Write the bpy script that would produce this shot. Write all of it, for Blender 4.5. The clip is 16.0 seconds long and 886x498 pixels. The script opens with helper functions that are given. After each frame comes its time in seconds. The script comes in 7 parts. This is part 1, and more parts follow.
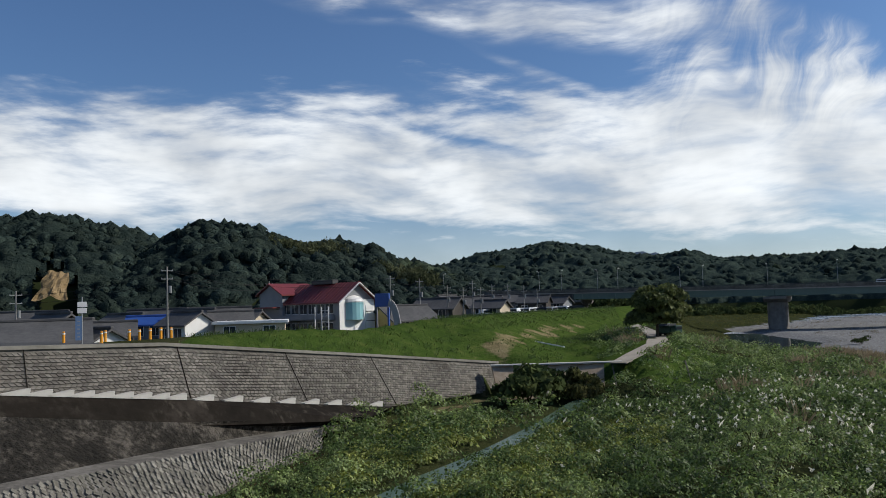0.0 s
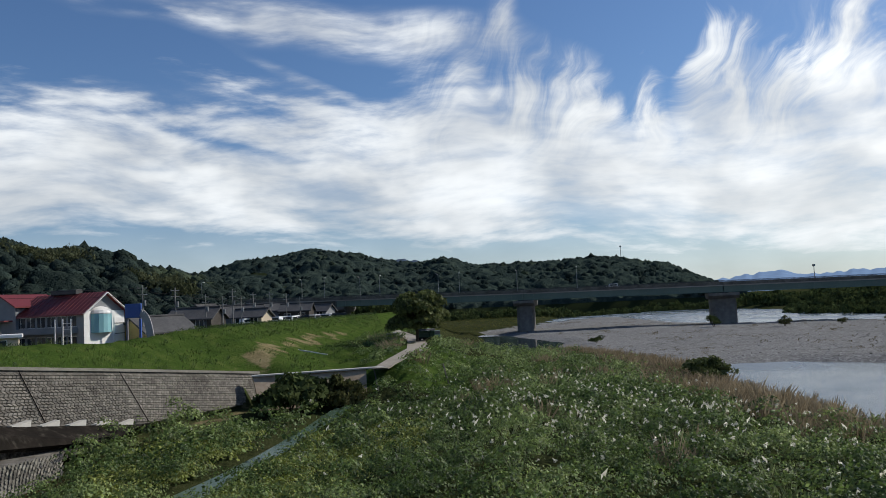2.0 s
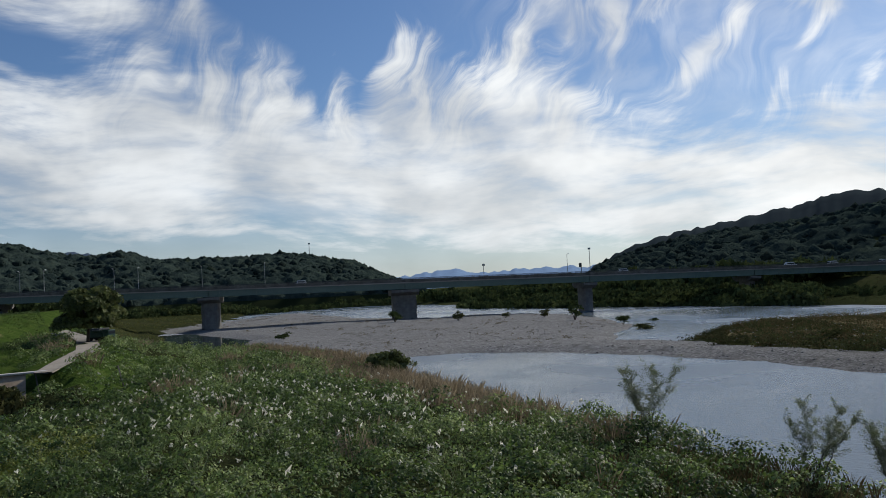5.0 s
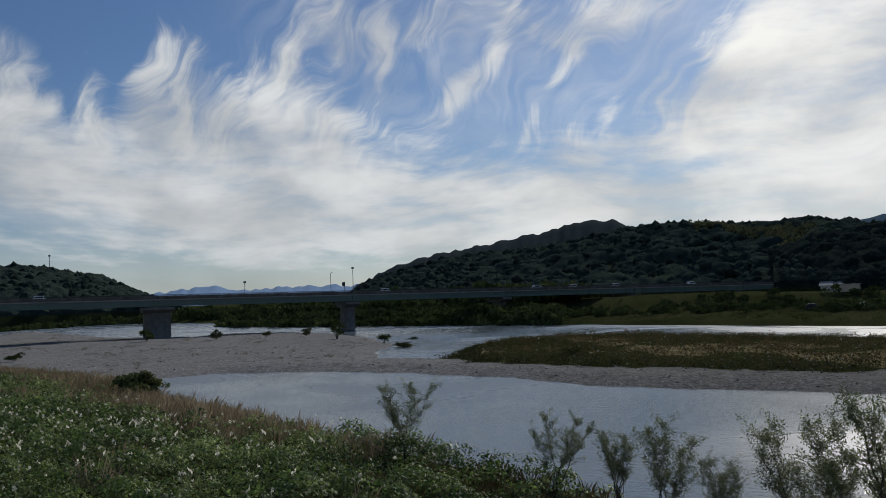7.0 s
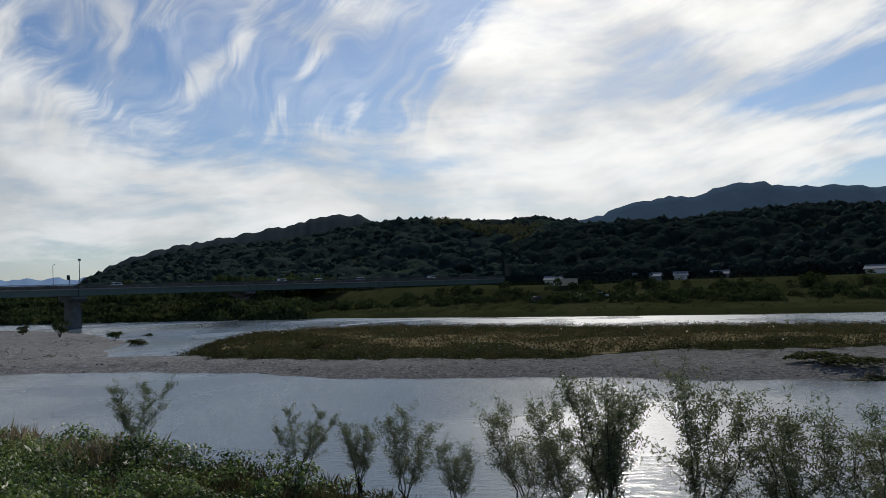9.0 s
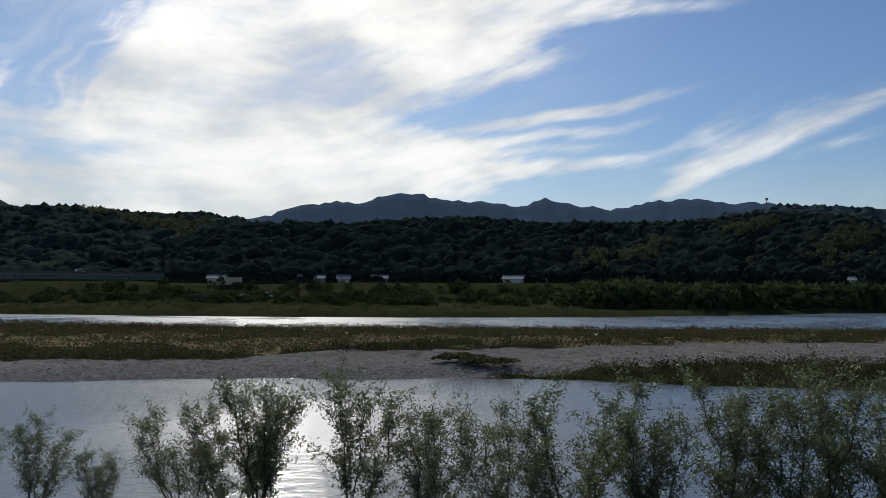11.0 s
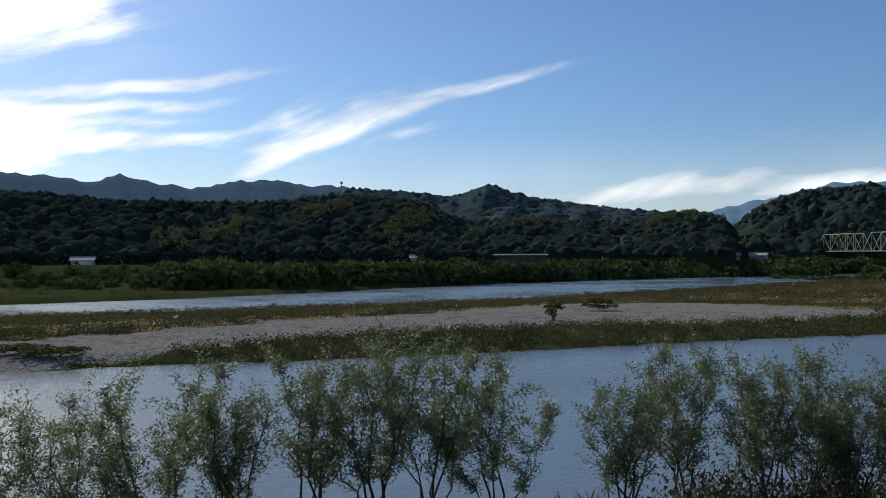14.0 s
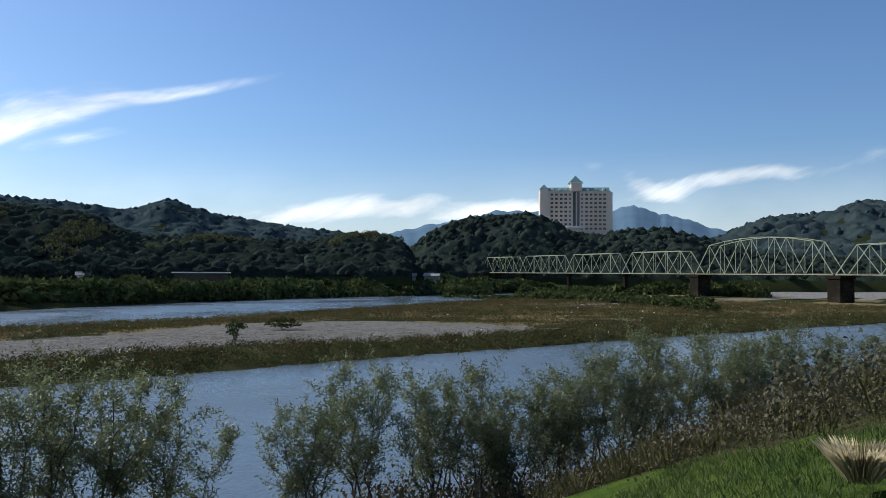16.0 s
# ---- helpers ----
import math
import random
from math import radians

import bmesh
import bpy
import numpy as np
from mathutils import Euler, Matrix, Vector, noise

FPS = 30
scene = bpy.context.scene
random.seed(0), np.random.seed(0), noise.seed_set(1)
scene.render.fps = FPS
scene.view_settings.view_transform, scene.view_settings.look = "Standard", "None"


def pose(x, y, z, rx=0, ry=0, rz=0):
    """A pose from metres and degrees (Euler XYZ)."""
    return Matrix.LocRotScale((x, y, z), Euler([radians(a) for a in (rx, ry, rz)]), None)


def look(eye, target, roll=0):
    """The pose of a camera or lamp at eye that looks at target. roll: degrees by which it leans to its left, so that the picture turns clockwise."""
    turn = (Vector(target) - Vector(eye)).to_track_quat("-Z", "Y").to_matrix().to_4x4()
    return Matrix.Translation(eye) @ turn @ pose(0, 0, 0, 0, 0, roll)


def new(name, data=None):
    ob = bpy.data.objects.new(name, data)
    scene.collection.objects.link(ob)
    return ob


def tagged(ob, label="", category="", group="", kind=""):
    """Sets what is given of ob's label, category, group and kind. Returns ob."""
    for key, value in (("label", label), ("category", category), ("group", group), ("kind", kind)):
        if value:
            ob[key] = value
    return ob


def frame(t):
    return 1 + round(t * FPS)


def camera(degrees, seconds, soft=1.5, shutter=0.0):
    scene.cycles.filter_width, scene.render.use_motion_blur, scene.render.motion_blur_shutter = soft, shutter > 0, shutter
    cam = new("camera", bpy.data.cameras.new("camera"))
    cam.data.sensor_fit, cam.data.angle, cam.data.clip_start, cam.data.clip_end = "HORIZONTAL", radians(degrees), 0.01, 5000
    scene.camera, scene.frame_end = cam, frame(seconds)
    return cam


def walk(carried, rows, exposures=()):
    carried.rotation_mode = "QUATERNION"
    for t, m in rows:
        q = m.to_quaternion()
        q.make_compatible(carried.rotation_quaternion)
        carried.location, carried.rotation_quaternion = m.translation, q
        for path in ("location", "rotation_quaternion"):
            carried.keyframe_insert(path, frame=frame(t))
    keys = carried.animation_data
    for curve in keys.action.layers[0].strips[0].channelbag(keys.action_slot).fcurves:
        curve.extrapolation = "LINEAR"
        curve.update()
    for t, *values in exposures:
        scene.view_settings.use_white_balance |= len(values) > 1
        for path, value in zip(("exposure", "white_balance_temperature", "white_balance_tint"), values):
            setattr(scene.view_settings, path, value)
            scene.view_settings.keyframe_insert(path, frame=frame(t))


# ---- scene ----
cam = camera(56.6, 16.0, 0.85)
PATH = [
    (0.0, pose(0, 0, 10.0, 93.99, 1.80, 0.13)),
    (0.5, pose(0, 0, 10.0, 94.04, 2.61, -4.67)),
    (1.0, pose(0, 0, 10.0, 93.84, 3.09, -9.13)),
    (1.5, pose(0, 0, 10.0, 93.74, 2.99, -12.46)),
    (2.0, pose(0, 0, 10.0, 93.85, 2.81, -16.24)),
    (2.5, pose(0, 0, 10.0, 93.94, 3.21, -20.20)),
    (3.0, pose(0, 0, 10.0, 93.81, 3.91, -23.39)),
    (3.5, pose(0, 0, 10.0, 93.64, 3.88, -26.55)),
    (4.0, pose(0, 0, 10.0, 93.44, 3.41, -29.84)),
    (4.2, pose(0, 0, 10.0, 93.22, 3.27, -31.38)),
    (6.3, pose(0, 0, 10.0, 92.79, 2.35, -48.09)),
    (6.5, pose(0, 0, 10.0, 92.96, 2.33, -49.73)),
    (7.0, pose(0, 0, 10.0, 93.17, 2.10, -54.10)),
    (7.5, pose(0, 0, 10.0, 93.10, 2.09, -56.80)),
    (8.0, pose(0, 0, 10.0, 92.66, 2.33, -59.67)),
    (8.5, pose(0, 0, 10.0, 92.06, 2.48, -65.02)),
    (9.0, pose(0, 0, 10.0, 92.10, 2.08, -71.70)),
    (9.2, pose(0, 0, 10.0, 92.15, 1.87, -74.13)),
    (11.3, pose(0, 0, 10.0, 91.66, -0.32, -98.21)),
    (11.5, pose(0, 0, 10.0, 91.60, -0.36, -100.60)),
    (12.0, pose(0, 0, 10.0, 91.27, -0.07, -105.93)),
    (12.5, pose(0, 0, 10.0, 90.71, 0.23, -108.84)),
    (13.0, pose(0, 0, 10.0, 90.10, 0.47, -113.08)),
    (13.5, pose(0, 0, 10.0, 89.98, 0.65, -118.09)),
    (14.0, pose(0, 0, 10.0, 90.31, 0.32, -123.21)),
    (14.5, pose(0, 0, 10.0, 90.64, -0.29, -129.97)),
    (15.0, pose(0, 0, 10.0, 90.89, -0.38, -134.95)),
    (15.5, pose(0, 0, 10.0, 91.14, -0.26, -139.92)),
    (16.0, pose(0, 0, 10.0, 91.63, -0.35, -144.95)),
]
EXPOSURES = [(0.0, 0.08), (4.0, 0.02), (6.5, -0.48), (7.2, -0.55), (8.5, -0.38), (9.0, -0.38), (11.5, -0.28), (13.0, -0.04), (14.5, 0.3), (16.0, 0.46)]
walk(cam, PATH, EXPOSURES)

# ---- light: afternoon sun over the river, high thin cloud ----
SUN_BEARING, SUN_HEIGHT = 83.0, 34.0      # degrees, clockwise from +y
sb, sh = radians(SUN_BEARING), radians(SUN_HEIGHT)
SUN_WAY = Vector((math.sin(sb) * math.cos(sh), math.cos(sb) * math.cos(sh), math.sin(sh)))
sun_data = bpy.data.lights.new("sun", "SUN")
sun_data.energy, sun_data.angle, sun_data.color = 3.7, radians(0.53), (1.0, 0.95, 0.87)
sun = new("sun", sun_data)
sun.matrix_world = look(SUN_WAY * 100, (0, 0, 0))


class Nodes:
    """Short hand for node trees."""

    def __init__(self, tree):
        self.tree = tree

    def add(self, kind, **sets):
        n = self.tree.nodes.new(kind)
        for k, v in sets.items():
            if k == "blend_type":
                n.blend_type = v
            elif k == "data_type":
                n.data_type = v
            elif k == "operation":
                n.operation = v
            elif k == "noise_dimensions":
                n.noise_dimensions = v
            elif k == "feature":
                n.feature = v
        return n

    def link(self, a, b):
        self.tree.links.new(a, b)

    def feed(self, value, socket):
        if isinstance(value, bpy.types.NodeSocket):
            self.link(value, socket)
        else:
            socket.default_value = value

    def math(self, op, a, b=0.0, c=None, clamp=False):
        n = self.add("ShaderNodeMath", operation=op)
        n.use_clamp = clamp
        self.feed(a, n.inputs[0])
        self.feed(b, n.inputs[1])
        if c is not None:
            self.feed(c, n.inputs[2])
        return n.outputs[0]

    def noise(self, vector, scale, detail=4.0, rough=0.55, distortion=0.0):
        n = self.add("ShaderNodeTexNoise")
        if vector is not None:
            self.link(vector, n.inputs["Vector"])
        n.inputs["Scale"].default_value = scale
        n.inputs["Detail"].default_value = detail
        n.inputs["Roughness"].default_value = rough
        n.inputs["Distortion"].default_value = distortion
        return n.outputs["Fac"]

    def ramp(self, fac, stops):
        n = self.add("ShaderNodeValToRGB")
        el = n.color_ramp.elements
        while len(el) < len(stops):
            el.new(0.5)
        for e, (p, c) in zip(el, stops):
            e.position, e.color = p, (*c, 1.0) if len(c) == 3 else c
        self.feed(fac, n.inputs[0])
        return n.outputs[0]

    def mix(self, fac, a, b, blend="MIX"):
        n = self.add("ShaderNodeMix", data_type="RGBA", blend_type=blend)
        self.feed(fac, n.inputs[0])
        for v, s in ((a, n.inputs[6]), (b, n.inputs[7])):
            if isinstance(v, tuple) and len(v) == 3:
                v = (*v, 1.0)
            self.feed(v, s)
        return n.outputs[2]

    def smooth(self, x, lo, hi):
        n = self.add("ShaderNodeMapRange")
        n.interpolation_type = "SMOOTHSTEP"
        self.feed(x, n.inputs[0])
        n.inputs[1].default_value, n.inputs[2].default_value = lo, hi
        return n.outputs[0]

    def combine(self, x, y, z=0.0):
        n = self.add("ShaderNodeCombineXYZ")
        for v, s in zip((x, y, z), n.inputs):
            self.feed(v, s)
        return n.outputs[0]


# The cloud deck: where it ends above and below (bearing, height), and on the sunward side (height, bearing), in degrees
DECK_TOP = [(-40, 13.6), (-19, 13.4), (-10, 13.6), (-3, 14.2), (6.5, 14.2), (11, 12.8), (14.5, 14.4), (18.3, 17.0), (20.5, 15.0), (26.2, 15.2), (28.4, 13.6), (29.7, 12.2), (31.1, 14.8), (32.7, 12.1), (34.6, 16.2), (38.2, 16.4), (41.2, 15.0),
            (44, 17.2), (46.2, 15.4), (48.9, 11.0), (53, 9.8), (60, 9.2), (63, 10.0), (66.5, 9.8), (69.5, 11.6), (72, 14.5), (75, 18.5), (79, 24.0), (110, 24.0)]
DECK_FOOT = [(-40, 6.6), (-19, 6.2), (-5, 5.8), (10, 4.8), (25, 4.2), (35, 3.2), (50, 2.0), (70, 0.6), (110, 0.6)]
DECK_END = [(0, 96), (5, 98), (7, 101), (9, 97.5), (11, 93.5), (12.5, 96), (14, 99), (16, 102), (18, 108), (24, 112)]
# Loose streaks and gaps: bearing, height, half width, half height (degrees), tilt, amount
CIRRUS_NORTH = [(4, 19.9, 14, 1.35, -8, 0.62), (16.5, 18.2, 4.5, 1.2, -6, 0.6), (21.3, 18.8, 0.9, 2.4, -10, 0.6), (28, 3.1, 9, 0.5, -4, 0.4), (-12, 12.6, 9, 0.7, -6, 0.35), (8, 15.4, 4, 0.4, -22, 0.35)]
CIRRUS_EAST = [(55.3, 13.6, 3.4, 0.75, 40, 0.6), (58.2, 16.4, 2.4, 0.7, 62, 0.45), (62.6, 17.0, 2.8, 0.75, -28, 0.5), (63.3, 14.9, 1.7, 0.65, 52, 0.4), (50.6, 16.6, 0.8, 2.6, -12, 0.5), (48.0, 16.8, 1.2, 3.2, -16, 0.6), (53.2, 18.0, 0.6, 1.8, -20, 0.35), (66.4, 12.1, 1.9, 0.6, 48, 0.45), (60.6, 11.2, 1.3, 0.5, 60, 0.4), (69.6, 13.6, 1.6, 0.8, 40, 0.4), (67.5, 18.4, 4, 1.2, 20, 0.5), (46, 19.2, 3, 1.4, 40, 0.5), (52, 18.4, 6, 1.8, 12, 0.4), (64.5, 18.6, 6, 1.8, -8, 0.45), (58, 14, 7, 3.5, 25, 0.14)]
CIRRUS_SOUTHEAST = [(103.0, 10.9, 6.6, 0.42, 8, 0.95), (101.5, 9.4, 5.5, 0.36, 6, 0.85), (100, 8.4, 5, 0.36, 5, 0.75), (102, 7.2, 6, 0.55, 4, 0.8), (100, 17.0, 12, 0.5, 3, 0.6), (98, 13.6, 5, 0.6, 12, 0.7), (111.8, 6.9, 4.4, 0.75, 27, 0.75), (116.6, 8.9, 4.6, 0.85, 24, 0.6), (119.6, 9.3, 4.2, 0.5, 22, 0.55), (113.4, 9.6, 3.6, 0.5, 28, 0.4), (120.5, 7.9, 2.6, 0.4, 14, 0.35)]
CIRRUS_SOUTH = [(126.4, 11.8, 5.5, 0.35, 13, 0.4), (140, 4.0, 9, 0.8, 3, 0.85), (149, 4.5, 4, 0.6, 6, 0.5), (166.5, 6.3, 9, 0.5, 7, 0.6), (158.6, 6.0, 3.2, 0.6, -22, 0.5), (173, 3.6, 8, 1.0, 0, 0.4)]
BLUE_GAPS = [(2.1, 11.5, 4.2, 0.45, -14, -1.0), (-4, 9.9, 4, 0.3, -10, -0.45), (-15, 10.6, 5, 0.5, -6, -0.5), (-17, 8.4, 4, 0.3, -4, -0.3), (21.8, 7.0, 2.2, 0.45, -4, -0.6), (14, 6.2, 5, 0.3, -6, -0.4), (70.4, 7.9, 3.4, 0.7, -8, -0.7), (39, 13.8, 1.0, 0.8, 50, -0.4), (58, 7.6, 5, 0.4, 6, -0.3), (93, 15.4, 6, 0.6, 14, -0.5), (87, 14.6, 4, 0.4, 16, -0.35)]
CLOUD_BANKS = CIRRUS_NORTH + CIRRUS_EAST + CIRRUS_SOUTHEAST + CIRRUS_SOUTH + BLUE_GAPS


def build_sky():
    world = bpy.data.worlds.new("sky")
    world.use_nodes = True
    scene.world = world
    t = Nodes(world.node_tree)
    t.tree.nodes.clear()
    sky = t.add("ShaderNodeTexSky")
    sky.sky_type, sky.sun_disc = "NISHITA", False
    sky.sun_elevation, sky.sun_rotation = sh, sb
    sky.air_density, sky.dust_density, sky.ozone_density = 1.0, 0.6, 2.0
    way = t.add("ShaderNodeTexCoord").outputs["Generated"]
    sep = t.add("ShaderNodeSeparateXYZ")
    t.link(way, sep.inputs[0])
    x, y, z = sep.outputs
    bearing = t.math("MULTIPLY", t.math("ARCTAN2", x, y), 57.2958)
    height = t.math("MULTIPLY", t.math("ARCSINE", z), 57.2958)
    spot = t.combine(bearing, height)
    # slow drift of the streaks
    warp = t.add("ShaderNodeTexNoise")
    t.link(spot, warp.inputs["Vector"])
    warp.inputs["Scale"].default_value, warp.inputs["Detail"].default_value = 0.07, 1.5
    shift = t.add("ShaderNodeVectorMath", operation="SUBTRACT")
    t.link(warp.outputs["Color"], shift.inputs[0])
    shift.inputs[1].default_value = (0.5, 0.5, 0.5)

    def bent(amount):
        v = t.add("ShaderNodeVectorMath", operation="MULTIPLY_ADD")
        t.link(shift.outputs[0], v.inputs[0])
        v.inputs[1].default_value = (amount, amount, 0)
        t.link(spot, v.inputs[2])
        q = t.add("ShaderNodeSeparateXYZ")
        t.link(v.outputs[0], q.inputs[0])
        return q.outputs[0], q.outputs[1]
    bx_, by_ = bent(3.4)
    mx_, my_ = bent(1.2)

    # the tufts curl more closely
    curl = t.add("ShaderNodeTexNoise")
    t.link(spot, curl.inputs["Vector"])
    curl.inputs["Scale"].default_value, curl.inputs["Detail"].default_value = 0.13, 2.0
    curled = t.add("ShaderNodeVectorMath", operation="MULTIPLY_ADD")
    t.link(curl.outputs["Color"], curled.inputs[0])
    curled.inputs[1].default_value = (11.0, 9.0, 0)
    t.link(spot, curled.inputs[2])
    q = t.add("ShaderNodeSeparateXYZ")
    t.link(curled.outputs[0], q.inputs[0])
    ux_, uy_ = q.outputs[0], q.outputs[1]
    mx_ = t.math("ADD", mx_, t.math("MULTIPLY", t.math("SUBTRACT", t.math("SUBTRACT", ux_, bearing), 5.5), 0.22))
    my_ = t.math("ADD", my_, t.math("MULTIPLY", t.math("SUBTRACT", t.math("SUBTRACT", uy_, height), 4.5), 0.22))

    def streaks(tilt, long, thin, detail, rough, bx_=bx_, by_=by_):
        c, q = math.cos(radians(tilt)), math.sin(radians(tilt))
        a = t.math("ADD", t.math("MULTIPLY", bx_, c * long), t.math("MULTIPLY", by_, q * long))
        o = t.math("ADD", t.math("MULTIPLY", bx_, -q * thin), t.math("MULTIPLY", by_, c * thin))
        return t.noise(t.combine(a, o), 1.0, detail, rough, 0.0)

    def both(tilt):
        return t.math("ADD", t.math("MULTIPLY", streaks(tilt, 0.09, 0.4, 6.0, 0.56), 0.6), t.math("MULTIPLY", streaks(tilt + 10, 0.2, 0.95, 6.0, 0.58), 0.4))
    tufts = t.math("ADD", t.math("MULTIPLY", streaks(62, 0.11, 0.42, 6.0, 0.56, ux_, uy_), 0.6), t.math("MULTIPLY", streaks(46, 0.24, 0.95, 6.0, 0.58, ux_, uy_), 0.4))
    up = t.math("MULTIPLY", t.smooth(bearing, 8, 30), t.math("SUBTRACT", 1.0, t.smooth(bearing, 64, 84)))
    up = t.math("MULTIPLY", up, t.smooth(height, 7, 14))
    right = t.smooth(bearing, 74, 90)

    def blend(f, a, b):
        return t.math("ADD", a, t.math("MULTIPLY", f, t.math("SUBTRACT", b, a)))
    fine = blend(right, blend(up, both(-7), tufts), both(11))
    wide = t.noise(t.combine(t.math("MULTIPLY", bx_, 0.55), by_), 0.2, 4.0, 0.5, 0.0)
    total = None
    for b, h, w, hh, tilt, amount in CLOUD_BANKS:
        c, s = math.cos(radians(tilt)), math.sin(radians(tilt))
        db, dh = t.math("SUBTRACT", mx_, b), t.math("SUBTRACT", my_, h)
        along = t.math("ADD", t.math("MULTIPLY", db, c / w), t.math("MULTIPLY", dh, s / w))
        over = t.math("ADD", t.math("MULTIPLY", db, -s / hh), t.math("MULTIPLY", dh, c / hh))
        r2 = t.math("ADD", t.math("MULTIPLY", along, along), t.math("MULTIPLY", over, over))
        bump = t.math("MULTIPLY", t.math("EXPONENT", t.math("MULTIPLY", r2, -0.9)), amount)
        total = bump if total is None else t.math("ADD", total, bump)
    thread, lumps = t.smooth(fine, 0.34, 0.66), t.smooth(wide, 0.3, 0.7)

    def graph(x, points, lo, hi, top):
        """The height of a line of points over x."""
        return t.math("MULTIPLY", t.ramp(t.math("DIVIDE", t.math("SUBTRACT", x, lo), hi - lo), [((p - lo) / (hi - lo), (v / top,) * 3) for p, v in points]), top)
    torn = t.math("MULTIPLY", t.math("SUBTRACT", fine, 0.5), 7.0)
    above = t.smooth(t.math("ADD", t.math("SUBTRACT", graph(mx_, DECK_TOP, -40, 110, 25.0), my_), torn), -2.6, 4.2)
    below = t.smooth(t.math("ADD", t.math("SUBTRACT", my_, graph(mx_, DECK_FOOT, -40, 110, 25.0)), t.math("MULTIPLY", torn, 0.45)), -1.6, 2.4)
    sunward = t.smooth(t.math("ADD", t.math("SUBTRACT", graph(my_, DECK_END, 0, 24, 120.0), mx_), t.math("MULTIPLY", torn, 1.3)), -3.0, 5.5)
    total = t.math("ADD", total, t.math("MULTIPLY", t.math("MULTIPLY", above, below), t.math("MULTIPLY", sunward, 1.2)))
    # threads break up the margins; the depth of cloud, thinned and thickened along them, gives its cover
    loose = t.math("MULTIPLY", t.math("SUBTRACT", thread, 0.55), t.math("MULTIPLY", t.smooth(total, 0.03, 0.4), 0.5))
    depth = t.math("MAXIMUM", t.math("SUBTRACT", t.math("ADD", total, loose), 0.06), 0.0)
    depth = t.math("MULTIPLY", t.math("POWER", depth, 1.3), t.math("MULTIPLY", t.math("MULTIPLY_ADD", lumps, 0.9, 0.55), t.math("MULTIPLY_ADD", thread, 0.9, 0.5)))
    cover = t.math("SUBTRACT", 1.0, t.math("EXPONENT", t.math("MULTIPLY", depth, -CLOUD_DEPTH)))
    # a thin high veil fills the gaps towards the sun
    thin = t.math("MULTIPLY", t.math("MULTIPLY", t.smooth(bearing, 34, 54), t.math("SUBTRACT", 1.0, t.smooth(bearing, 86, 112))), t.math("MULTIPLY_ADD", thread, 0.26, 0.02))
    cover = t.math("MAXIMUM", cover, thin)
    veil = t.math("MULTIPLY", t.math("SUBTRACT", 1.0, t.smooth(height, 0.0, 9.0)), 0.4)
    cover = t.math("MAXIMUM", cover, veil)
    # sunward cloud is brighter
    dot = t.add("ShaderNodeVectorMath", operation="DOT_PRODUCT")
    t.link(way, dot.inputs[0])
    dot.inputs[1].default_value = SUN_WAY
    near = t.math("POWER", t.math("MAXIMUM", dot.outputs["Value"], 0.0), 5.0)
    level = t.math("MULTIPLY_ADD", near, CLOUD_SUNWARD, CLOUD_LEVEL)
    shade = t.math("MULTIPLY", level, t.math("ADD", t.math("MULTIPLY_ADD", lumps, 0.34, 0.68), t.math("MULTIPLY", thread, 0.1)))
    tint = t.mix(near, (0.93, 0.97, 1.0), (1.0, 0.98, 0.93))
    white = t.add("ShaderNodeVectorMath", operation="SCALE")
    t.link(tint, white.inputs[0])
    t.link(shade, white.inputs["Scale"])
    blue = t.add("ShaderNodeVectorMath", operation="MULTIPLY")
    t.link(sky.outputs[0], blue.inputs[0])
    blue.inputs[1].default_value = SKY_TINT
    colour = t.mix(cover, blue.outputs[0], white.outputs[0])
    back = t.add("ShaderNodeBackground")
    t.link(colour, back.inputs[0])
    back.inputs[1].default_value = 0.1
    out = t.add("ShaderNodeOutputWorld")
    t.link(back.outputs[0], out.inputs[0])


CLOUD_DEPTH = 1.85
CLOUD_LEVEL, CLOUD_SUNWARD, SKY_TINT = 9.0, 4.6, (0.53, 0.68, 0.88)
build_sky()

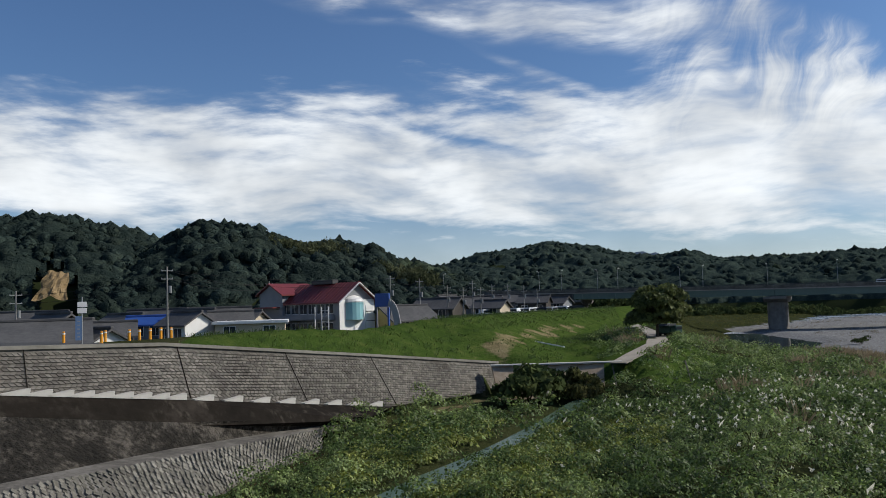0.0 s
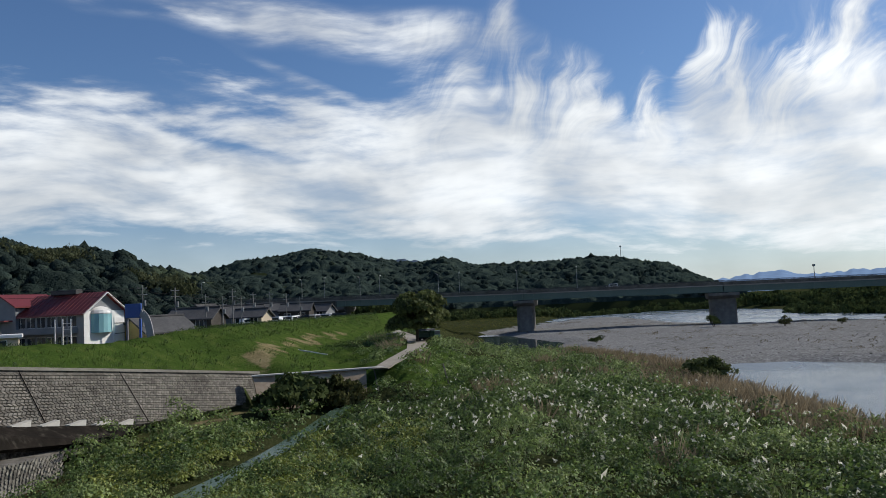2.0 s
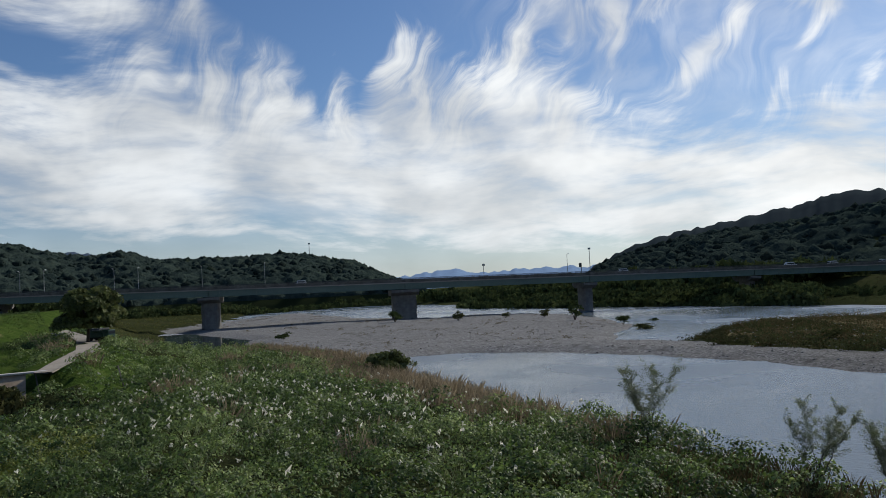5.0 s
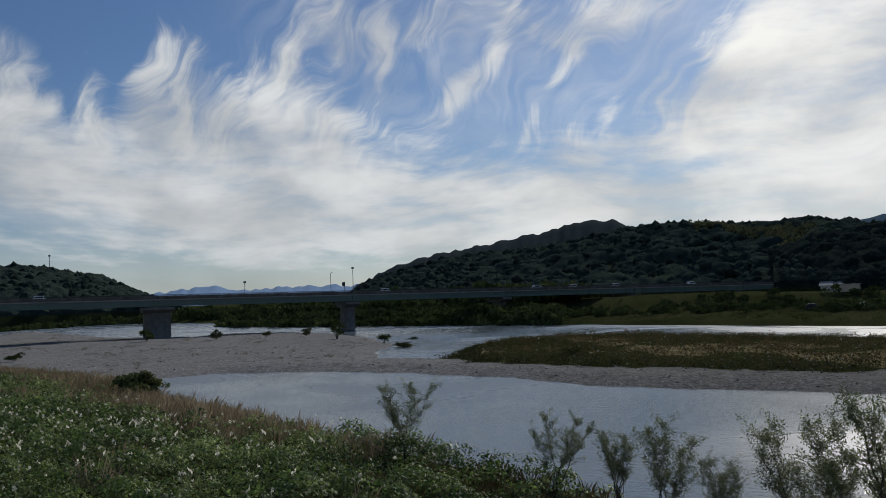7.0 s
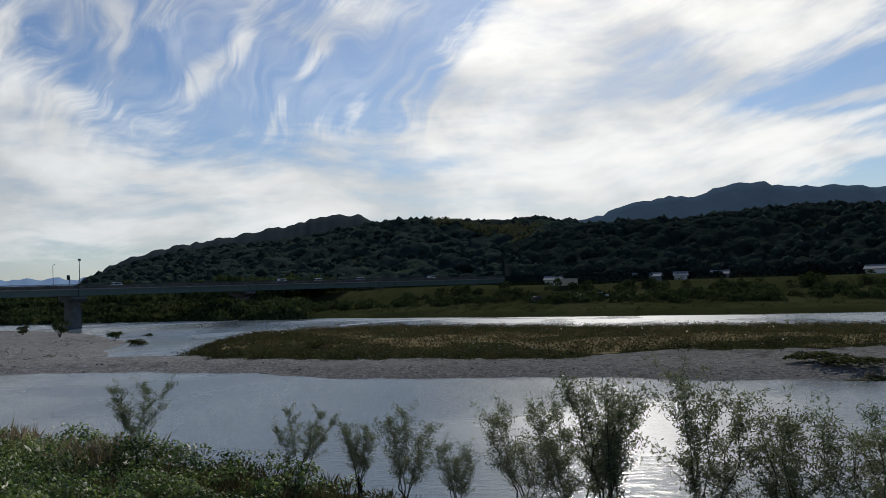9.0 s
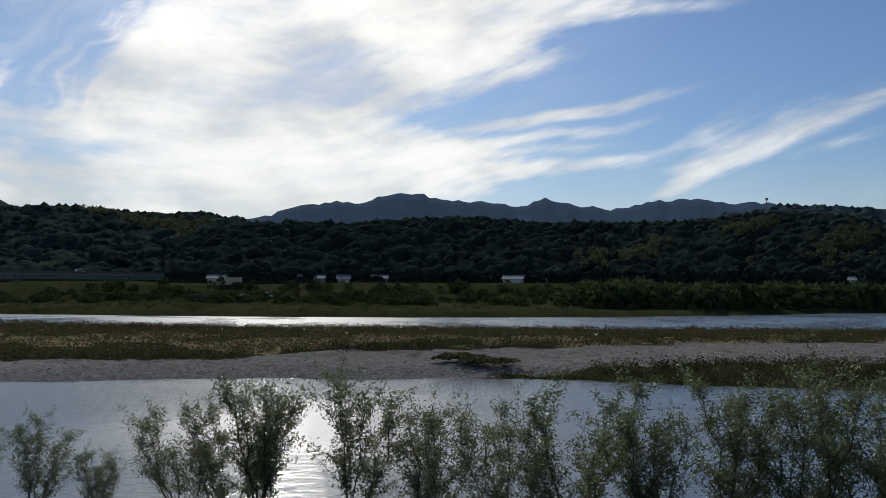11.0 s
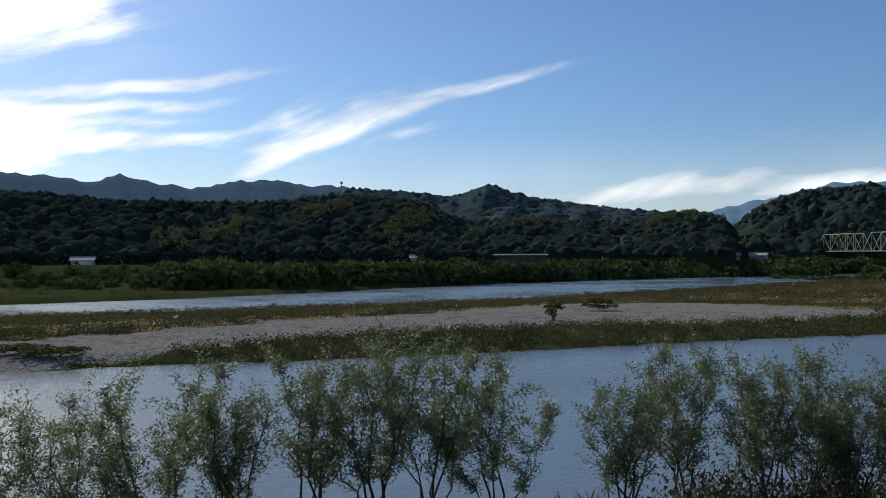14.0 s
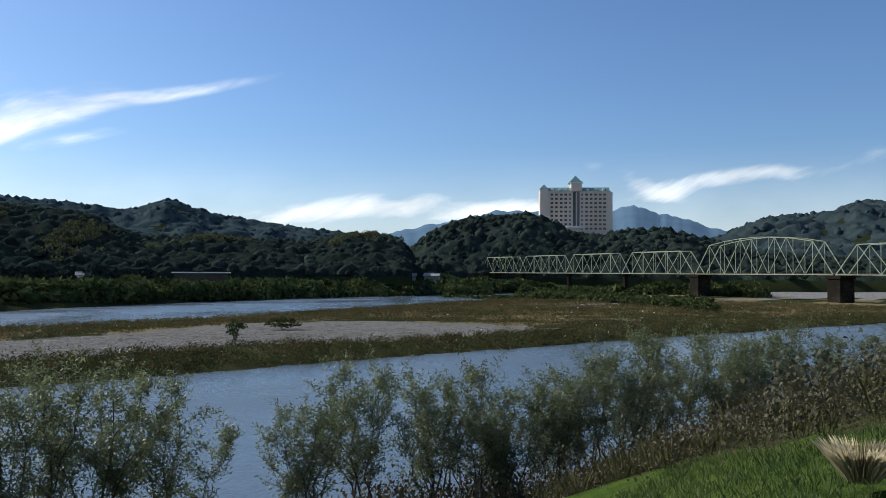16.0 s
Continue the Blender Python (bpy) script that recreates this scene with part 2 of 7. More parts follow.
# ---- materials ----
def material(name, stops, scale=1.0, rough=0.8, bump=0.3, bump_scale=6.0, metal=0.0, island=0.0, spread=0.25, depth=0.05, two_tone=None, translucent=0.0, patches=None, gloss=None):
    """Stops of a colour ramp over a broad and a fine noise in metres; island: random lightness from piece to piece."""
    m = bpy.data.materials.new(name)
    m.use_nodes = True
    t = Nodes(m.node_tree)
    p = t.tree.nodes["Principled BSDF"]
    where = t.add("ShaderNodeTexCoord").outputs["Object"]
    broad, fine = t.noise(where, scale * 0.22, 5.0), t.noise(where, scale * 1.7, 6.0, 0.65)
    fac = t.math("ADD", t.math("MULTIPLY", broad, 0.55), t.math("MULTIPLY", fine, 0.45))
    fac = t.smooth(fac, 0.5 - spread, 0.5 + spread)
    n = len(stops)
    colour = t.ramp(fac, [(i / max(1, n - 1), c) for i, c in enumerate(stops)])
    if island:
        geo = t.add("ShaderNodeNewGeometry").outputs["Random Per Island"]
        obj = t.add("ShaderNodeObjectInfo").outputs["Random"]
        both = t.math("FRACT", t.math("ADD", geo, obj))
        k = t.math("MULTIPLY_ADD", both, 2 * island, 1.0 - island)
        sc = t.add("ShaderNodeVectorMath", operation="SCALE")
        t.link(colour, sc.inputs[0])
        t.link(k, sc.inputs["Scale"])
        colour = sc.outputs[0]
        if two_tone:
            colour = t.mix(t.math("GREATER_THAN", both, two_tone[1]), colour, two_tone[0])
    if patches:
        far = t.noise(where, patches[0], 4.0, 0.6)
        colour = t.mix(t.smooth(far, patches[1], patches[1] + 0.07), colour, t.mix(1.0, colour, patches[2], "ADD"))
    t.link(colour, p.inputs["Base Color"])
    p.inputs["Roughness"].default_value, p.inputs["Metallic"].default_value = rough, metal
    p.inputs["Specular IOR Level"].default_value = gloss if gloss is not None else (0.15 if rough >= 0.75 else 0.4)
    if bump:
        b = t.add("ShaderNodeBump")
        b.inputs["Strength"].default_value, b.inputs["Distance"].default_value = bump, depth
        t.link(t.noise(where, bump_scale, 6.0, 0.6), b.inputs["Height"])
        t.link(b.outputs[0], p.inputs["Normal"])
    if translucent:
        tr = t.add("ShaderNodeBsdfTranslucent")
        t.link(colour, tr.inputs[0])
        mx = t.add("ShaderNodeMixShader")
        mx.inputs[0].default_value = translucent
        t.link(p.outputs[0], mx.inputs[1])
        t.link(tr.outputs[0], mx.inputs[2])
        t.link(mx.outputs[0], t.tree.nodes["Material Output"].inputs[0])
    return m


def water_material(name, colour, wave, rough, strength):
    m = bpy.data.materials.new(name)
    m.use_nodes = True
    t = Nodes(m.node_tree)
    p = t.tree.nodes["Principled BSDF"]
    where = t.add("ShaderNodeTexCoord").outputs["Object"]
    stretch = t.add("ShaderNodeMapping")
    t.link(where, stretch.inputs[0])
    stretch.inputs["Rotation"].default_value = (0, 0, 0.5)
    stretch.inputs["Scale"].default_value = (1.0, 0.45, 1.0)
    small = t.noise(stretch.outputs[0], wave, 5.0, 0.62, 0.4)
    broad = t.noise(where, wave * 0.12, 3.0, 0.5)
    lift = t.math("MULTIPLY_ADD", broad, 0.9, small)
    b = t.add("ShaderNodeBump")
    b.inputs["Strength"].default_value, b.inputs["Distance"].default_value = min(strength, 1.0), 0.22 * strength
    t.link(lift, b.inputs["Height"])
    t.link(b.outputs[0], p.inputs["Normal"])
    calm = t.smooth(t.noise(where, 0.03, 3.0, 0.5, 0.6), 0.35, 0.65)
    t.link(t.math("MULTIPLY_ADD", calm, rough, rough * 0.6), p.inputs["Roughness"])
    p.inputs["Base Color"].default_value = (*colour, 1)
    p.inputs["IOR"].default_value = 1.33
    return m


def ground_material():
    """One sheet: soil and weeds, mown grass, river gravel and mud, by the zones of the plan."""
    m = bpy.data.materials.new("ground")
    m.use_nodes = True
    t = Nodes(m.node_tree)
    p = t.tree.nodes["Principled BSDF"]
    where = t.add("ShaderNodeTexCoord").outputs["Object"]

    def zone(name):
        a = t.add("ShaderNodeAttribute")
        a.attribute_name = name
        return a.outputs["Fac"]
    edge = t.math("MULTIPLY", t.math("SUBTRACT", t.noise(where, 0.35, 6.0, 0.65), 0.5), 0.9)

    def ragged(name):
        return t.smooth(t.math("ADD", zone(name), edge), 0.4, 0.6)
    fine, mid, broad = t.noise(where, 3.2, 6.0, 0.7), t.noise(where, 0.5, 5.0, 0.6), t.noise(where, 0.05, 4.0, 0.55)
    weeds = t.ramp(t.math("ADD", t.math("MULTIPLY", fine, 0.5), t.math("MULTIPLY", broad, 0.5)),
                   [(0.3, (0.018, 0.022, 0.01)), (0.5, (0.036, 0.043, 0.017)), (0.7, (0.065, 0.06, 0.032))])
    grass = t.ramp(t.math("ADD", t.math("MULTIPLY", fine, 0.45), t.math("MULTIPLY", mid, 0.55)),
                   [(0.3, (0.018, 0.036, 0.009)), (0.5, (0.045, 0.076, 0.016)), (0.72, (0.1, 0.118, 0.034))])
    dry = t.ramp(t.math("ADD", t.math("MULTIPLY", fine, 0.5), t.math("MULTIPLY", mid, 0.5)),
                 [(0.3, (0.09, 0.075, 0.035)), (0.55, (0.2, 0.165, 0.09)), (0.75, (0.3, 0.26, 0.16))])
    cell = t.add("ShaderNodeTexVoronoi")
    t.link(where, cell.inputs["Vector"])
    cell.inputs["Scale"].default_value = 4.0
    pebble = t.ramp(t.math("ADD", t.math("MULTIPLY", cell.outputs["Color"], 0.5), t.math("MULTIPLY", mid, 0.5)),
                    [(0.25, (0.085, 0.083, 0.078)), (0.5, (0.16, 0.157, 0.147)), (0.75, (0.27, 0.265, 0.25))])
    mud = t.mix(t.smooth(broad, 0.4, 0.62), (0.07, 0.066, 0.059), (0.115, 0.11, 0.1))
    gravel = t.mix(t.smooth(mid, 0.42, 0.75), pebble, mud)
    place = t.add("ShaderNodeSeparateXYZ")
    t.link(where, place.inputs[0])
    # Tone by y: sand against gravel, and backlight against side light, put into colour
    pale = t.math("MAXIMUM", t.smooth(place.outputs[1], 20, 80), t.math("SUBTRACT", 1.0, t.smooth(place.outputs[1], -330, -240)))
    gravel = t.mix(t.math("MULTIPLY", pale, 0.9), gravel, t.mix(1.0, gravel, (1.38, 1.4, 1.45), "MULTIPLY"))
    colour = t.mix(ragged("grass"), weeds, grass)
    colour = t.mix(ragged("dry"), colour, dry)
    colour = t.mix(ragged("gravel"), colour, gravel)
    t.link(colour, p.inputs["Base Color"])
    p.inputs["Roughness"].default_value = 0.9
    p.inputs["Specular IOR Level"].default_value = 0.0
    b = t.add("ShaderNodeBump")
    b.inputs["Strength"].default_value, b.inputs["Distance"].default_value = 0.7, 0.15
    t.link(t.math("ADD", fine, t.math("MULTIPLY", cell.outputs["Distance"], 0.5)), b.inputs["Height"])
    t.link(b.outputs[0], p.inputs["Normal"])
    return m


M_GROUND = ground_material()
M_WATER = water_material("river_water", (0.095, 0.125, 0.15), 2.8, 0.2, 0.42)
M_POOL = water_material("pool_water", (0.02, 0.03, 0.03), 1.2, 0.04, 0.012)
M_STREAM = water_material("stream_water", (0.07, 0.11, 0.075), 2.5, 0.22, 0.06)
M_STREAM.node_tree.nodes["Principled BSDF"].inputs["Specular IOR Level"].default_value = 0.22
M_HILL = material("hill_soil", [(0.015, 0.02, 0.009), (0.03, 0.038, 0.016)], 0.1, 0.95, 0.0, gloss=0.0)
# Leaf colours lifted and blued a little to stand for haze
M_FOREST = material("forest", [(0.0145, 0.023, 0.0215), (0.027, 0.039, 0.0335), (0.049, 0.064, 0.048)], 0.9, 0.95, 1.0, 0.9, island=0.4, depth=1.2, patches=(0.016, 0.62, (0.026, 0.03, 0.009)), gloss=0.0)
# Distant woods: aerial haze is mixed into a bluer, paler leaf colour
M_FOREST_HAZY = material("haze_tinted_forest", [(0.024, 0.04, 0.045), (0.036, 0.055, 0.06), (0.052, 0.073, 0.073)], 0.5, 0.95, 1.0, 0.6, island=0.3, depth=1.2, gloss=0.0)
M_BAMBOO = material("bamboo_leaves", [(0.05, 0.06, 0.03), (0.085, 0.096, 0.05), (0.14, 0.15, 0.085)], 0.5, 0.9, 0.8, 0.9, island=0.35, depth=0.8, gloss=0.0, translucent=0.3)
M_CONCRETE = material("concrete", [(0.19, 0.18, 0.165), (0.28, 0.268, 0.245), (0.37, 0.355, 0.33)], 1.2, 0.85, 0.25, 12.0)
M_OLD_CONCRETE = material("stained_concrete", [(0.05, 0.046, 0.04), (0.12, 0.11, 0.095), (0.22, 0.205, 0.18)], 1.5, 0.9, 0.4, 9.0)
M_PIER = material("weathered_pier_concrete", [(0.1, 0.097, 0.09), (0.16, 0.155, 0.145), (0.24, 0.232, 0.215)], 0.5, 0.9, 0.3, 5.0)
M_GIRDER = material("green_steel", [(0.085, 0.135, 0.12), (0.12, 0.175, 0.155)], 0.6, 0.5, 0.05)
M_DARK_STEEL = material("dark_steel", [(0.03, 0.03, 0.03), (0.06, 0.06, 0.058)], 0.6, 0.6, 0.05)
M_TRUSS = material("pale_green_paint", [(0.2, 0.24, 0.16), (0.29, 0.33, 0.23)], 0.8, 0.5, 0.05)
M_WALL_CREAM = material("cream_render", [(0.62, 0.52, 0.44), (0.7, 0.6, 0.52)], 0.3, 0.8, 0.05)
M_WHITE = material("white_paint", [(0.7, 0.69, 0.66), (0.8, 0.79, 0.76)], 0.5, 0.6, 0.05)
M_GREY_WALL = material("grey_render", [(0.2, 0.21, 0.22), (0.28, 0.285, 0.29)], 0.5, 0.8, 0.05)
M_RED_ROOF = material("red_metal_roof", [(0.13, 0.022, 0.022), (0.19, 0.034, 0.032)], 0.7, 0.45, 0.05)
M_TILE = material("grey_roof_tile", [(0.06, 0.06, 0.062), (0.12, 0.117, 0.114)], 1.5, 0.8, 0.2, 5.0)
M_GREEN_ROOF = material("green_copper_roof", [(0.13, 0.25, 0.23), (0.19, 0.32, 0.29)], 0.4, 0.5, 0.05)
M_GLASS = material("window_glass", [(0.02, 0.025, 0.03), (0.04, 0.05, 0.06)], 0.2, 0.1, 0.0)
M_ASPHALT = material("asphalt", [(0.05, 0.05, 0.05), (0.09, 0.088, 0.085)], 1.5, 0.9, 0.2, 20.0)
M_PATH = material("pale_path", [(0.24, 0.21, 0.17), (0.38, 0.34, 0.28)], 1.2, 0.9, 0.2, 15.0)

# ---- shapes ----
def part(name, bm, mat, parent=None, label=""):
    me = bpy.data.meshes.new(name)
    bm.to_mesh(me)
    bm.free()
    me.materials.append(mat)
    ob = new(name, me)
    if parent:
        ob.parent = parent
    if label:
        ob["label"] = label
    return ob


def thing(name, at, label, category, group="", kind="", turn=0.0):
    ob = new(name)
    ob.matrix_world = pose(*at, 0, 0, turn)
    return tagged(ob, label, category, group, kind)


def box(bm, x0, x1, y0, y1, z0, z1, bevel=0.0):
    r = bmesh.ops.create_cube(bm, size=1.0, matrix=Matrix.LocRotScale(((x0 + x1) / 2, (y0 + y1) / 2, (z0 + z1) / 2), None, (abs(x1 - x0), abs(y1 - y0), abs(z1 - z0))))
    if bevel:
        es = list({e for v in r["verts"] for e in v.link_edges})
        bmesh.ops.bevel(bm, geom=es, offset=bevel, segments=1, affect="EDGES")
    return r["verts"]


def boxes(*dims, bevel=0.0):
    bm = bmesh.new()
    for d in dims:
        box(bm, *d, bevel=bevel)
    return bm


def bar(bm, a, b, w, h=None):
    """A square bar from a to b."""
    a, b = Vector(a), Vector(b)
    d = b - a
    q = d.to_track_quat("Z", "X").to_matrix().to_4x4()
    bmesh.ops.create_cube(bm, size=1.0, matrix=Matrix.Translation((a + b) / 2) @ q @ Matrix.Diagonal((w, h or w, d.length, 1)))


def tube(bm, a, b, r0, r1, n=6):
    a, b = Vector(a), Vector(b)
    d = b - a
    q = d.to_track_quat("Z", "X").to_matrix().to_4x4()
    bmesh.ops.create_cone(bm, cap_ends=True, segments=n, radius1=r0, radius2=max(r1, 0.001), depth=d.length, matrix=Matrix.Translation((a + b) / 2) @ q)


def prism(bm, outline, z0, z1):
    """An outline in x, y pulled up from z0 to z1."""
    lo = [bm.verts.new((x, y, z0)) for x, y in outline]
    hi = [bm.verts.new((x, y, z1)) for x, y in outline]
    n = len(lo)
    for i in range(n):
        bm.faces.new((lo[i], lo[(i + 1) % n], hi[(i + 1) % n], hi[i]))
    bm.faces.new(hi)
    bm.faces.new(lo[::-1])
    bmesh.ops.recalc_face_normals(bm, faces=bm.faces[-n - 2:])


def tri_mesh(name, verts, tris, mat, smooth=False):
    me = bpy.data.meshes.new(name)
    verts, tris = np.asarray(verts, dtype=np.float32), np.asarray(tris, dtype=np.int32)
    n, k = len(tris), tris.shape[1]
    me.vertices.add(len(verts))
    me.vertices.foreach_set("co", verts.ravel())
    me.loops.add(n * k)
    me.loops.foreach_set("vertex_index", tris.ravel())
    me.polygons.add(n)
    me.polygons.foreach_set("loop_start", np.arange(0, n * k, k, dtype=np.int32))
    me.polygons.foreach_set("use_smooth", np.full(n, smooth))
    me.update(calc_edges=True)
    me.materials.append(mat)
    return me


def scattered(name, shapes, spots, sizes, mat, rng, lean=0.15, smooth=False, tall=(0.85, 1.2)):
    """One mesh of many small shapes (verts, tris), turned and sized at random, standing on the spots."""
    pick = rng.integers(0, len(shapes), len(spots))
    vs, ts, base = [], [], 0
    for k, (sv, st) in enumerate(shapes):
        idx = np.nonzero(pick == k)[0]
        if not len(idx):
            continue
        n = len(idx)
        a, lx, ly = rng.uniform(0, 2 * np.pi, n), rng.normal(0, lean, n), rng.normal(0, lean, n)
        s = sizes[idx][:, None]
        x = (sv[None, :, 0] * np.cos(a)[:, None] - sv[None, :, 1] * np.sin(a)[:, None]) * s
        y = (sv[None, :, 0] * np.sin(a)[:, None] + sv[None, :, 1] * np.cos(a)[:, None]) * s
        z = sv[None, :, 2] * s * rng.uniform(*tall, n)[:, None]
        x, y = x + z * lx[:, None], y + z * ly[:, None]
        v = np.stack([x, y, z], -1) + spots[idx][:, None, :]
        vs.append(v.reshape(-1, 3))
        ts.append((st[None] + base + np.arange(n)[:, None, None] * len(sv)).reshape(-1, st.shape[1]))
        base += n * len(sv)
    return tri_mesh(name, np.concatenate(vs), np.concatenate(ts), mat, smooth)


def inside(px, py, poly):
    """Signed distance to a polygon, positive inside."""
    poly = np.asarray(poly, float)
    d = np.full(px.shape, 1e9)
    odd = np.zeros(px.shape, bool)
    for (x0, y0), (x1, y1) in zip(poly, np.roll(poly, -1, 0)):
        ex, ey = x1 - x0, y1 - y0
        t = np.clip(((px - x0) * ex + (py - y0) * ey) / (ex * ex + ey * ey), 0, 1)
        d = np.minimum(d, np.hypot(px - x0 - t * ex, py - y0 - t * ey))
        cross = (y0 > py) != (y1 > py)
        with np.errstate(divide="ignore", invalid="ignore"):
            odd ^= cross & (px < ex * (py - y0) / (ey if ey else 1e-9) + x0)
    return np.where(odd, d, -d)


def along(px, py, line, values):
    """Distance to a line of points, its side (positive on the right), and the values carried along it."""
    line, values = np.asarray(line, float), np.asarray(values, float)
    best = np.full(px.shape, 1e9)
    side, val = np.zeros(px.shape), np.zeros(px.shape)
    for i in range(len(line) - 1):
        (x0, y0), (x1, y1) = line[i], line[i + 1]
        ex, ey = x1 - x0, y1 - y0
        t = np.clip(((px - x0) * ex + (py - y0) * ey) / (ex * ex + ey * ey), 0, 1)
        dx, dy = px - x0 - t * ex, py - y0 - t * ey
        d = np.hypot(dx, dy)
        m = d < best
        best = np.where(m, d, best)
        side = np.where(m, np.sign(dx * ey - dy * ex), side)
        val = np.where(m, values[i] + t * (values[i + 1] - values[i]), val)
    return best, side, val


def step(x, a, b):
    t = np.clip((x - a) / (b - a), 0, 1)
    return t * t * (3 - 2 * t)


def rough(x, y, size, seed=0.0):
    """Cheap smooth unevenness between -1 and 1."""
    k = 2 * np.pi / size
    return (np.sin(x * k + 1.3 * np.sin(y * k * 0.7 + seed) + seed) + np.sin(y * k * 1.13 + 1.7 * np.sin(x * k * 0.6 - seed) + 2.1 * seed)
            + 0.6 * np.sin((x + y) * k * 1.9 + seed * 3.3) + 0.6 * np.sin((x - y) * k * 2.3 + seed * 1.7)) / 3.2


# ---- plan of the river: water surface at z = 0 ----
NEAR_BANK = [(-400, -700), (-60, -300), (-22, -170), (-4, -95), (8, -56), (13, -40), (18, -29), (23, -19), (26, -9), (28, 0), (31, 8), (35, 16),
             (36.5, 21), (38.5, 28), (41.5, 40), (45, 54), (49.5, 70), (56, 84), (61, 116), (58, 140), (58, 165), (66, 190), (80, 238), (120, 300), (200, 430), (260, 620),
             (400, 1500), (-2500, 1500), (-2500, -700)]
BAR_NEAR_SHORE = [(52, 82), (67, 97), (75, 96), (82, 84), (84, 69), (83, 51), (78, 36), (79.5, 24), (80.5, 12), (78, 2), (79, -8), (77, -18), (72, -31), (67, -47), (63, -68), (58, -85), (45, -130), (23, -194), (5, -260), (-40, -420), (60, -520), (150, -420), (158, -300), (142, -165), (135, -108), (137, -76)]
BAR_FAR_SHORE = [(142, -42), (148, -1), (152, 26), (158, 54), (166, 68), (156, 80), (146, 90), (130, 88), (112, 79), (102, 73), (100, 86), (114, 98), (132, 108), (150, 130), (162, 146), (174, 178), (166, 198), (152, 200), (148, 232), (190, 360), (150, 330), (84, 246), (84, 224), (78, 172), (64, 146), (62, 120)]
GRAVEL_BAR = BAR_NEAR_SHORE + BAR_FAR_SHORE
FAR_BANK = [(420, 1500), (330, 620), (285, 420), (262, 330), (233, 207), (221, 135), (207, 83), (194, 26), (190, -5), (189, -52), (196, -85), (208, -130),
            (220, -180), (225, -250), (212, -329), (190, -420), (150, -520), (60, -640), (-60, -1200), (2500, -1200), (2500, 1500)]
# levee crests: points and heights
LEVEE_NORTH = [(-90, 61), (-50, 62), (-30, 62), (-20, 60.5), (-5.8, 78), (9.8, 127), (25.4, 159), (42, 198), (60, 260)]
LEVEE_NORTH_Z = [7.9, 7.9, 8.0, 8.3, 8.6, 8.6, 8.6, 8.6, 8.5]
LEVEE_SOUTH = [(-16, 3), (-3, 2), (-2.0, -6), (-1.9, -16), (-5.5, -32), (-19, -70), (-57, -160), (-178, -400)]
LEVEE_SOUTH_Z = [8.3] * 8
LEVEE_FAR = [(500, 700), (330, 330), (285, 190), (262, 60), (255, -40), (265, -120), (290, -220), (300, -320), (270, -460), (200, -640)]
LEVEE_FAR_Z = [7.5, 7.5, 7.5, 7.5, 7.2, 7.0, 7.0, 7.0, 7.0, 7.0]
STREAM = [(-3.4, 38.5), (-2.2, 41.5), (-0.8, 44.3), (1.1, 48.4), (3.9, 54.3), (7.1, 62.6), (10.4, 71.0), (12.7, 75.8), (14.6, 79.0)]
STREAM_Z = [1.02, 1.02, 1.02, 1.02, 1.02, 1.02, 1.08, 1.5, 1.9]
PATH_LINE = [(16.6, 80.2), (19.6, 86.5), (24.8, 97), (30, 118), (35, 150), (41, 190), (52, 240)]
PATH_Z = [4.05, 4.4, 4.9, 5.1, 5.2, 5.3, 5.4]
REVETMENT = [(-36, 31.5, 8.4), (-24.7, 45.8, 8.35), (-18.4, 53.9, 8.0), (-7.1, 68.9, 6.1), (5.2, 84.8, 4.0), (10, 82, 4.0), (15.4, 81.8, 4.0), (17, 79, 4.1)]


# growth on the gravel island: its long back, and a strip along the near edge
ISLAND_GROWTH = [(104, 76), (97, 70), (92, 60), (91, 46), (91, 28), (91, 15), (98, 6), (100, -14), (104, -45), (102, -62), (106, -84), (109, -100), (96, -111), (76, -121), (52, -126),
                 (30, -180), (10, -255), (-30, -400), (60, -520), (200, -420), (200, 70), (160, 92), (130, 86)]
EDGE_GROWTH = [(78, -12), (84, -30), (84, -44), (82, -58), (78, -72), (70, -87), (60, -124), (36, -180), (10, -255), (-20, -255), (16, -182), (38, -126), (52, -86), (58, -66), (62, -46), (68, -28)]


def overgrown(x, y):
    ragged = 2.0 * rough(x, y, 13, 3) + 1.2 * rough(x, y, 4, 1)
    grown = np.maximum(inside(x, y, ISLAND_GROWTH), inside(x, y, EDGE_GROWTH)) + ragged
    strip = along(x, y, [(100, -205), (95, -226), (86, -268), (74, -310), (60, -345)], [0] * 5)[0] - 4.0
    return np.minimum(np.minimum(grown, strip + 0.5 * ragged), y + 335 + 4 * ragged)


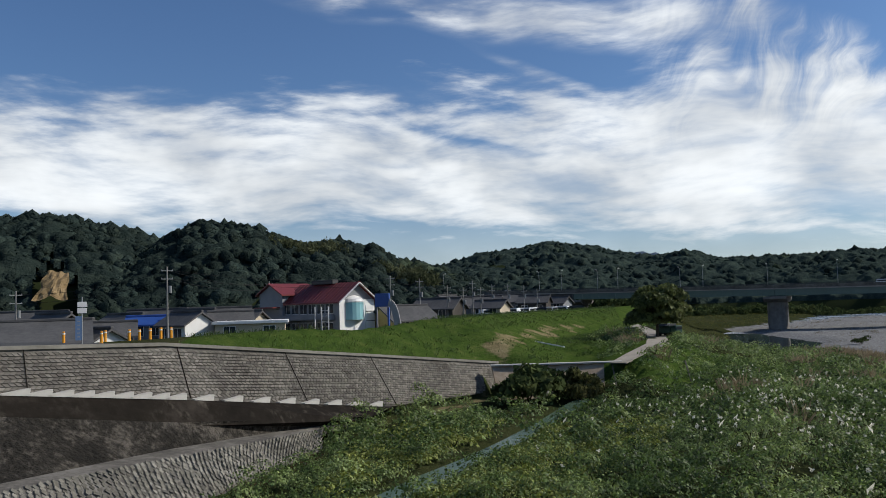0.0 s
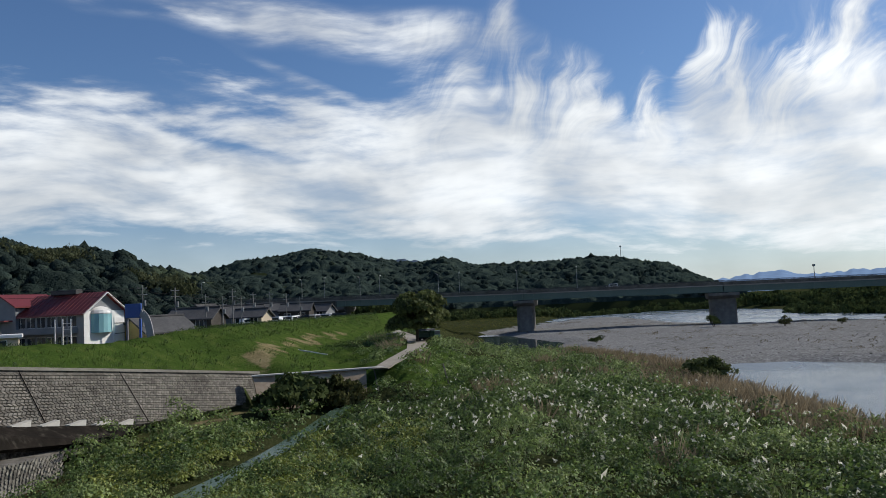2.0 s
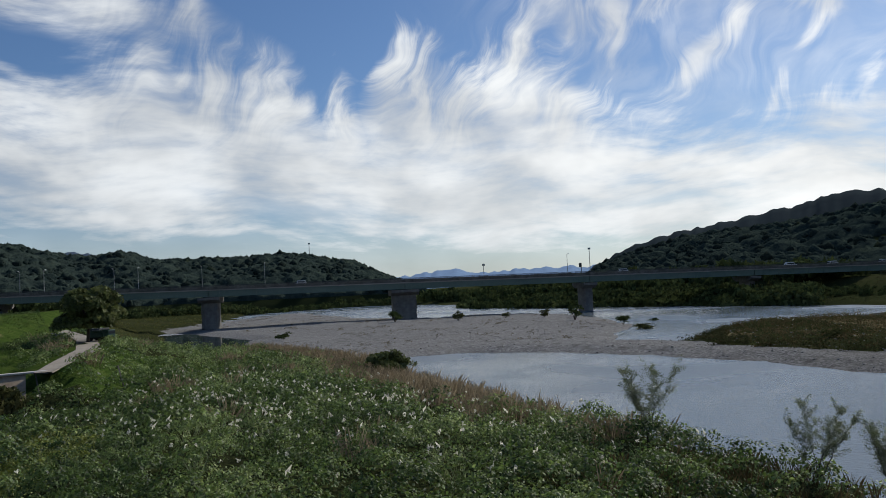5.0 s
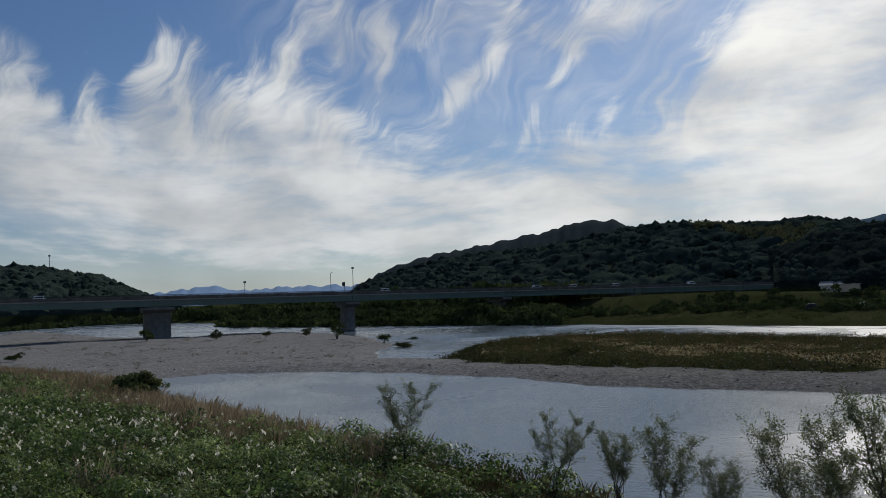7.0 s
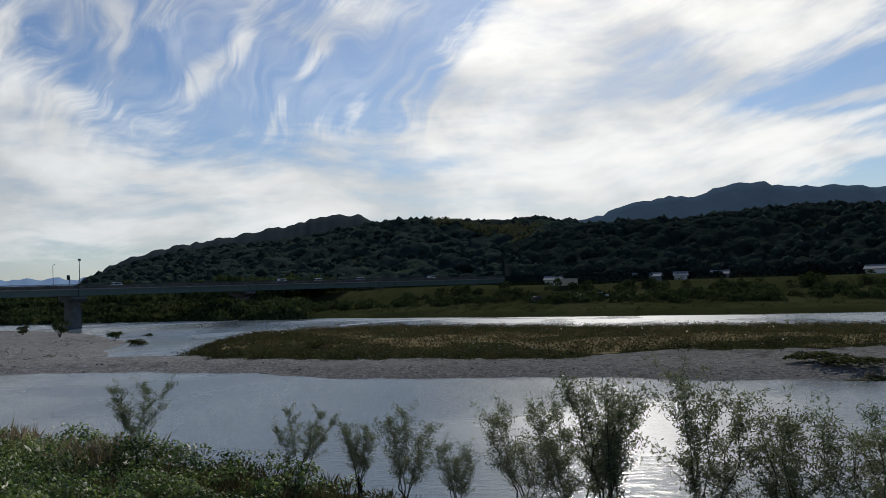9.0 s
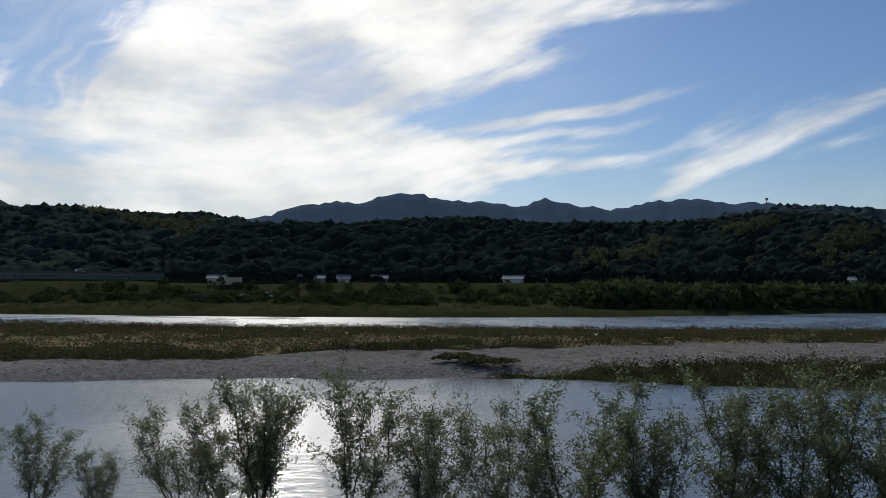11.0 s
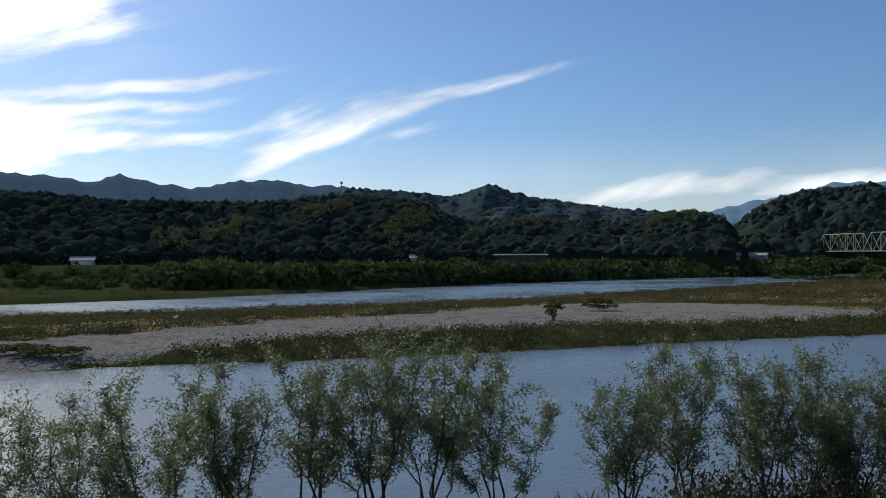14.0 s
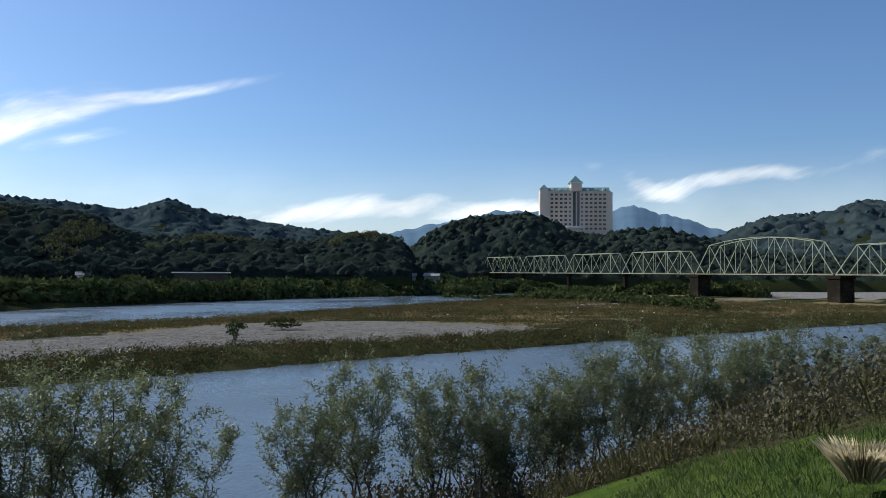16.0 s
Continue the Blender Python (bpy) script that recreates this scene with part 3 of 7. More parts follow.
def levels(x, y):
    """Height of the ground and its zones."""
    bank, barr, far = inside(x, y, NEAR_BANK), inside(x, y, GRAVEL_BAR), inside(x, y, FAR_BANK)
    wob = rough(x, y, 9, 1) * 0.8
    z = np.full(x.shape, -1.6)
    zb = np.clip((bank + wob) * 0.5, -1.6, 1.1) + 0.9 * step(bank, 3, 22) + 0.25 * rough(x, y, 14, 2) * step(bank, 2, 8)
    zb += 3.0 * step(y, 84, 110) * step(bank, 14, 34) * step(-y, -400, -150)
    zg = np.clip((barr + wob * 1.5) * 0.16, -1.6, 0.75) + 0.5 * step(barr, 10, 40) + 0.12 * rough(x, y, 11, 3) * step(barr, 1, 6)
    zf = np.clip((far + wob) * 0.35, -1.6, 1.2) + 2.2 * step(far, 8, 50) + 0.3 * rough(x, y, 20, 4) * step(far, 3, 12)
    z = np.maximum(z, np.maximum(zb, np.maximum(zg, zf)))
    # town ground behind the levees
    dn, sn, hn = along(x, y, LEVEE_NORTH, LEVEE_NORTH_Z)
    town = (sn < 0) & (bank > 0) & (y > 30)
    z = np.where(town, np.maximum(z, 6.2 + 1.3 * step(y, 125, 160)), z)
    z = np.maximum(z, hn - np.maximum(dn - 1.6, 0) / np.where(sn > 0, 2.3, 2.6))
    ds, ss, hs = along(x, y, LEVEE_SOUTH, LEVEE_SOUTH_Z)
    z = np.maximum(z, hs - np.maximum(ds - 3.0, 0) / 2.2)
    z = np.where((ss > 0) & (bank > 0) & (y < 4) & (x < 0), np.maximum(z, 6.5), z)
    df, sf, hf = along(x, y, LEVEE_FAR, LEVEE_FAR_Z)
    z = np.maximum(z, hf - np.maximum(df - 3, 0) / 3.0)
    z = np.where((sf < 0) & (far > 60), np.maximum(z, 6.0 + 0.5 * rough(x, y, 60, 3)), z)
    # behind the tributary's wall the ground rises from its coping; below it lies the bed
    dr, sr, hr = along(x, y, [p[:2] for p in REVETMENT], [p[2] for p in REVETMENT])
    ahead = (y > 24) & (bank > 0)
    z = np.where(ahead & (sr < 0) & (dr < 30), np.minimum(z, hr - 0.15 + 0.45 * np.maximum(dr - 0.8, 0)), z)
    z = np.where(ahead & (y < 84) & (sr > 0) & (ds > 8), np.minimum(z, 1.0 + 0.35 * rough(x, y, 8, 5) + 0.9 * step(x - 0.45 * (y - 40), 4, 14)), z)
    z = np.where(ahead & (sr > 0) & (dr < 9) & (x < -3), np.minimum(z, 0.2), z)
    z = np.where(ahead & (sr > 0) & (dr < 12.5) & (x < -8.5), np.minimum(z, 0.1), z)
    dp, _, hp = along(x, y, PATH_LINE, PATH_Z)
    z = np.where((y > 66) & (bank > 0), np.maximum(z, hp - 0.06 - np.maximum(dp - 2.6, 0) / 1.6), z)
    dw, _, zs = along(x, y, STREAM, STREAM_Z)
    z = np.where((dw < 4) & (y > 20) & (y < 84), np.minimum(z, zs - 0.45 + 0.5 * np.maximum(dw - 0.9, 0)), z)
    grass = np.maximum(step(dn, 16, 9) * (sn > -0.5) * (x > -19), step(ds, 19, 15) * step(x + y, -10.6, -9.2)) * (bank > 2)
    grass = np.maximum(grass, ((sr < 0) & (dr < 26) & (bank > 2) & (y > 40) & (x > -19)) * 1.0)
    grass = grass * ~((sr > 0) & (y > 24) & (y < 84) & (ds > 22))
    gravel = np.maximum(step(barr, -3, 0.5), 0) * (bank < 2)
    gravel = gravel * (1 - step(overgrown(x, y), -1.0, 1.5))
    dry = np.maximum(step(rough(x, y, 34, 6) + 0.8 * step(barr, 8, 30), 0.45, 0.9) * (barr > 4) * 0.8, 0.0)
    band = step(np.abs(dn - 7.5), 4.2, 0.4) * (sn > 0) * step(y, 60, 74) * step(-y, -165, -120)
    dry = np.maximum(dry, band * (0.5 + 0.3 * rough(x, y, 7, 2) + 0.25 * rough(x, y, 2.3, 4)))
    return z, grass, gravel, dry


def spaced(lo, hi, fine, out, grow=1.13):
    """Grid lines: even between lo and hi, ever wider outside them up to +-out."""
    mid = list(np.arange(lo, hi + fine / 2, fine))
    a, s = [], fine
    x = mid[0]
    while x > -out:
        s *= grow
        x -= s
        a.append(x)
    b, s, x = [], fine, mid[-1]
    while x < out:
        s *= grow
        x += s
        b.append(x)
    return np.array(a[::-1] + mid + b)


gx, gy = spaced(-45, 160, 1.5, 4600, 1.11), spaced(-95, 170, 1.5, 4600, 1.11)
GX, GY = np.meshgrid(gx, gy)
GZ, Z_GRASS, Z_GRAVEL, Z_DRY = levels(GX, GY)
nx, ny = len(gx), len(gy)
ids = np.arange(nx * ny).reshape(ny, nx)
quads = np.stack([ids[:-1, :-1], ids[:-1, 1:], ids[1:, 1:], ids[1:, :-1]], -1).reshape(-1, 4)
ground_mesh = tri_mesh("ground", np.stack([GX, GY, GZ], -1).reshape(-1, 3), quads, M_GROUND, True)
for zname, zval in (("grass", Z_GRASS), ("gravel", Z_GRAVEL), ("dry", Z_DRY)):
    att = ground_mesh.attributes.new(zname, "FLOAT", "POINT")
    att.data.foreach_set("value", np.asarray(zval, np.float32).ravel())
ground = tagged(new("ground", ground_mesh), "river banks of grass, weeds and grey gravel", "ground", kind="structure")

bm = bmesh.new()
box(bm, -70, 700, -1100, 1300, -0.25, 0.0)
water = tagged(part("water", bm, M_WATER), "wide grey-blue river with small ripples", "river", kind="structure")


bm = bmesh.new()
prism(bm, [(46, 134), (46, 165), (56, 198), (66, 226), (86, 226), (88, 200), (84, 174), (70, 142)], -0.2, 0.02)
tagged(part("pool", bm, M_POOL), "still dark backwater pool beside the gravel", "pool", kind="structure")


def ribbon(line, width, z, thick=0.08):
    """A flat strip along a line of (x, y)."""
    bm = bmesh.new()
    rows = []
    for i, (x, y) in enumerate(line):
        a, b = Vector(line[max(i - 1, 0)]), Vector(line[min(i + 1, len(line) - 1)])
        d = (b - a).normalized()
        n = Vector((d.y, -d.x))
        w = width[i] / 2 if isinstance(width, (list, tuple)) else width / 2
        zz = z[i] if isinstance(z, (list, tuple)) else z
        rows.append([bm.verts.new((x + n.x * s * w, y + n.y * s * w, zz - e)) for s, e in ((-1, 0), (1, 0), (1, thick), (-1, thick))])
    for p, q in zip(rows, rows[1:]):
        for k in range(4):
            bm.faces.new((p[k], p[(k + 1) % 4], q[(k + 1) % 4], q[k]))
    bmesh.ops.recalc_face_normals(bm, faces=bm.faces[:])
    return bm


stream = tagged(part("stream", ribbon(STREAM, [1.9, 1.5, 1.9, 1.3, 1.5, 1.1, 1.5, 1.2, 1.0], STREAM_Z), M_STREAM), "narrow green stream between weedy banks", "stream", kind="structure")

# ---- wooded hills ----
def bearing(b, d, z=0.0):
    return Vector((math.sin(radians(b)) * d, math.cos(radians(b)) * d, z))


def leafy(rng, count, size, squash=0.8, hollow=0.55):
    """A ragged crown of unit radius: many loose leaf clumps round a lumpy body, the outermost sparse."""
    way = rng.normal(0, 1, (count, 3))
    way /= np.linalg.norm(way, axis=1)[:, None]
    way[:, 2] = np.abs(way[:, 2]) * 1.0 - 0.25
    lobes = rng.normal(0, 1, (5, 3))
    lobes /= np.linalg.norm(lobes, axis=1)[:, None]
    swell = np.max(np.clip(way @ lobes.T, 0, 1) ** 3, axis=1)
    r = (hollow + (1 - hollow) * rng.uniform(0.3, 1.0, count)) * (0.75 + 0.4 * swell)
    centre = way * r[:, None] * np.array([1, 1, squash])
    a = rng.normal(0, 1, (count, 3)) + way * 0.2
    a /= np.linalg.norm(a, axis=1)[:, None]
    b = np.cross(a, way + rng.normal(0, 0.5, (count, 3)))
    b /= np.linalg.norm(b, axis=1)[:, None] + 1e-9
    s = size * rng.uniform(0.6, 1.3, count)[:, None]
    v = np.stack([centre - a * s * 0.6 - b * s * 0.5, centre + a * s * 0.7 - b * s * 0.2, centre + b * s * 0.8], 1).reshape(-1, 3)
    return v, np.arange(count * 3).reshape(-1, 3)


def lumpy(rng, leaves, leaf=0.26, core=0.82):
    """A rounded, uneven crown with no underside, set about with loose leaf clumps."""
    bm = bmesh.new()
    bmesh.ops.create_icosphere(bm, subdivisions=1, radius=1.0)
    off = Vector(rng.uniform(-50, 50, 3))
    bmesh.ops.delete(bm, geom=[v for v in bm.verts if v.co.z < -0.5], context="VERTS")
    for v in bm.verts:
        n = noise.noise(v.co * 1.3 + off) * 0.8 + noise.noise(v.co * 3.3 + off) * 0.7
        v.co *= core + 0.32 * n
    bm.verts.index_update()
    bv = np.array([v.co[:] for v in bm.verts])
    bt = np.array([[v.index for v in f.verts] for f in bm.faces])
    bm.free()
    lv, lt = leafy(rng, leaves, leaf, 1.0, 0.7)
    return np.concatenate([bv, lv]), np.concatenate([bt, lt + len(bv)])


rng = np.random.default_rng(4)
CROWNS = [lumpy(rng, 14, 0.15, 0.86) for _ in range(20)]
CROWNS_NEAR = [lumpy(rng, 52, 0.17, 0.8) for _ in range(14)]
THICK = [leafy(rng, 110, 0.24, 0.95) for _ in range(6)]
FEATHERS = [leafy(rng, 70, 0.2, 1.2, 0.3) for _ in range(5)]


def hill(name, crest, d_foot, d_crest, foot_z, label, mat_crown, tree, count, crowns, seed, bulge=1.15, ground_mat=None, bare=None, bamboo=(), cell=1.9):
    """A ridge: crest as (bearing, height), foot and crest at these distances; clad in crowns of about the size tree."""
    r = np.random.default_rng(seed)
    foot_z += 1.5
    cb, cz = np.array([c[0] for c in crest], float), np.array([c[1] for c in crest], float)
    n, m = max(24, int((cb[-1] - cb[0]) * 2.2)), 15
    us, vs = np.linspace(cb[0], cb[-1], n), np.concatenate([[-0.02], np.linspace(0, 1.5, m - 1)])
    U, V = np.meshgrid(us, vs)

    def place(u, v):
        top = np.interp(u, cb, cz) - tree * 0.75
        dist = d_foot + (d_crest - d_foot) * v
        x, y = np.sin(np.radians(u)) * dist, np.cos(np.radians(u)) * dist
        up = np.where(v <= 1, np.sin(np.clip(v, 0, 1) * np.pi / 2) ** bulge, 1 - ((v - 1) / 0.5) ** 2 * 0.8)
        fold = rough(x, y, 90, seed) * 0.1 * np.clip(v * (1 - v) * 4, 0, 1)
        return np.stack([x, y, foot_z + (top - foot_z) * (up + fold)], -1)
    pts = place(U, V)
    pts[0, :, 2] = -1.0                       # a skirt into the ground
    pts = pts.reshape(-1, 3)
    ids = np.arange(n * m).reshape(m, n)
    q = np.stack([ids[:-1, :-1], ids[:-1, 1:], ids[1:, 1:], ids[1:, :-1]], -1).reshape(-1, 4)
    h = tagged(new(name, tri_mesh(name, pts, q, ground_mat or M_HILL, True)), label, "hill", kind="structure")

    def slip(u, v):
        if not bare:
            return np.zeros(np.shape(u), bool)
        return (u > bare[0]) & (u < bare[1]) & (v > bare[2]) & (v < bare[3] - 0.12 * np.abs(u - bare[0] - 1) + 0.05 * np.sin(u * 9))
    # the closed canopy: a fine skin of crowded domes
    cu = int(np.radians(cb[-1] - cb[0]) * (d_foot + d_crest) / 2 / cell)
    cv = int((d_crest - d_foot) * 1.06 / cell)
    U, V = np.meshgrid(np.linspace(cb[0], cb[-1], cu), np.linspace(0.0, 1.06, cv))
    base = place(U, V)
    for gap, tall in ((tree * 0.6, 0.3), (tree * 1.35, 0.55)):
        gx_, gy_ = base[..., 0] / gap, base[..., 1] / gap
        ix, iy = np.floor(gx_).astype(int), np.floor(gy_).astype(int)
        domes = np.zeros(U.shape)
        for ox in (-1, 0, 1):
            for oy in (-1, 0, 1):
                kx, ky = ix + ox, iy + oy
                h1 = np.sin(kx * 127.1 + ky * 311.7 + seed) * 43758.5453
                h2 = np.sin(kx * 269.5 + ky * 183.3 + seed) * 22578.1459
                h1, h2 = h1 - np.floor(h1), h2 - np.floor(h2)
                d2 = (gx_ - kx - h1) ** 2 + (gy_ - ky - h2) ** 2
                size = 0.5 + 0.55 * ((h1 * 7.3 + h2 * 3.1) % 1.0)
                domes = np.maximum(domes, size * np.sqrt(np.clip(1.0 - d2 / (0.95 * size) ** 2, 0.0, 1.0)))
        base[..., 2] += tree * tall * domes
    base[..., 2] += 0.25 * tree * rough(base[..., 0], base[..., 1], 26, seed) - 0.15 * tree
    base[0, :, 2] = 0.0
    ids = np.arange(cu * cv).reshape(cv, cu)
    q = np.stack([ids[:-1, :-1], ids[:-1, 1:], ids[1:, 1:], ids[1:, :-1]], -1).reshape(-1, 4)
    if bare:
        q = q[~slip(U[:-1, :-1], V[:-1, :-1]).reshape(-1)]
    o = new(name.replace("hill", "hill_canopy"), tri_mesh("canopy", base.reshape(-1, 3), q, mat_crown, True))
    tagged(o, "closed dark green canopy of a wooded hillside", "woodland", kind="stuff")
    # single crowns that stand out of it, close along the skyline
    u, v = r.uniform(cb[0], cb[-1], count), r.uniform(0.0, 1.0, count) ** 0.9
    k = count // 3
    v[:k] = r.uniform(0.95, 1.03, k)
    sizes = tree * (0.28 + 0.42 * r.uniform(0, 1, count) ** 1.6)
    keep = ~slip(u, v)
    spots = place(u[keep], v[keep]) + np.array([0, 0, 0.3 * tree])
    c = new(name.replace("hill", "hill_forest"), scattered("forest", crowns, spots, sizes[keep], mat_crown, r, 0.12, True, (0.7, 1.25)))
    tagged(c, "dense dark green broadleaf woodland on a hillside", "woodland", kind="stuff")
    for i, (b0, v0, b1, v1, spread, many) in enumerate(bamboo):
        f = r.uniform(0, 1, many)
        spots = place(b0 + (b1 - b0) * f + r.normal(0, spread, many), np.clip(v0 + (v1 - v0) * f + r.normal(0, 0.05, many), 0.02, 0.97)) + np.array([0, 0, 0.5 * tree])
        c = new("bamboo_grove", scattered("bamboo_grove", FEATHERS, spots, tree * r.uniform(0.35, 0.6, many), M_BAMBOO, r, 0.15, True, (1.0, 1.6)))
        tagged(c, "pale feathery bamboo grove among dark trees", "bamboo", kind="stuff")
    return h


hill("hill_west", [(-45, 40), (-36, 45), (-28.4, 51), (-26.5, 52), (-23.6, 50), (-20.9, 46.5), (-18.4, 42), (-15, 36), (-12, 28)], 270, 365, 6, "steep wooded hill behind the town", M_FOREST, 6.6, 1500, CROWNS_NEAR, 11, bare=(-26.6, -24.1, -0.1, 0.36), cell=1.1)
hill("hill_northwest", [(-24, 28), (-20, 36), (-18, 42), (-16.8, 46.2), (-14.8, 46), (-12.2, 43), (-11.4, 40.5), (-9.5, 37.5), (-8.2, 37.8), (-7.2, 38.5), (-5.7, 36), (-4.9, 37), (-3.7, 31), (-1.8, 29), (1, 24), (4, 14)], 250, 335, 6, "wooded hill with bamboo behind the town", M_FOREST, 6.2, 1500, CROWNS_NEAR, 12, bamboo=[(-11, 0.6, -8, 0.75, 0.6, 90), (-4, 0.5, -1, 0.4, 0.6, 60)], cell=1.1)
hill("hill_north", [(-8, 36), (-3, 44), (0.6, 52), (2.6, 60), (5, 63), (7.1, 68.5), (9.2, 64.5), (11.5, 58), (12.6, 55), (14.9, 51), (16.3, 55), (18.6, 46.5), (21.2, 46.2), (24.2, 46), (26.5, 49), (28.5, 46), (31.4, 38.5), (33.1, 29), (34.6, 19), (36.5, 8)], 520, 800, 5, "long wooded ridge beyond the highway bridge", M_FOREST, 7.0, 2600, CROWNS, 13)
hill("hill_east", [(47.3, 10), (48.5, 21), (50.9, 31), (54, 39.5), (56.8, 42.5), (59.2, 44.5), (61.2, 46.5), (63, 48.5), (65, 53.5), (66.8, 58), (68.8, 59.5), (71.5, 58.5), (74.4, 57), (76, 55), (78.4, 57), (80.7, 54), (83, 46), (86, 36)], 400, 680, 6, "dark backlit wooded hill across the river", M_FOREST, 6.4, 2600, CROWNS, 14, bamboo=[(71.5, 0.66, 76.5, 0.5, 0.5, 130), (76, 0.5, 80.5, 0.22, 0.4, 150), (80, 0.22, 82, 0.05, 0.3, 50)])


def rise(d, *crest):
    """Crest heights at the distance d from (bearing, elevation) in degrees, as seen from the levee."""
    return [(b, 10 + d * math.tan(radians(e))) for b, e in crest]


hill("hill_southeast", rise(490, (76, 2.2), (79, 3.1), (82, 3.5), (85.3, 3.55), (88, 3.5), (91.9, 3.87), (96.7, 4.0), (101.6, 3.6), (104, 3.55), (108, 3.5), (111.5, 3.6), (114.2, 3.9), (116.5, 4.1), (118.9, 3.95), (121.2, 3.7), (122.8, 3.1), (124.7, 2.35), (128.6, 2.4), (130.5, 2.15), (133.4, 2.2), (136, 2.2), (138.5, 2.75), (140.4, 2.7), (142, 2.3), (142.8, 1.2)), 354, 490, 6, "dark wooded hill above the far bank", M_FOREST, 5.6, 2600, CROWNS, 15,
     bamboo=[(114, 0.5, 116.5, 0.62, 0.5, 90), (107, 0.2, 109.6, 0.4, 0.4, 60), (119.5, 0.15, 122, 0.5, 0.6, 80), (128, 0.6, 131, 0.85, 0.6, 70), (104.5, 0.2, 106, 0.22, 0.3, 30), (137, 0.5, 141, 0.9, 0.6, 60)], cell=1.6)
hill("hill_far_southeast", rise(950, (104, 2.6), (108, 3.2), (111.5, 3.53), (114.2, 3.98), (117.3, 4.39), (120.4, 4.29), (123, 3.83), (124.8, 4.14), (126.3, 4.65), (128.8, 3.98), (130.8, 3.58), (133.5, 3.17), (137.2, 2.76), (140.5, 2.35), (144, 1.43)), 620, 950, 6, "hazy wooded hills behind the far bank", M_FOREST_HAZY, 7.0, 1500, CROWNS, 18, cell=2.8)
hill("hill_south", [(142.3, 22), (143.4, 32.8), (144, 39), (146.7, 49.5), (148.7, 50.7), (150.7, 53.2), (152.2, 48.3), (153.8, 39.6), (155.7, 37), (157.2, 41), (160.2, 41), (163, 33.4), (166, 25), (172, 20), (180, 17)], 500, 580, 5, "wooded knoll below the hotel", M_FOREST, 6.4, 1500, CROWNS, 16, cell=1.6)
hill("hill_southwest", [(158, 20), (161, 40), (163.8, 55), (166.5, 74), (168.2, 77), (170.2, 77.5), (171.8, 88), (173.3, 88.5), (178, 84), (186, 90), (195, 70)], 620, 1000, 5, "wooded hill beyond the railway bridge", M_FOREST_HAZY, 7.5, 1300, CROWNS, 17, cell=2.8)


# far blue mountains, a plain backdrop of distance, haze put into colour and glow
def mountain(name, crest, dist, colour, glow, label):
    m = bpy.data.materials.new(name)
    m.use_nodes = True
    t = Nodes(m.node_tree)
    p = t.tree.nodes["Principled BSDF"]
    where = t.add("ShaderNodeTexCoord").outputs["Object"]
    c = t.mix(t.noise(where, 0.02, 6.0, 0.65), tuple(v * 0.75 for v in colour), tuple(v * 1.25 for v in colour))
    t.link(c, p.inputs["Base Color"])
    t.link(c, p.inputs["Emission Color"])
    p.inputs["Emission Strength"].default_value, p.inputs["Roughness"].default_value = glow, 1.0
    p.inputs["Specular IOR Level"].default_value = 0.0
    r = np.random.default_rng(int(dist))
    cb, cz = np.array([c[0] for c in crest]), np.array([c[1] for c in crest])
    us, vs = np.linspace(cb[0], cb[-1], 160), np.linspace(0, 1.4, 12)
    U, V = np.meshgrid(us, vs)
    top = dist * np.tan(np.radians(np.interp(U, cb, cz))) + 10 + 0.008 * dist * rough(U * 20, U * 3, 30, 2) * 0.35
    D = dist * (0.75 + 0.25 * V)
    X, Y = np.sin(np.radians(U)) * D, np.cos(np.radians(U)) * D
    up = np.where(V <= 1, np.clip(V, 0, 1) ** 1.1, 1 - (V - 1) * 1.2)
    Z = top * (up + 0.05 * rough(U * 9 + V * 31, V * 40 - U * 4, 26, 3) * np.clip(V * (1 - V) * 4, 0, 1))
    ids = np.arange(U.size).reshape(U.shape)
    q = np.stack([ids[:-1, :-1], ids[:-1, 1:], ids[1:, 1:], ids[1:, :-1]], -1).reshape(-1, 4)
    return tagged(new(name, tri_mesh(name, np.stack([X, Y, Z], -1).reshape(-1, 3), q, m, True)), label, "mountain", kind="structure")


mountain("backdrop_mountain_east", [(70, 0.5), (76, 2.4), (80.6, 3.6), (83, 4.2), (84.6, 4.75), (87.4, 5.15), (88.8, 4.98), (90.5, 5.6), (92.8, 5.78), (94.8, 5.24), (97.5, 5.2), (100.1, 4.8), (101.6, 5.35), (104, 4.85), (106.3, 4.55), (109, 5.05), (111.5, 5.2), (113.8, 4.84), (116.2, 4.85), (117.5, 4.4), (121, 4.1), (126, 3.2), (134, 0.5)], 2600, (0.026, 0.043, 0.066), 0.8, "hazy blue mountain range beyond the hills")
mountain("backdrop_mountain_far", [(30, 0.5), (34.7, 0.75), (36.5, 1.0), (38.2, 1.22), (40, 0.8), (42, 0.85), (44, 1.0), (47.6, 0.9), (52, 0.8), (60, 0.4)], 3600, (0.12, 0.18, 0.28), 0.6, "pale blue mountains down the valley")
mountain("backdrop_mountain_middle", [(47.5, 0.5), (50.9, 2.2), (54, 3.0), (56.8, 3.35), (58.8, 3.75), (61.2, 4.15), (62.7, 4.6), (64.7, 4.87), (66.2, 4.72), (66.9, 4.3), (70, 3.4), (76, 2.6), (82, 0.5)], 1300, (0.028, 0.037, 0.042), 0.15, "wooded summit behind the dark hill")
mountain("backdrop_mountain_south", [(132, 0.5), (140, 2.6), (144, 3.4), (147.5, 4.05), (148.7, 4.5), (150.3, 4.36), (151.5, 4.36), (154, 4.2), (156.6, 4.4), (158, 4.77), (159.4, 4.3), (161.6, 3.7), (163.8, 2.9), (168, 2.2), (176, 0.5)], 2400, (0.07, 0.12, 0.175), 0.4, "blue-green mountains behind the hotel")
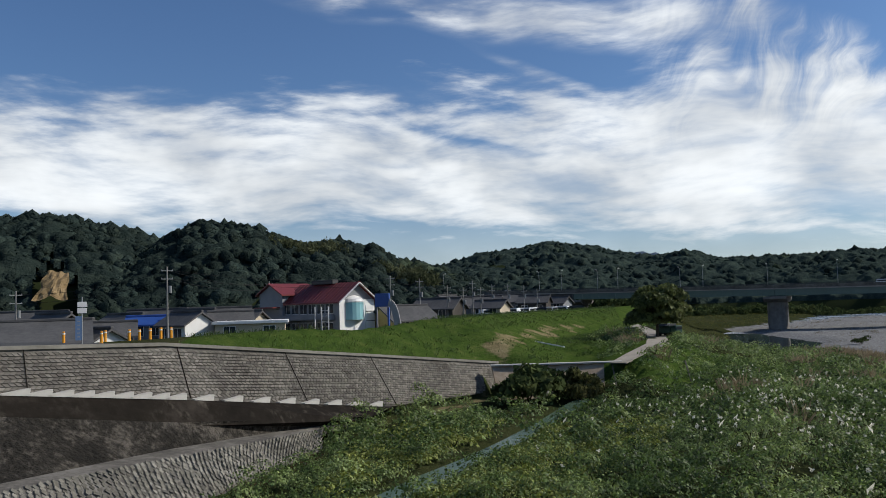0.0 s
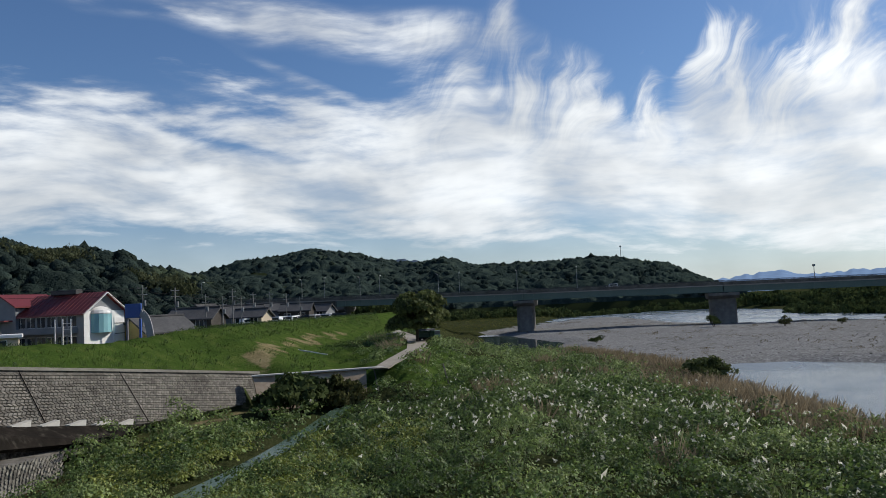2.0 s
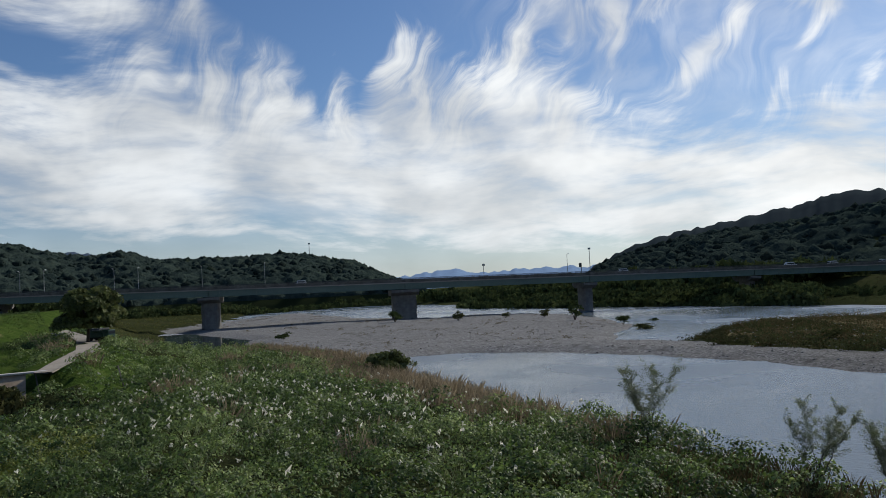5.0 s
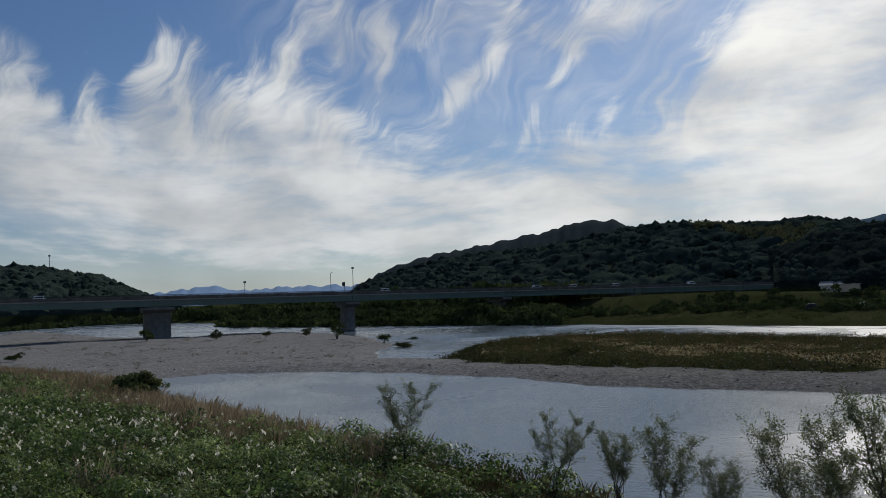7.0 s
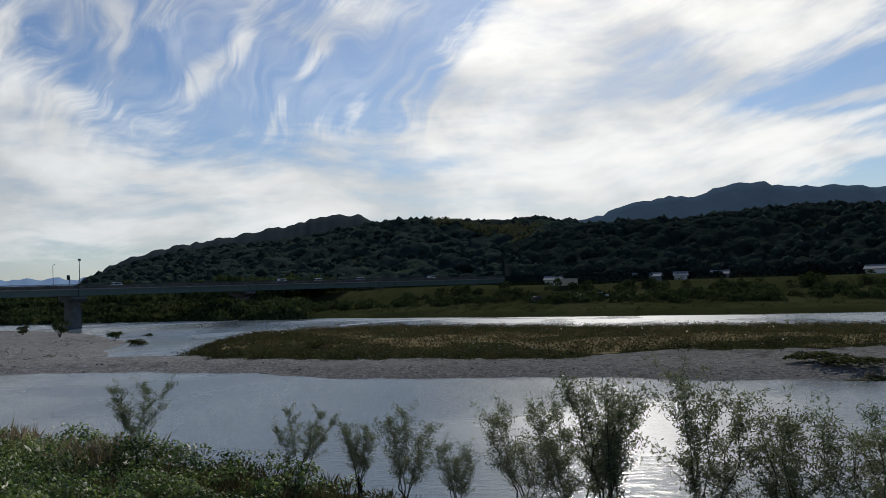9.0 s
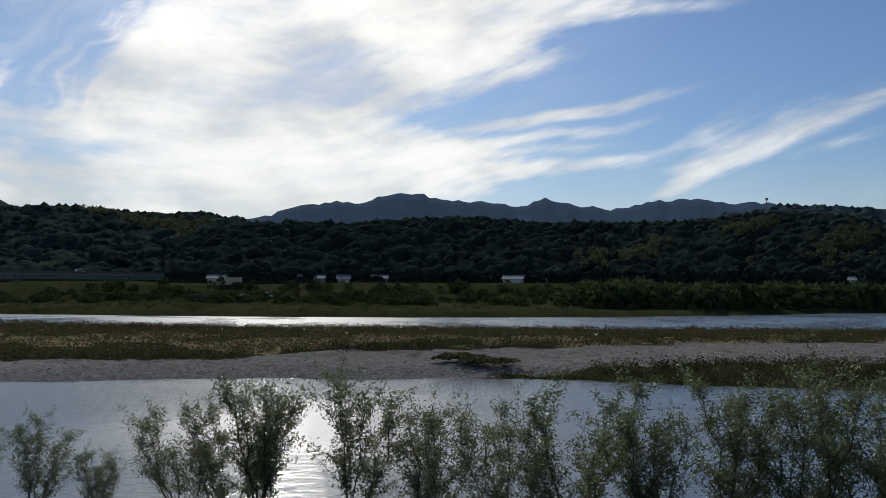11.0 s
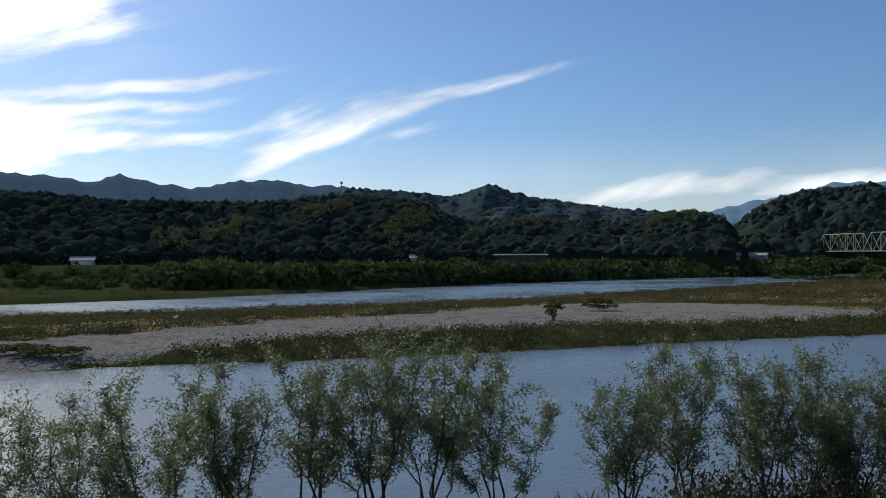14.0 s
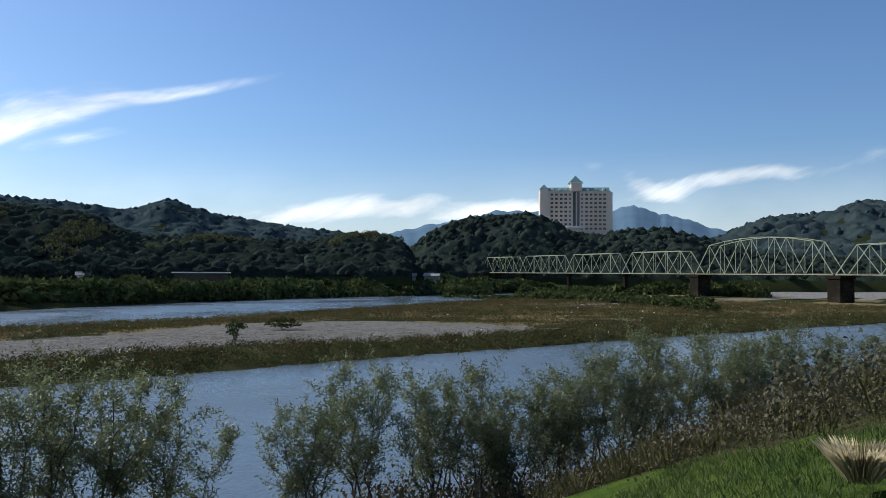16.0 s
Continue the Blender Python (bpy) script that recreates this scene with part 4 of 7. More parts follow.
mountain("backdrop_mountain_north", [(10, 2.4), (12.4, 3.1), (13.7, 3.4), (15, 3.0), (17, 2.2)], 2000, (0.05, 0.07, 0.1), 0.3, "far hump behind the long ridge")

M_BLACK_CONCRETE = material("blackened_concrete", [(0.01, 0.009, 0.007), (0.018, 0.015, 0.012), (0.05, 0.042, 0.034)], 0.8, 0.9, 0.3, 8.0, gloss=0.05)
# ---- highway bridge ----
def span_thing(a, b, z0, z1, index):
    """One span of the plate-girder bridge from a to b (x, y), road heights z0 and z1."""
    L = math.hypot(b[0] - a[0], b[1] - a[1])
    turn = math.degrees(math.atan2(b[1] - a[1], b[0] - a[0]))
    steel = M_GIRDER if index > 0 else M_DARK_STEEL
    s = thing("bridge_span", (*a, z0), "green-painted plate girder span of a road bridge" if index > 0 else "dark steel girder span of a road viaduct", "bridge", "spans of the highway bridge", turn=turn)
    dz = z1 - z0

    def sloped(*dims, bevel=0.0):
        bm = boxes(*dims, bevel=bevel)
        for v in bm.verts:
            v.co.z += dz * v.co.x / L
        return bm
    part("girder", sloped((0.15, L - 0.15, -5.0, -4.7, -2.0, -0.35)), steel, s)
    part("girder", sloped((0.15, L - 0.15, 4.7, 5.0, -2.0, -0.35)), steel, s)
    part("flange", sloped((0.15, L - 0.15, -5.25, -4.45, -2.08, -1.98)), steel, s)
    part("flange", sloped((0.15, L - 0.15, 4.45, 5.25, -2.08, -1.98)), steel, s)
    for x in np.arange(3.0, L - 1, 5.2):
        part("stiffener", sloped((x, x + 0.1, -5.14, -5.0, -1.98, -0.35)), steel, s)
    part("deck", sloped((0, L, -5.6, 5.6, -0.35, -0.05)), M_CONCRETE, s)
    part("road_surface", sloped((0, L, -5.2, 5.2, -0.05, 0.0)), M_ASPHALT, s)
    for y in (-5.5, 5.5):
        part("parapet", sloped((0, L, y - 0.12, y + 0.12, -0.05, 0.85), bevel=0.02), M_OLD_CONCRETE, s)
        posts = [(x, x + 0.08, y - 0.05, y + 0.05, 0.85, 1.2) for x in np.arange(0.5, L, 2.0)]
        part("railing", sloped(*posts, (0, L, y - 0.05, y + 0.05, 1.16, 1.24), (0, L, y - 0.03, y + 0.03, 1.0, 1.05)), M_DARK_STEEL, s)
    return s


def pier_thing(at, top, turn, width=5.6, thick=2.6):
    p = thing("bridge_pier", (*at, 0), "weathered concrete bridge pier with a flared cap", "pier", "piers of the highway bridge", turn=turn)
    shaft = bmesh.new()
    pts = [(thick / 2 * math.copysign(abs(math.cos(a)) ** 0.5, math.cos(a)), width / 2 * math.copysign(abs(math.sin(a)) ** 0.5, math.sin(a))) for a in np.linspace(0, 2 * math.pi, 20, endpoint=False)]
    prism(shaft, pts, -2.0, top - 1.6)
    part("shaft", shaft, M_PIER, p)
    cap = bmesh.new()
    prism(cap, [(-width / 2 - 0.2, 0), (width / 2 + 0.2, 0), (width / 2 + 2.4, 0.9), (width / 2 + 2.4, 1.6), (-width / 2 - 2.4, 1.6), (-width / 2 - 2.4, 0.9)], -thick / 2 - 0.45, thick / 2 + 0.45)
    for v in cap.verts:
        v.co = Vector((v.co.z, v.co.x, top - 1.6 + v.co.y))
    part("cap", cap, M_PIER, p)
    for y in (-4.8, 4.8):
        part("bearing", boxes((-0.5, 0.5, y - 0.4, y + 0.4, top, top + 0.17)), M_DARK_STEEL, p)
    return p


WAY_B = Vector((0.8746, -0.4848))
START_B = Vector((93.5, 231.9))


def on_bridge(s, off=0.0):
    p = START_B + WAY_B * s
    return p.x - WAY_B.y * off, p.y + WAY_B.x * off


def deck_z(s):
    return 12.2 - 0.0095 * s + 0.008 * max(0.0, -30.0 - s)


STATIONS = [-262, -204, -146, -117, -88, -58.5, 0, 56.5, 113.5, 168, 222, 272, 306]
turn_b = math.degrees(math.atan2(WAY_B.y, WAY_B.x))
for i, (s0, s1) in enumerate(zip(STATIONS, STATIONS[1:])):
    span_thing(on_bridge(s0), on_bridge(s1), deck_z(s0), deck_z(s1), i - 4)
for s in STATIONS[:-1]:
    pier_thing(on_bridge(s), deck_z(s) - 2.3, turn_b, width=7.0, thick={-58.5: 4.6, 0: 5.2, 56.5: 7.4, 113.5: 3.4, 168: 2.6}.get(s, 3.2))


def lamp_thing(at, turn, high=6.6):
    """A street lamp with a bent arm."""
    l = thing("street_lamp", at, "slim grey steel street lamp on the bridge edge", "street lamp", "bridge lamps", turn=turn)
    bm = bmesh.new()
    tube(bm, (0, 0, 0), (0, 0, high), 0.1, 0.06)
    tube(bm, (0, 0, high), (0, 1.2, high + 0.25), 0.06, 0.045)
    part("pole", bm, M_STEEL, l)
    part("lantern", boxes((-0.14, 0.14, 1.1, 1.8, high + 0.18, high + 0.32), bevel=0.03), M_WHITE, l)
    return l


M_STEEL = material("galvanised_steel", [(0.2, 0.21, 0.21), (0.3, 0.31, 0.31)], 1.0, 0.5, 0.05, metal=0.4)
for s, o in ((-128, 1), (-104, -1), (-74, 1), (-62, -1), (-54, 1), (-44, -1), (-28, 1), (-19, -1), (-3, 1), (16, -1), (110, 1)):
    lamp_thing((*on_bridge(s, 5.5 * o), deck_z(s) + 0.3), turn_b + (180 if o > 0 else 0))
sg = thing("road_sign", (*on_bridge(111, -5.5), deck_z(111) + 0.3), "dark traffic display on a pole at the bridge edge", "sign")
bm = bmesh.new()
tube(bm, (0, 0, 0), (0, 0, 3.6), 0.09, 0.09)
part("pole", bm, M_DARK_STEEL, sg)
part("panel", boxes((-1.0, 0.0, -0.15, 0.15, 2.2, 3.5), bevel=0.03), M_DARK_STEEL, sg)

# embankment of the road beyond the bridge
bm = ribbon([on_bridge(304), on_bridge(350), (445, -40), (455, -130)], 11, [9.3, 9.0, 8.6, 8.2], 0.3)
tagged(part("road", bm, M_ASPHALT), "asphalt road on an embankment", "road", kind="structure")
bm = ribbon([on_bridge(307), on_bridge(350), (445, -40), (455, -130)], 15, [9.0, 8.7, 8.3, 7.9], 7.0)
tagged(part("embankment", bm, M_GROUND), "grassy road embankment", "embankment", kind="structure")


# ---- railway truss bridge ----
FOOT_R = Vector((-117.6, -177.6))
WAY_R = Vector((-0.834, 0.552))


def truss_thing(s0, s1, panels, tall, peak, z=10.0):
    """A through truss of the railway bridge between stations s0 and s1."""
    a, L = FOOT_R + WAY_R * s0, s1 - s0
    turn = math.degrees(math.atan2(WAY_R.y, WAY_R.x))
    t = thing("truss_span", (a.x, a.y, z), "pale green steel truss span of a railway bridge", "bridge", "spans of the railway bridge", turn=turn)
    w = 0.22
    xs = [L * i / panels for i in range(panels + 1)]

    def top(i):
        k = abs(2 * i / panels - 1)
        return tall + (peak - tall) * (1 - k ** 2)
    for y in (-2.6, 2.6):
        low = bmesh.new()
        bar(low, (0.2, y, 0), (L - 0.2, y, 0), w * 1.2, w * 1.6)
        part("lower_chord", low, M_TRUSS, t)
        for i in range(1, panels - 1):
            up = bmesh.new()
            bar(up, (xs[i], y, top(i)), (xs[i + 1], y, top(i + 1)), w * 1.1)
            part("upper_chord", up, M_TRUSS, t)
        for i in range(panels):
            bm = bmesh.new()
            if i == 0:
                bar(bm, (0.2, y, 0), (xs[1], y, top(1)), w * 1.1)
            elif i == panels - 1:
                bar(bm, (L - 0.2, y, 0), (xs[i], y, top(i)), w * 1.1)
            elif i % 2:
                bar(bm, (xs[i], y, top(i)), (xs[i + 1], y, 0), w * 0.8)
            else:
                bar(bm, (xs[i], y, 0), (xs[i + 1], y, top(i + 1)), w * 0.8)
            part("diagonal", bm, M_TRUSS, t)
        for i in range(1, panels):
            bm = bmesh.new()
            bar(bm, (xs[i], y, 0), (xs[i], y, top(i)), w * 0.62)
            part("vertical", bm, M_TRUSS, t)
    for i in range(1, panels):
        bm = bmesh.new()
        bar(bm, (xs[i], -2.6, top(i)), (xs[i], 2.6, top(i)), w * 0.6)
        part("cross_beam", bm, M_TRUSS, t)
    part("track_bed", boxes((0, L, -2.3, 2.3, -0.35, 0.25)), M_RUST, t)
    for y in (-0.6, 0.6):
        part("rail", boxes((0, L, y - 0.04, y + 0.04, 0.25, 0.42)), M_DARK_STEEL, t)
    return t


M_RUST = material("rusty_brown_steel", [(0.05, 0.03, 0.02), (0.11, 0.06, 0.035)], 0.6, 0.8, 0.1)
RAIL_STATIONS = [-470, -418, -366, -316, -265, -197, -129, -60]
for s0, s1 in zip(RAIL_STATIONS, RAIL_STATIONS[1:]):
    truss_thing(s0 + 0.3, s1 - 0.3, 8 if s1 - s0 > 60 else 6, 9.2, 13.2 if s0 == -265 else (9.6 if s1 - s0 > 60 else 9.3))
for s in RAIL_STATIONS[:-1]:
    p = FOOT_R + WAY_R * s
    slim = s < -270
    r = thing("railway_pier", (p.x, p.y, 0), "dark weathered masonry pier of the railway bridge", "pier", "piers of the railway bridge", turn=math.degrees(math.atan2(WAY_R.y, WAY_R.x)))
    hw = 0.8 if slim else 2.8
    hy = 1.0 if slim else 3.0
    bm = boxes((-hw, hw, -hy, hy, -1.0, 8.6), bevel=0.3)
    part("shaft", bm, M_BLACK_CONCRETE, r)
    part("coping", boxes((-hw - 0.2, hw + 0.2, -hy - 0.3, hy + 0.3, 8.6, 9.6), bevel=0.1), M_BLACK_CONCRETE, r)


# ---- hotel on the hill ----
def hotel():
    d = 680.0
    c = bearing(154.05, d, 44.0)
    h = thing("hotel", c, "tall cream hotel with a green roof on a wooded hill", "hotel", turn=-154.05 + 5.0)
    # local x to the right as seen from the river, y away from it
    W, D, top = 27.5, 12.0, 32.0
    part("main_wall", boxes((-W, W, -D, D, -6, top)), M_WALL_CREAM, h)
    part("end_bay", boxes((-W - 1.4, -W + 5, -D - 1.5, D + 1.0, -6, top + 1.5)), M_WALL_CREAM, h)
    part("end_bay", boxes((W - 4, W + 1.2, -D - 0.8, D, -6, top - 1.0)), M_WALL_CREAM, h)
    for x0, x1 in ((-W + 5, -4.5), (4.5, W - 1)):
        bm = bmesh.new()
        prism(bm, [(-D - 0.6, 0), (-D + 3.5, 3.2), (D - 3.5, 3.2), (D + 0.6, 0)], x0, x1)
        for v in bm.verts:
            v.co = Vector((v.co.z, v.co.x, top + v.co.y))
        part("roof", bm, M_GREEN_ROOF, h)
        n = 3
        for i in range(n):
            x = x0 + (i + 0.7) * (x1 - x0) / (n + 0.4)
            dm = part("dormer", boxes((x - 0.9, x + 0.9, -D - 0.5, -D + 3, top + 0.3, top + 2.0), bevel=0.1), M_WHITE, h)
    bm = boxes((-4.2, 4.2, -D - 2, D - 4, top, top + 7.0))
    part("tower", bm, M_WALL_CREAM, h)
    part("tower_balcony", boxes((-4.8, 4.8, -D - 2.6, D - 3.4, top + 6.2, top + 7.0)), M_WHITE, h)
    bm = bmesh.new()
    bmesh.ops.create_cone(bm, cap_ends=True, segments=4, radius1=8.2, radius2=0.15, depth=6.5, matrix=Matrix.Translation((0, -3, top + 10.2)) @ Matrix.Rotation(math.pi / 4, 4, "Z") @ Matrix.Diagonal((1, 1, 1, 1)))
    part("tower_roof", bm, M_GREEN_ROOF, h)
    bm = bmesh.new()
    bmesh.ops.create_cone(bm, cap_ends=True, segments=4, radius1=5.5, radius2=0.1, depth=4.0, matrix=Matrix.Translation((-W + 1.8, -D + 2.5, top + 3.5)) @ Matrix.Rotation(math.pi / 4, 4, "Z"))
    part("corner_roof", bm, M_GREEN_ROOF, h)
    part("stair_strip", boxes((-2.6, -0.4, -D - 0.25, -D + 0.3, -4, top - 0.5)), M_GLASS, h)
    part("stair_strip", boxes((0.6, 2.6, -D - 0.25, -D + 0.3, -4, top - 0.5)), M_DARK_PANEL, h)
    cols = [-19.5, -15.8, -12.0, -8.4, -5.0, 4.6, 8.2, 11.8, 15.4, 19.0, 22.4]
    for f in range(9):
        z = 1.0 + f * 3.42
        for x in cols:
            wd = 0.55 if abs(x) < 5.2 else 1.05
            w = part("window", boxes((x - wd, x + wd, -D - 0.12, -D + 0.2, z, z + 1.6)), M_GLASS, h)
            if abs(x) > 5.2:
                part("balcony", boxes((x - 1.35, x + 1.35, -D - 0.9, -D, z - 0.75, z - 0.1)), M_WALL_CREAM, h)
    bm = bmesh.new()
    bmesh.ops.create_cone(bm, cap_ends=True, segments=28, radius1=11.5, radius2=10.5, depth=1.2, matrix=Matrix.Translation((-7, -D - 9, 2.2)))
    part("entrance_canopy", bm, M_WHITE, h)
    bm = bmesh.new()
    bmesh.ops.create_cone(bm, cap_ends=True, segments=28, radius1=9.0, radius2=9.0, depth=9, matrix=Matrix.Translation((-7, -D - 9, -2.8)))
    part("lobby", bm, M_WALL_CREAM, h)


M_DARK_PANEL = material("dark_grey_panel", [(0.1, 0.1, 0.11), (0.15, 0.15, 0.155)], 0.4, 0.6, 0.0)
hotel()


# ---- retaining works on the tributary ----
def loft(rows, thick=0.0, back=(0, 0, 0)):
    """A skin over rows of points, given a body by pulling it back."""
    bm = bmesh.new()
    grid = [[bm.verts.new(p) for p in r] for r in rows]
    for r0, r1 in zip(grid, grid[1:]):
        for i in range(len(r0) - 1):
            bm.faces.new((r0[i], r0[i + 1], r1[i + 1], r1[i]))
    bmesh.ops.recalc_face_normals(bm, faces=bm.faces[:])
    ext = bmesh.ops.extrude_face_region(bm, geom=bm.faces[:])
    for v in ext["geom"]:
        if isinstance(v, bmesh.types.BMVert):
            v.co += Vector(back)
    bmesh.ops.recalc_face_normals(bm, faces=bm.faces[:])
    return bm


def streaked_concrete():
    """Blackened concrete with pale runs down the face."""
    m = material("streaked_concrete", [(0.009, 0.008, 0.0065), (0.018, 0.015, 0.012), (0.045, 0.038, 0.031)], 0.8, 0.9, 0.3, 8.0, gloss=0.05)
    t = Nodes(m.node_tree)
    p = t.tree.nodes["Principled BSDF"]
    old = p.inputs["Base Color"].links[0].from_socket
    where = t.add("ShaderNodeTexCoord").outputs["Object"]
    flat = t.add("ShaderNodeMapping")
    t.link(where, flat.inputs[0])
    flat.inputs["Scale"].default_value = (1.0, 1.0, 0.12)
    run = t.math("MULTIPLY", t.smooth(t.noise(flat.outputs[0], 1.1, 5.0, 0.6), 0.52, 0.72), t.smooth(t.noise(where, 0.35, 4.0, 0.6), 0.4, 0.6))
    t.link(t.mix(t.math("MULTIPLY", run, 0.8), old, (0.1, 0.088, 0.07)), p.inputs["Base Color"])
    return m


M_STREAKED = streaked_concrete()
BACK = (-0.9, 0.7, -0.6)
WALL_TOP = [(-34.5, 33.3, 8.4), (-24.7, 45.8, 8.35), (-18.4, 53.9, 8.0), (-7.1, 68.9, 6.1), (5.2, 84.8, 4.0)]
WALL_FOOT = [(-33.6, 32.4, 6.4), (-24.0, 44.9, 5.95), (-17.3, 53.1, 4.6), (-4.9, 69.8, 1.75), (5.3, 83.6, 1.4)]
DARK_FOOT = [(-33.2, 31.9, 5.4), (-23.3, 43.6, 4.75), (-16.9, 51.6, 3.15), (-9.9, 60.6, 1.95), (-6.6, 63.6, 1.6)]
LEDGE_BACK = [(-25.0, 30.5, 2.6), (-19.8, 41.0, 2.4), (-16.5, 49.3, 2.1), (-12.3, 57.4, 1.7), (-7.5, 63.0, 1.5)]
LEDGE_FRONT = [(-23.4, 29.8, 2.5), (-18.7, 40.2, 2.3), (-15.6, 47.0, 2.0), (-12.4, 53.8, 1.65), (-9.3, 60.2, 1.4)]
STONE_FOOT = [(-19.0, 28.4, 0.1), (-14.6, 39.4, 0.1), (-12.4, 45.4, 0.15), (-10.8, 51.2, 0.2), (-8.9, 58.4, 0.3)]
wall = tagged(part("retaining_wall", loft([WALL_TOP, WALL_FOOT], back=BACK), M_OLD_CONCRETE), "long sloping wall of grey herringbone concrete blocks", "wall", kind="structure")
cop_back = [(x - 0.5, y + 0.4, z) for x, y, z in WALL_TOP]
cop_front = [(x + 0.12, y - 0.1, z + 0.0) for x, y, z in WALL_TOP]
part("coping", loft([cop_back, cop_front], back=(0, 0, 0.22)), material("weathered_coping", [(0.15, 0.14, 0.12), (0.21, 0.2, 0.17), (0.28, 0.265, 0.23)], 1.0, 0.9, 0.3, 10.0), wall, "weathered concrete coping")
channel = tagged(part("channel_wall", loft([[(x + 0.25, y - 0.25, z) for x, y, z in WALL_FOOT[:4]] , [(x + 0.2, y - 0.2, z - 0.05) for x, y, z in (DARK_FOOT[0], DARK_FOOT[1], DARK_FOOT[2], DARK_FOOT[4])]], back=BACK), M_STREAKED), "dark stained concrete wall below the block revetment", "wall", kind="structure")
slope = tagged(part("rubble_slope", loft([[(x + 0.3, y - 0.3, z + 0.22) for x, y, z in DARK_FOOT], LEDGE_BACK], back=(-0.6, 0.5, -0.8)), material("dark_rubble", [(0.014, 0.0125, 0.01), (0.035, 0.031, 0.025), (0.13, 0.115, 0.095)], 1.6, 0.95, 1.0, 4.0, depth=0.35, spread=0.16)), "dark mossy rubble slope above the ledge", "slope", kind="structure")
ledge = tagged(part("ledge", loft([LEDGE_BACK, LEDGE_FRONT], back=(0, 0, -0.4)), M_OLD_CONCRETE), "narrow concrete ledge beside the tributary", "ledge", kind="structure")
stone = tagged(part("stone_wall", loft([LEDGE_FRONT, STONE_FOOT], back=(-0.7, 0.5, -0.3)), M_OLD_CONCRETE), "low wall of rough stone blocks below the ledge", "wall", kind="structure")

M_CAP = material("pale_concrete", [(0.42, 0.4, 0.36), (0.55, 0.53, 0.48)], 1.2, 0.85, 0.2, 12.0)
# stepped footing caps along the foot of the blocks
for i in range(26):
    k = i / 25 * 2.9
    j = min(int(k), 3)
    f = k - j
    p = Vector(WALL_FOOT[j]).lerp(Vector(WALL_FOOT[min(j + 1, 4)]), f) if j < 4 else Vector(WALL_FOOT[4])
    q = Vector(WALL_FOOT[min(j + 1, 4)]) - Vector(WALL_FOOT[j])
    bm = bmesh.new()
    prism(bm, [(-0.75, 0.0), (0.75, 0.0), (0.75, 0.42), (-0.75, 0.06)], -0.25, 0.3)
    for v in bm.verts:
        v.co = Vector((v.co.x, v.co.z, v.co.y))
    cap = part("footing_cap", bm, M_CAP, wall)
    cap.matrix_world = Matrix.Translation(p + Vector((0.12, -0.12, 0))) @ Matrix.Rotation(math.atan2(q.y, q.x), 4, "Z") @ Matrix.Rotation(-math.atan2(q.z, math.hypot(q.x, q.y)), 4, "Y")

# low sloping concrete wall above the stream's mouth
LOW_TOP = [(4.4, 81.2, 4.0), (8.0, 81.4, 4.0), (11.6, 81.4, 4.0), (15.4, 81.2, 4.0)]
LOW_FOOT = [(4.9, 78.6, 1.0), (8.2, 78.8, 1.0), (11.8, 78.6, 1.0), (14.9, 78.8, 1.3)]
low = tagged(part("low_wall", loft([LOW_TOP, LOW_FOOT], back=(0, 0.8, -0.2)), material("brownish_concrete", [(0.2, 0.15, 0.1), (0.34, 0.27, 0.195), (0.46, 0.385, 0.295)], 1.0, 0.9, 0.3, 9.0)), "low sloping brownish concrete wall above the stream", "wall", kind="structure")
part("coping", boxes((4.3, 17.2, 80.9, 81.7, 3.98, 4.14), bevel=0.03), M_CAP, low, "pale concrete coping")
for x_ in (8.1, 11.7):
    part("rib", boxes((x_ - 0.06, x_ + 0.06, -0.05, 0.05, 0.0, 3.9)), M_OLD_CONCRETE, low).matrix_world = Matrix.Translation((x_, 78.75, 1.05)) @ Matrix.Rotation(radians(-42), 4, "X")
tagged(part("path", ribbon(PATH_LINE, [1.6, 2.0, 2.6, 2.6, 2.3, 2.3, 2.3], PATH_Z, 0.12), M_PATH), "pale gravel track along the foot of the levee", "path", kind="structure")
bm = ribbon([(-90, 61.5), (-50, 62), (-31, 61), (-24, 54.5), (-33, 42), (-50, 20)], [6, 6, 6, 5, 5, 5], 8.22, 0.6)
tagged(part("road_by_wall", bm, M_ASPHALT), "grey asphalt lane on top of the wall", "road", kind="structure")
bm = ribbon([(-9, 6), (-2.6, 2), (-2.1, -6), (-2.1, -16), (-5.7, -32), (-19.2, -70), (-57, -160)], 5.7, 8.36, 0.4)
tagged(part("levee_road", bm, M_ASPHALT), "narrow asphalt road along the levee crest", "road", kind="structure")


# herringbone blocks of the retaining wall: the stretch nearest the lane as single blocks, the rest joined
M_BLOCK = material("grey_concrete_block", [(0.095, 0.087, 0.074), (0.165, 0.152, 0.13), (0.24, 0.222, 0.19)], 0.8, 0.9, 0.35, 14.0, island=0.3)


def slant_block(high, wide, lean, proud):
    """A slanting block face: a parallelogram pulled out and narrowed."""
    h, w, s = high / 2, wide / 2, lean
    base = [(-w - s, -h), (w - s, -h), (w + s, h), (-w + s, h)]
    vs = [(x, y, 0.0) for x, y in base] + [(x * 0.84, y * 0.84, proud) for x, y in base]
    fs = [(4, 5, 6, 7), (0, 1, 5, 4), (1, 2, 6, 5), (2, 3, 7, 6), (3, 0, 4, 7)]
    return vs, fs


def wall_spot(k, v):
    """The place at station k (0 to 4) and fraction v down the block wall."""
    j = min(int(k), 3)
    a = Vector(WALL_TOP[j]).lerp(Vector(WALL_TOP[j + 1]), k - j)
    b = Vector(WALL_FOOT[j]).lerp(Vector(WALL_FOOT[j + 1]), k - j)
    return a.lerp(b, v)


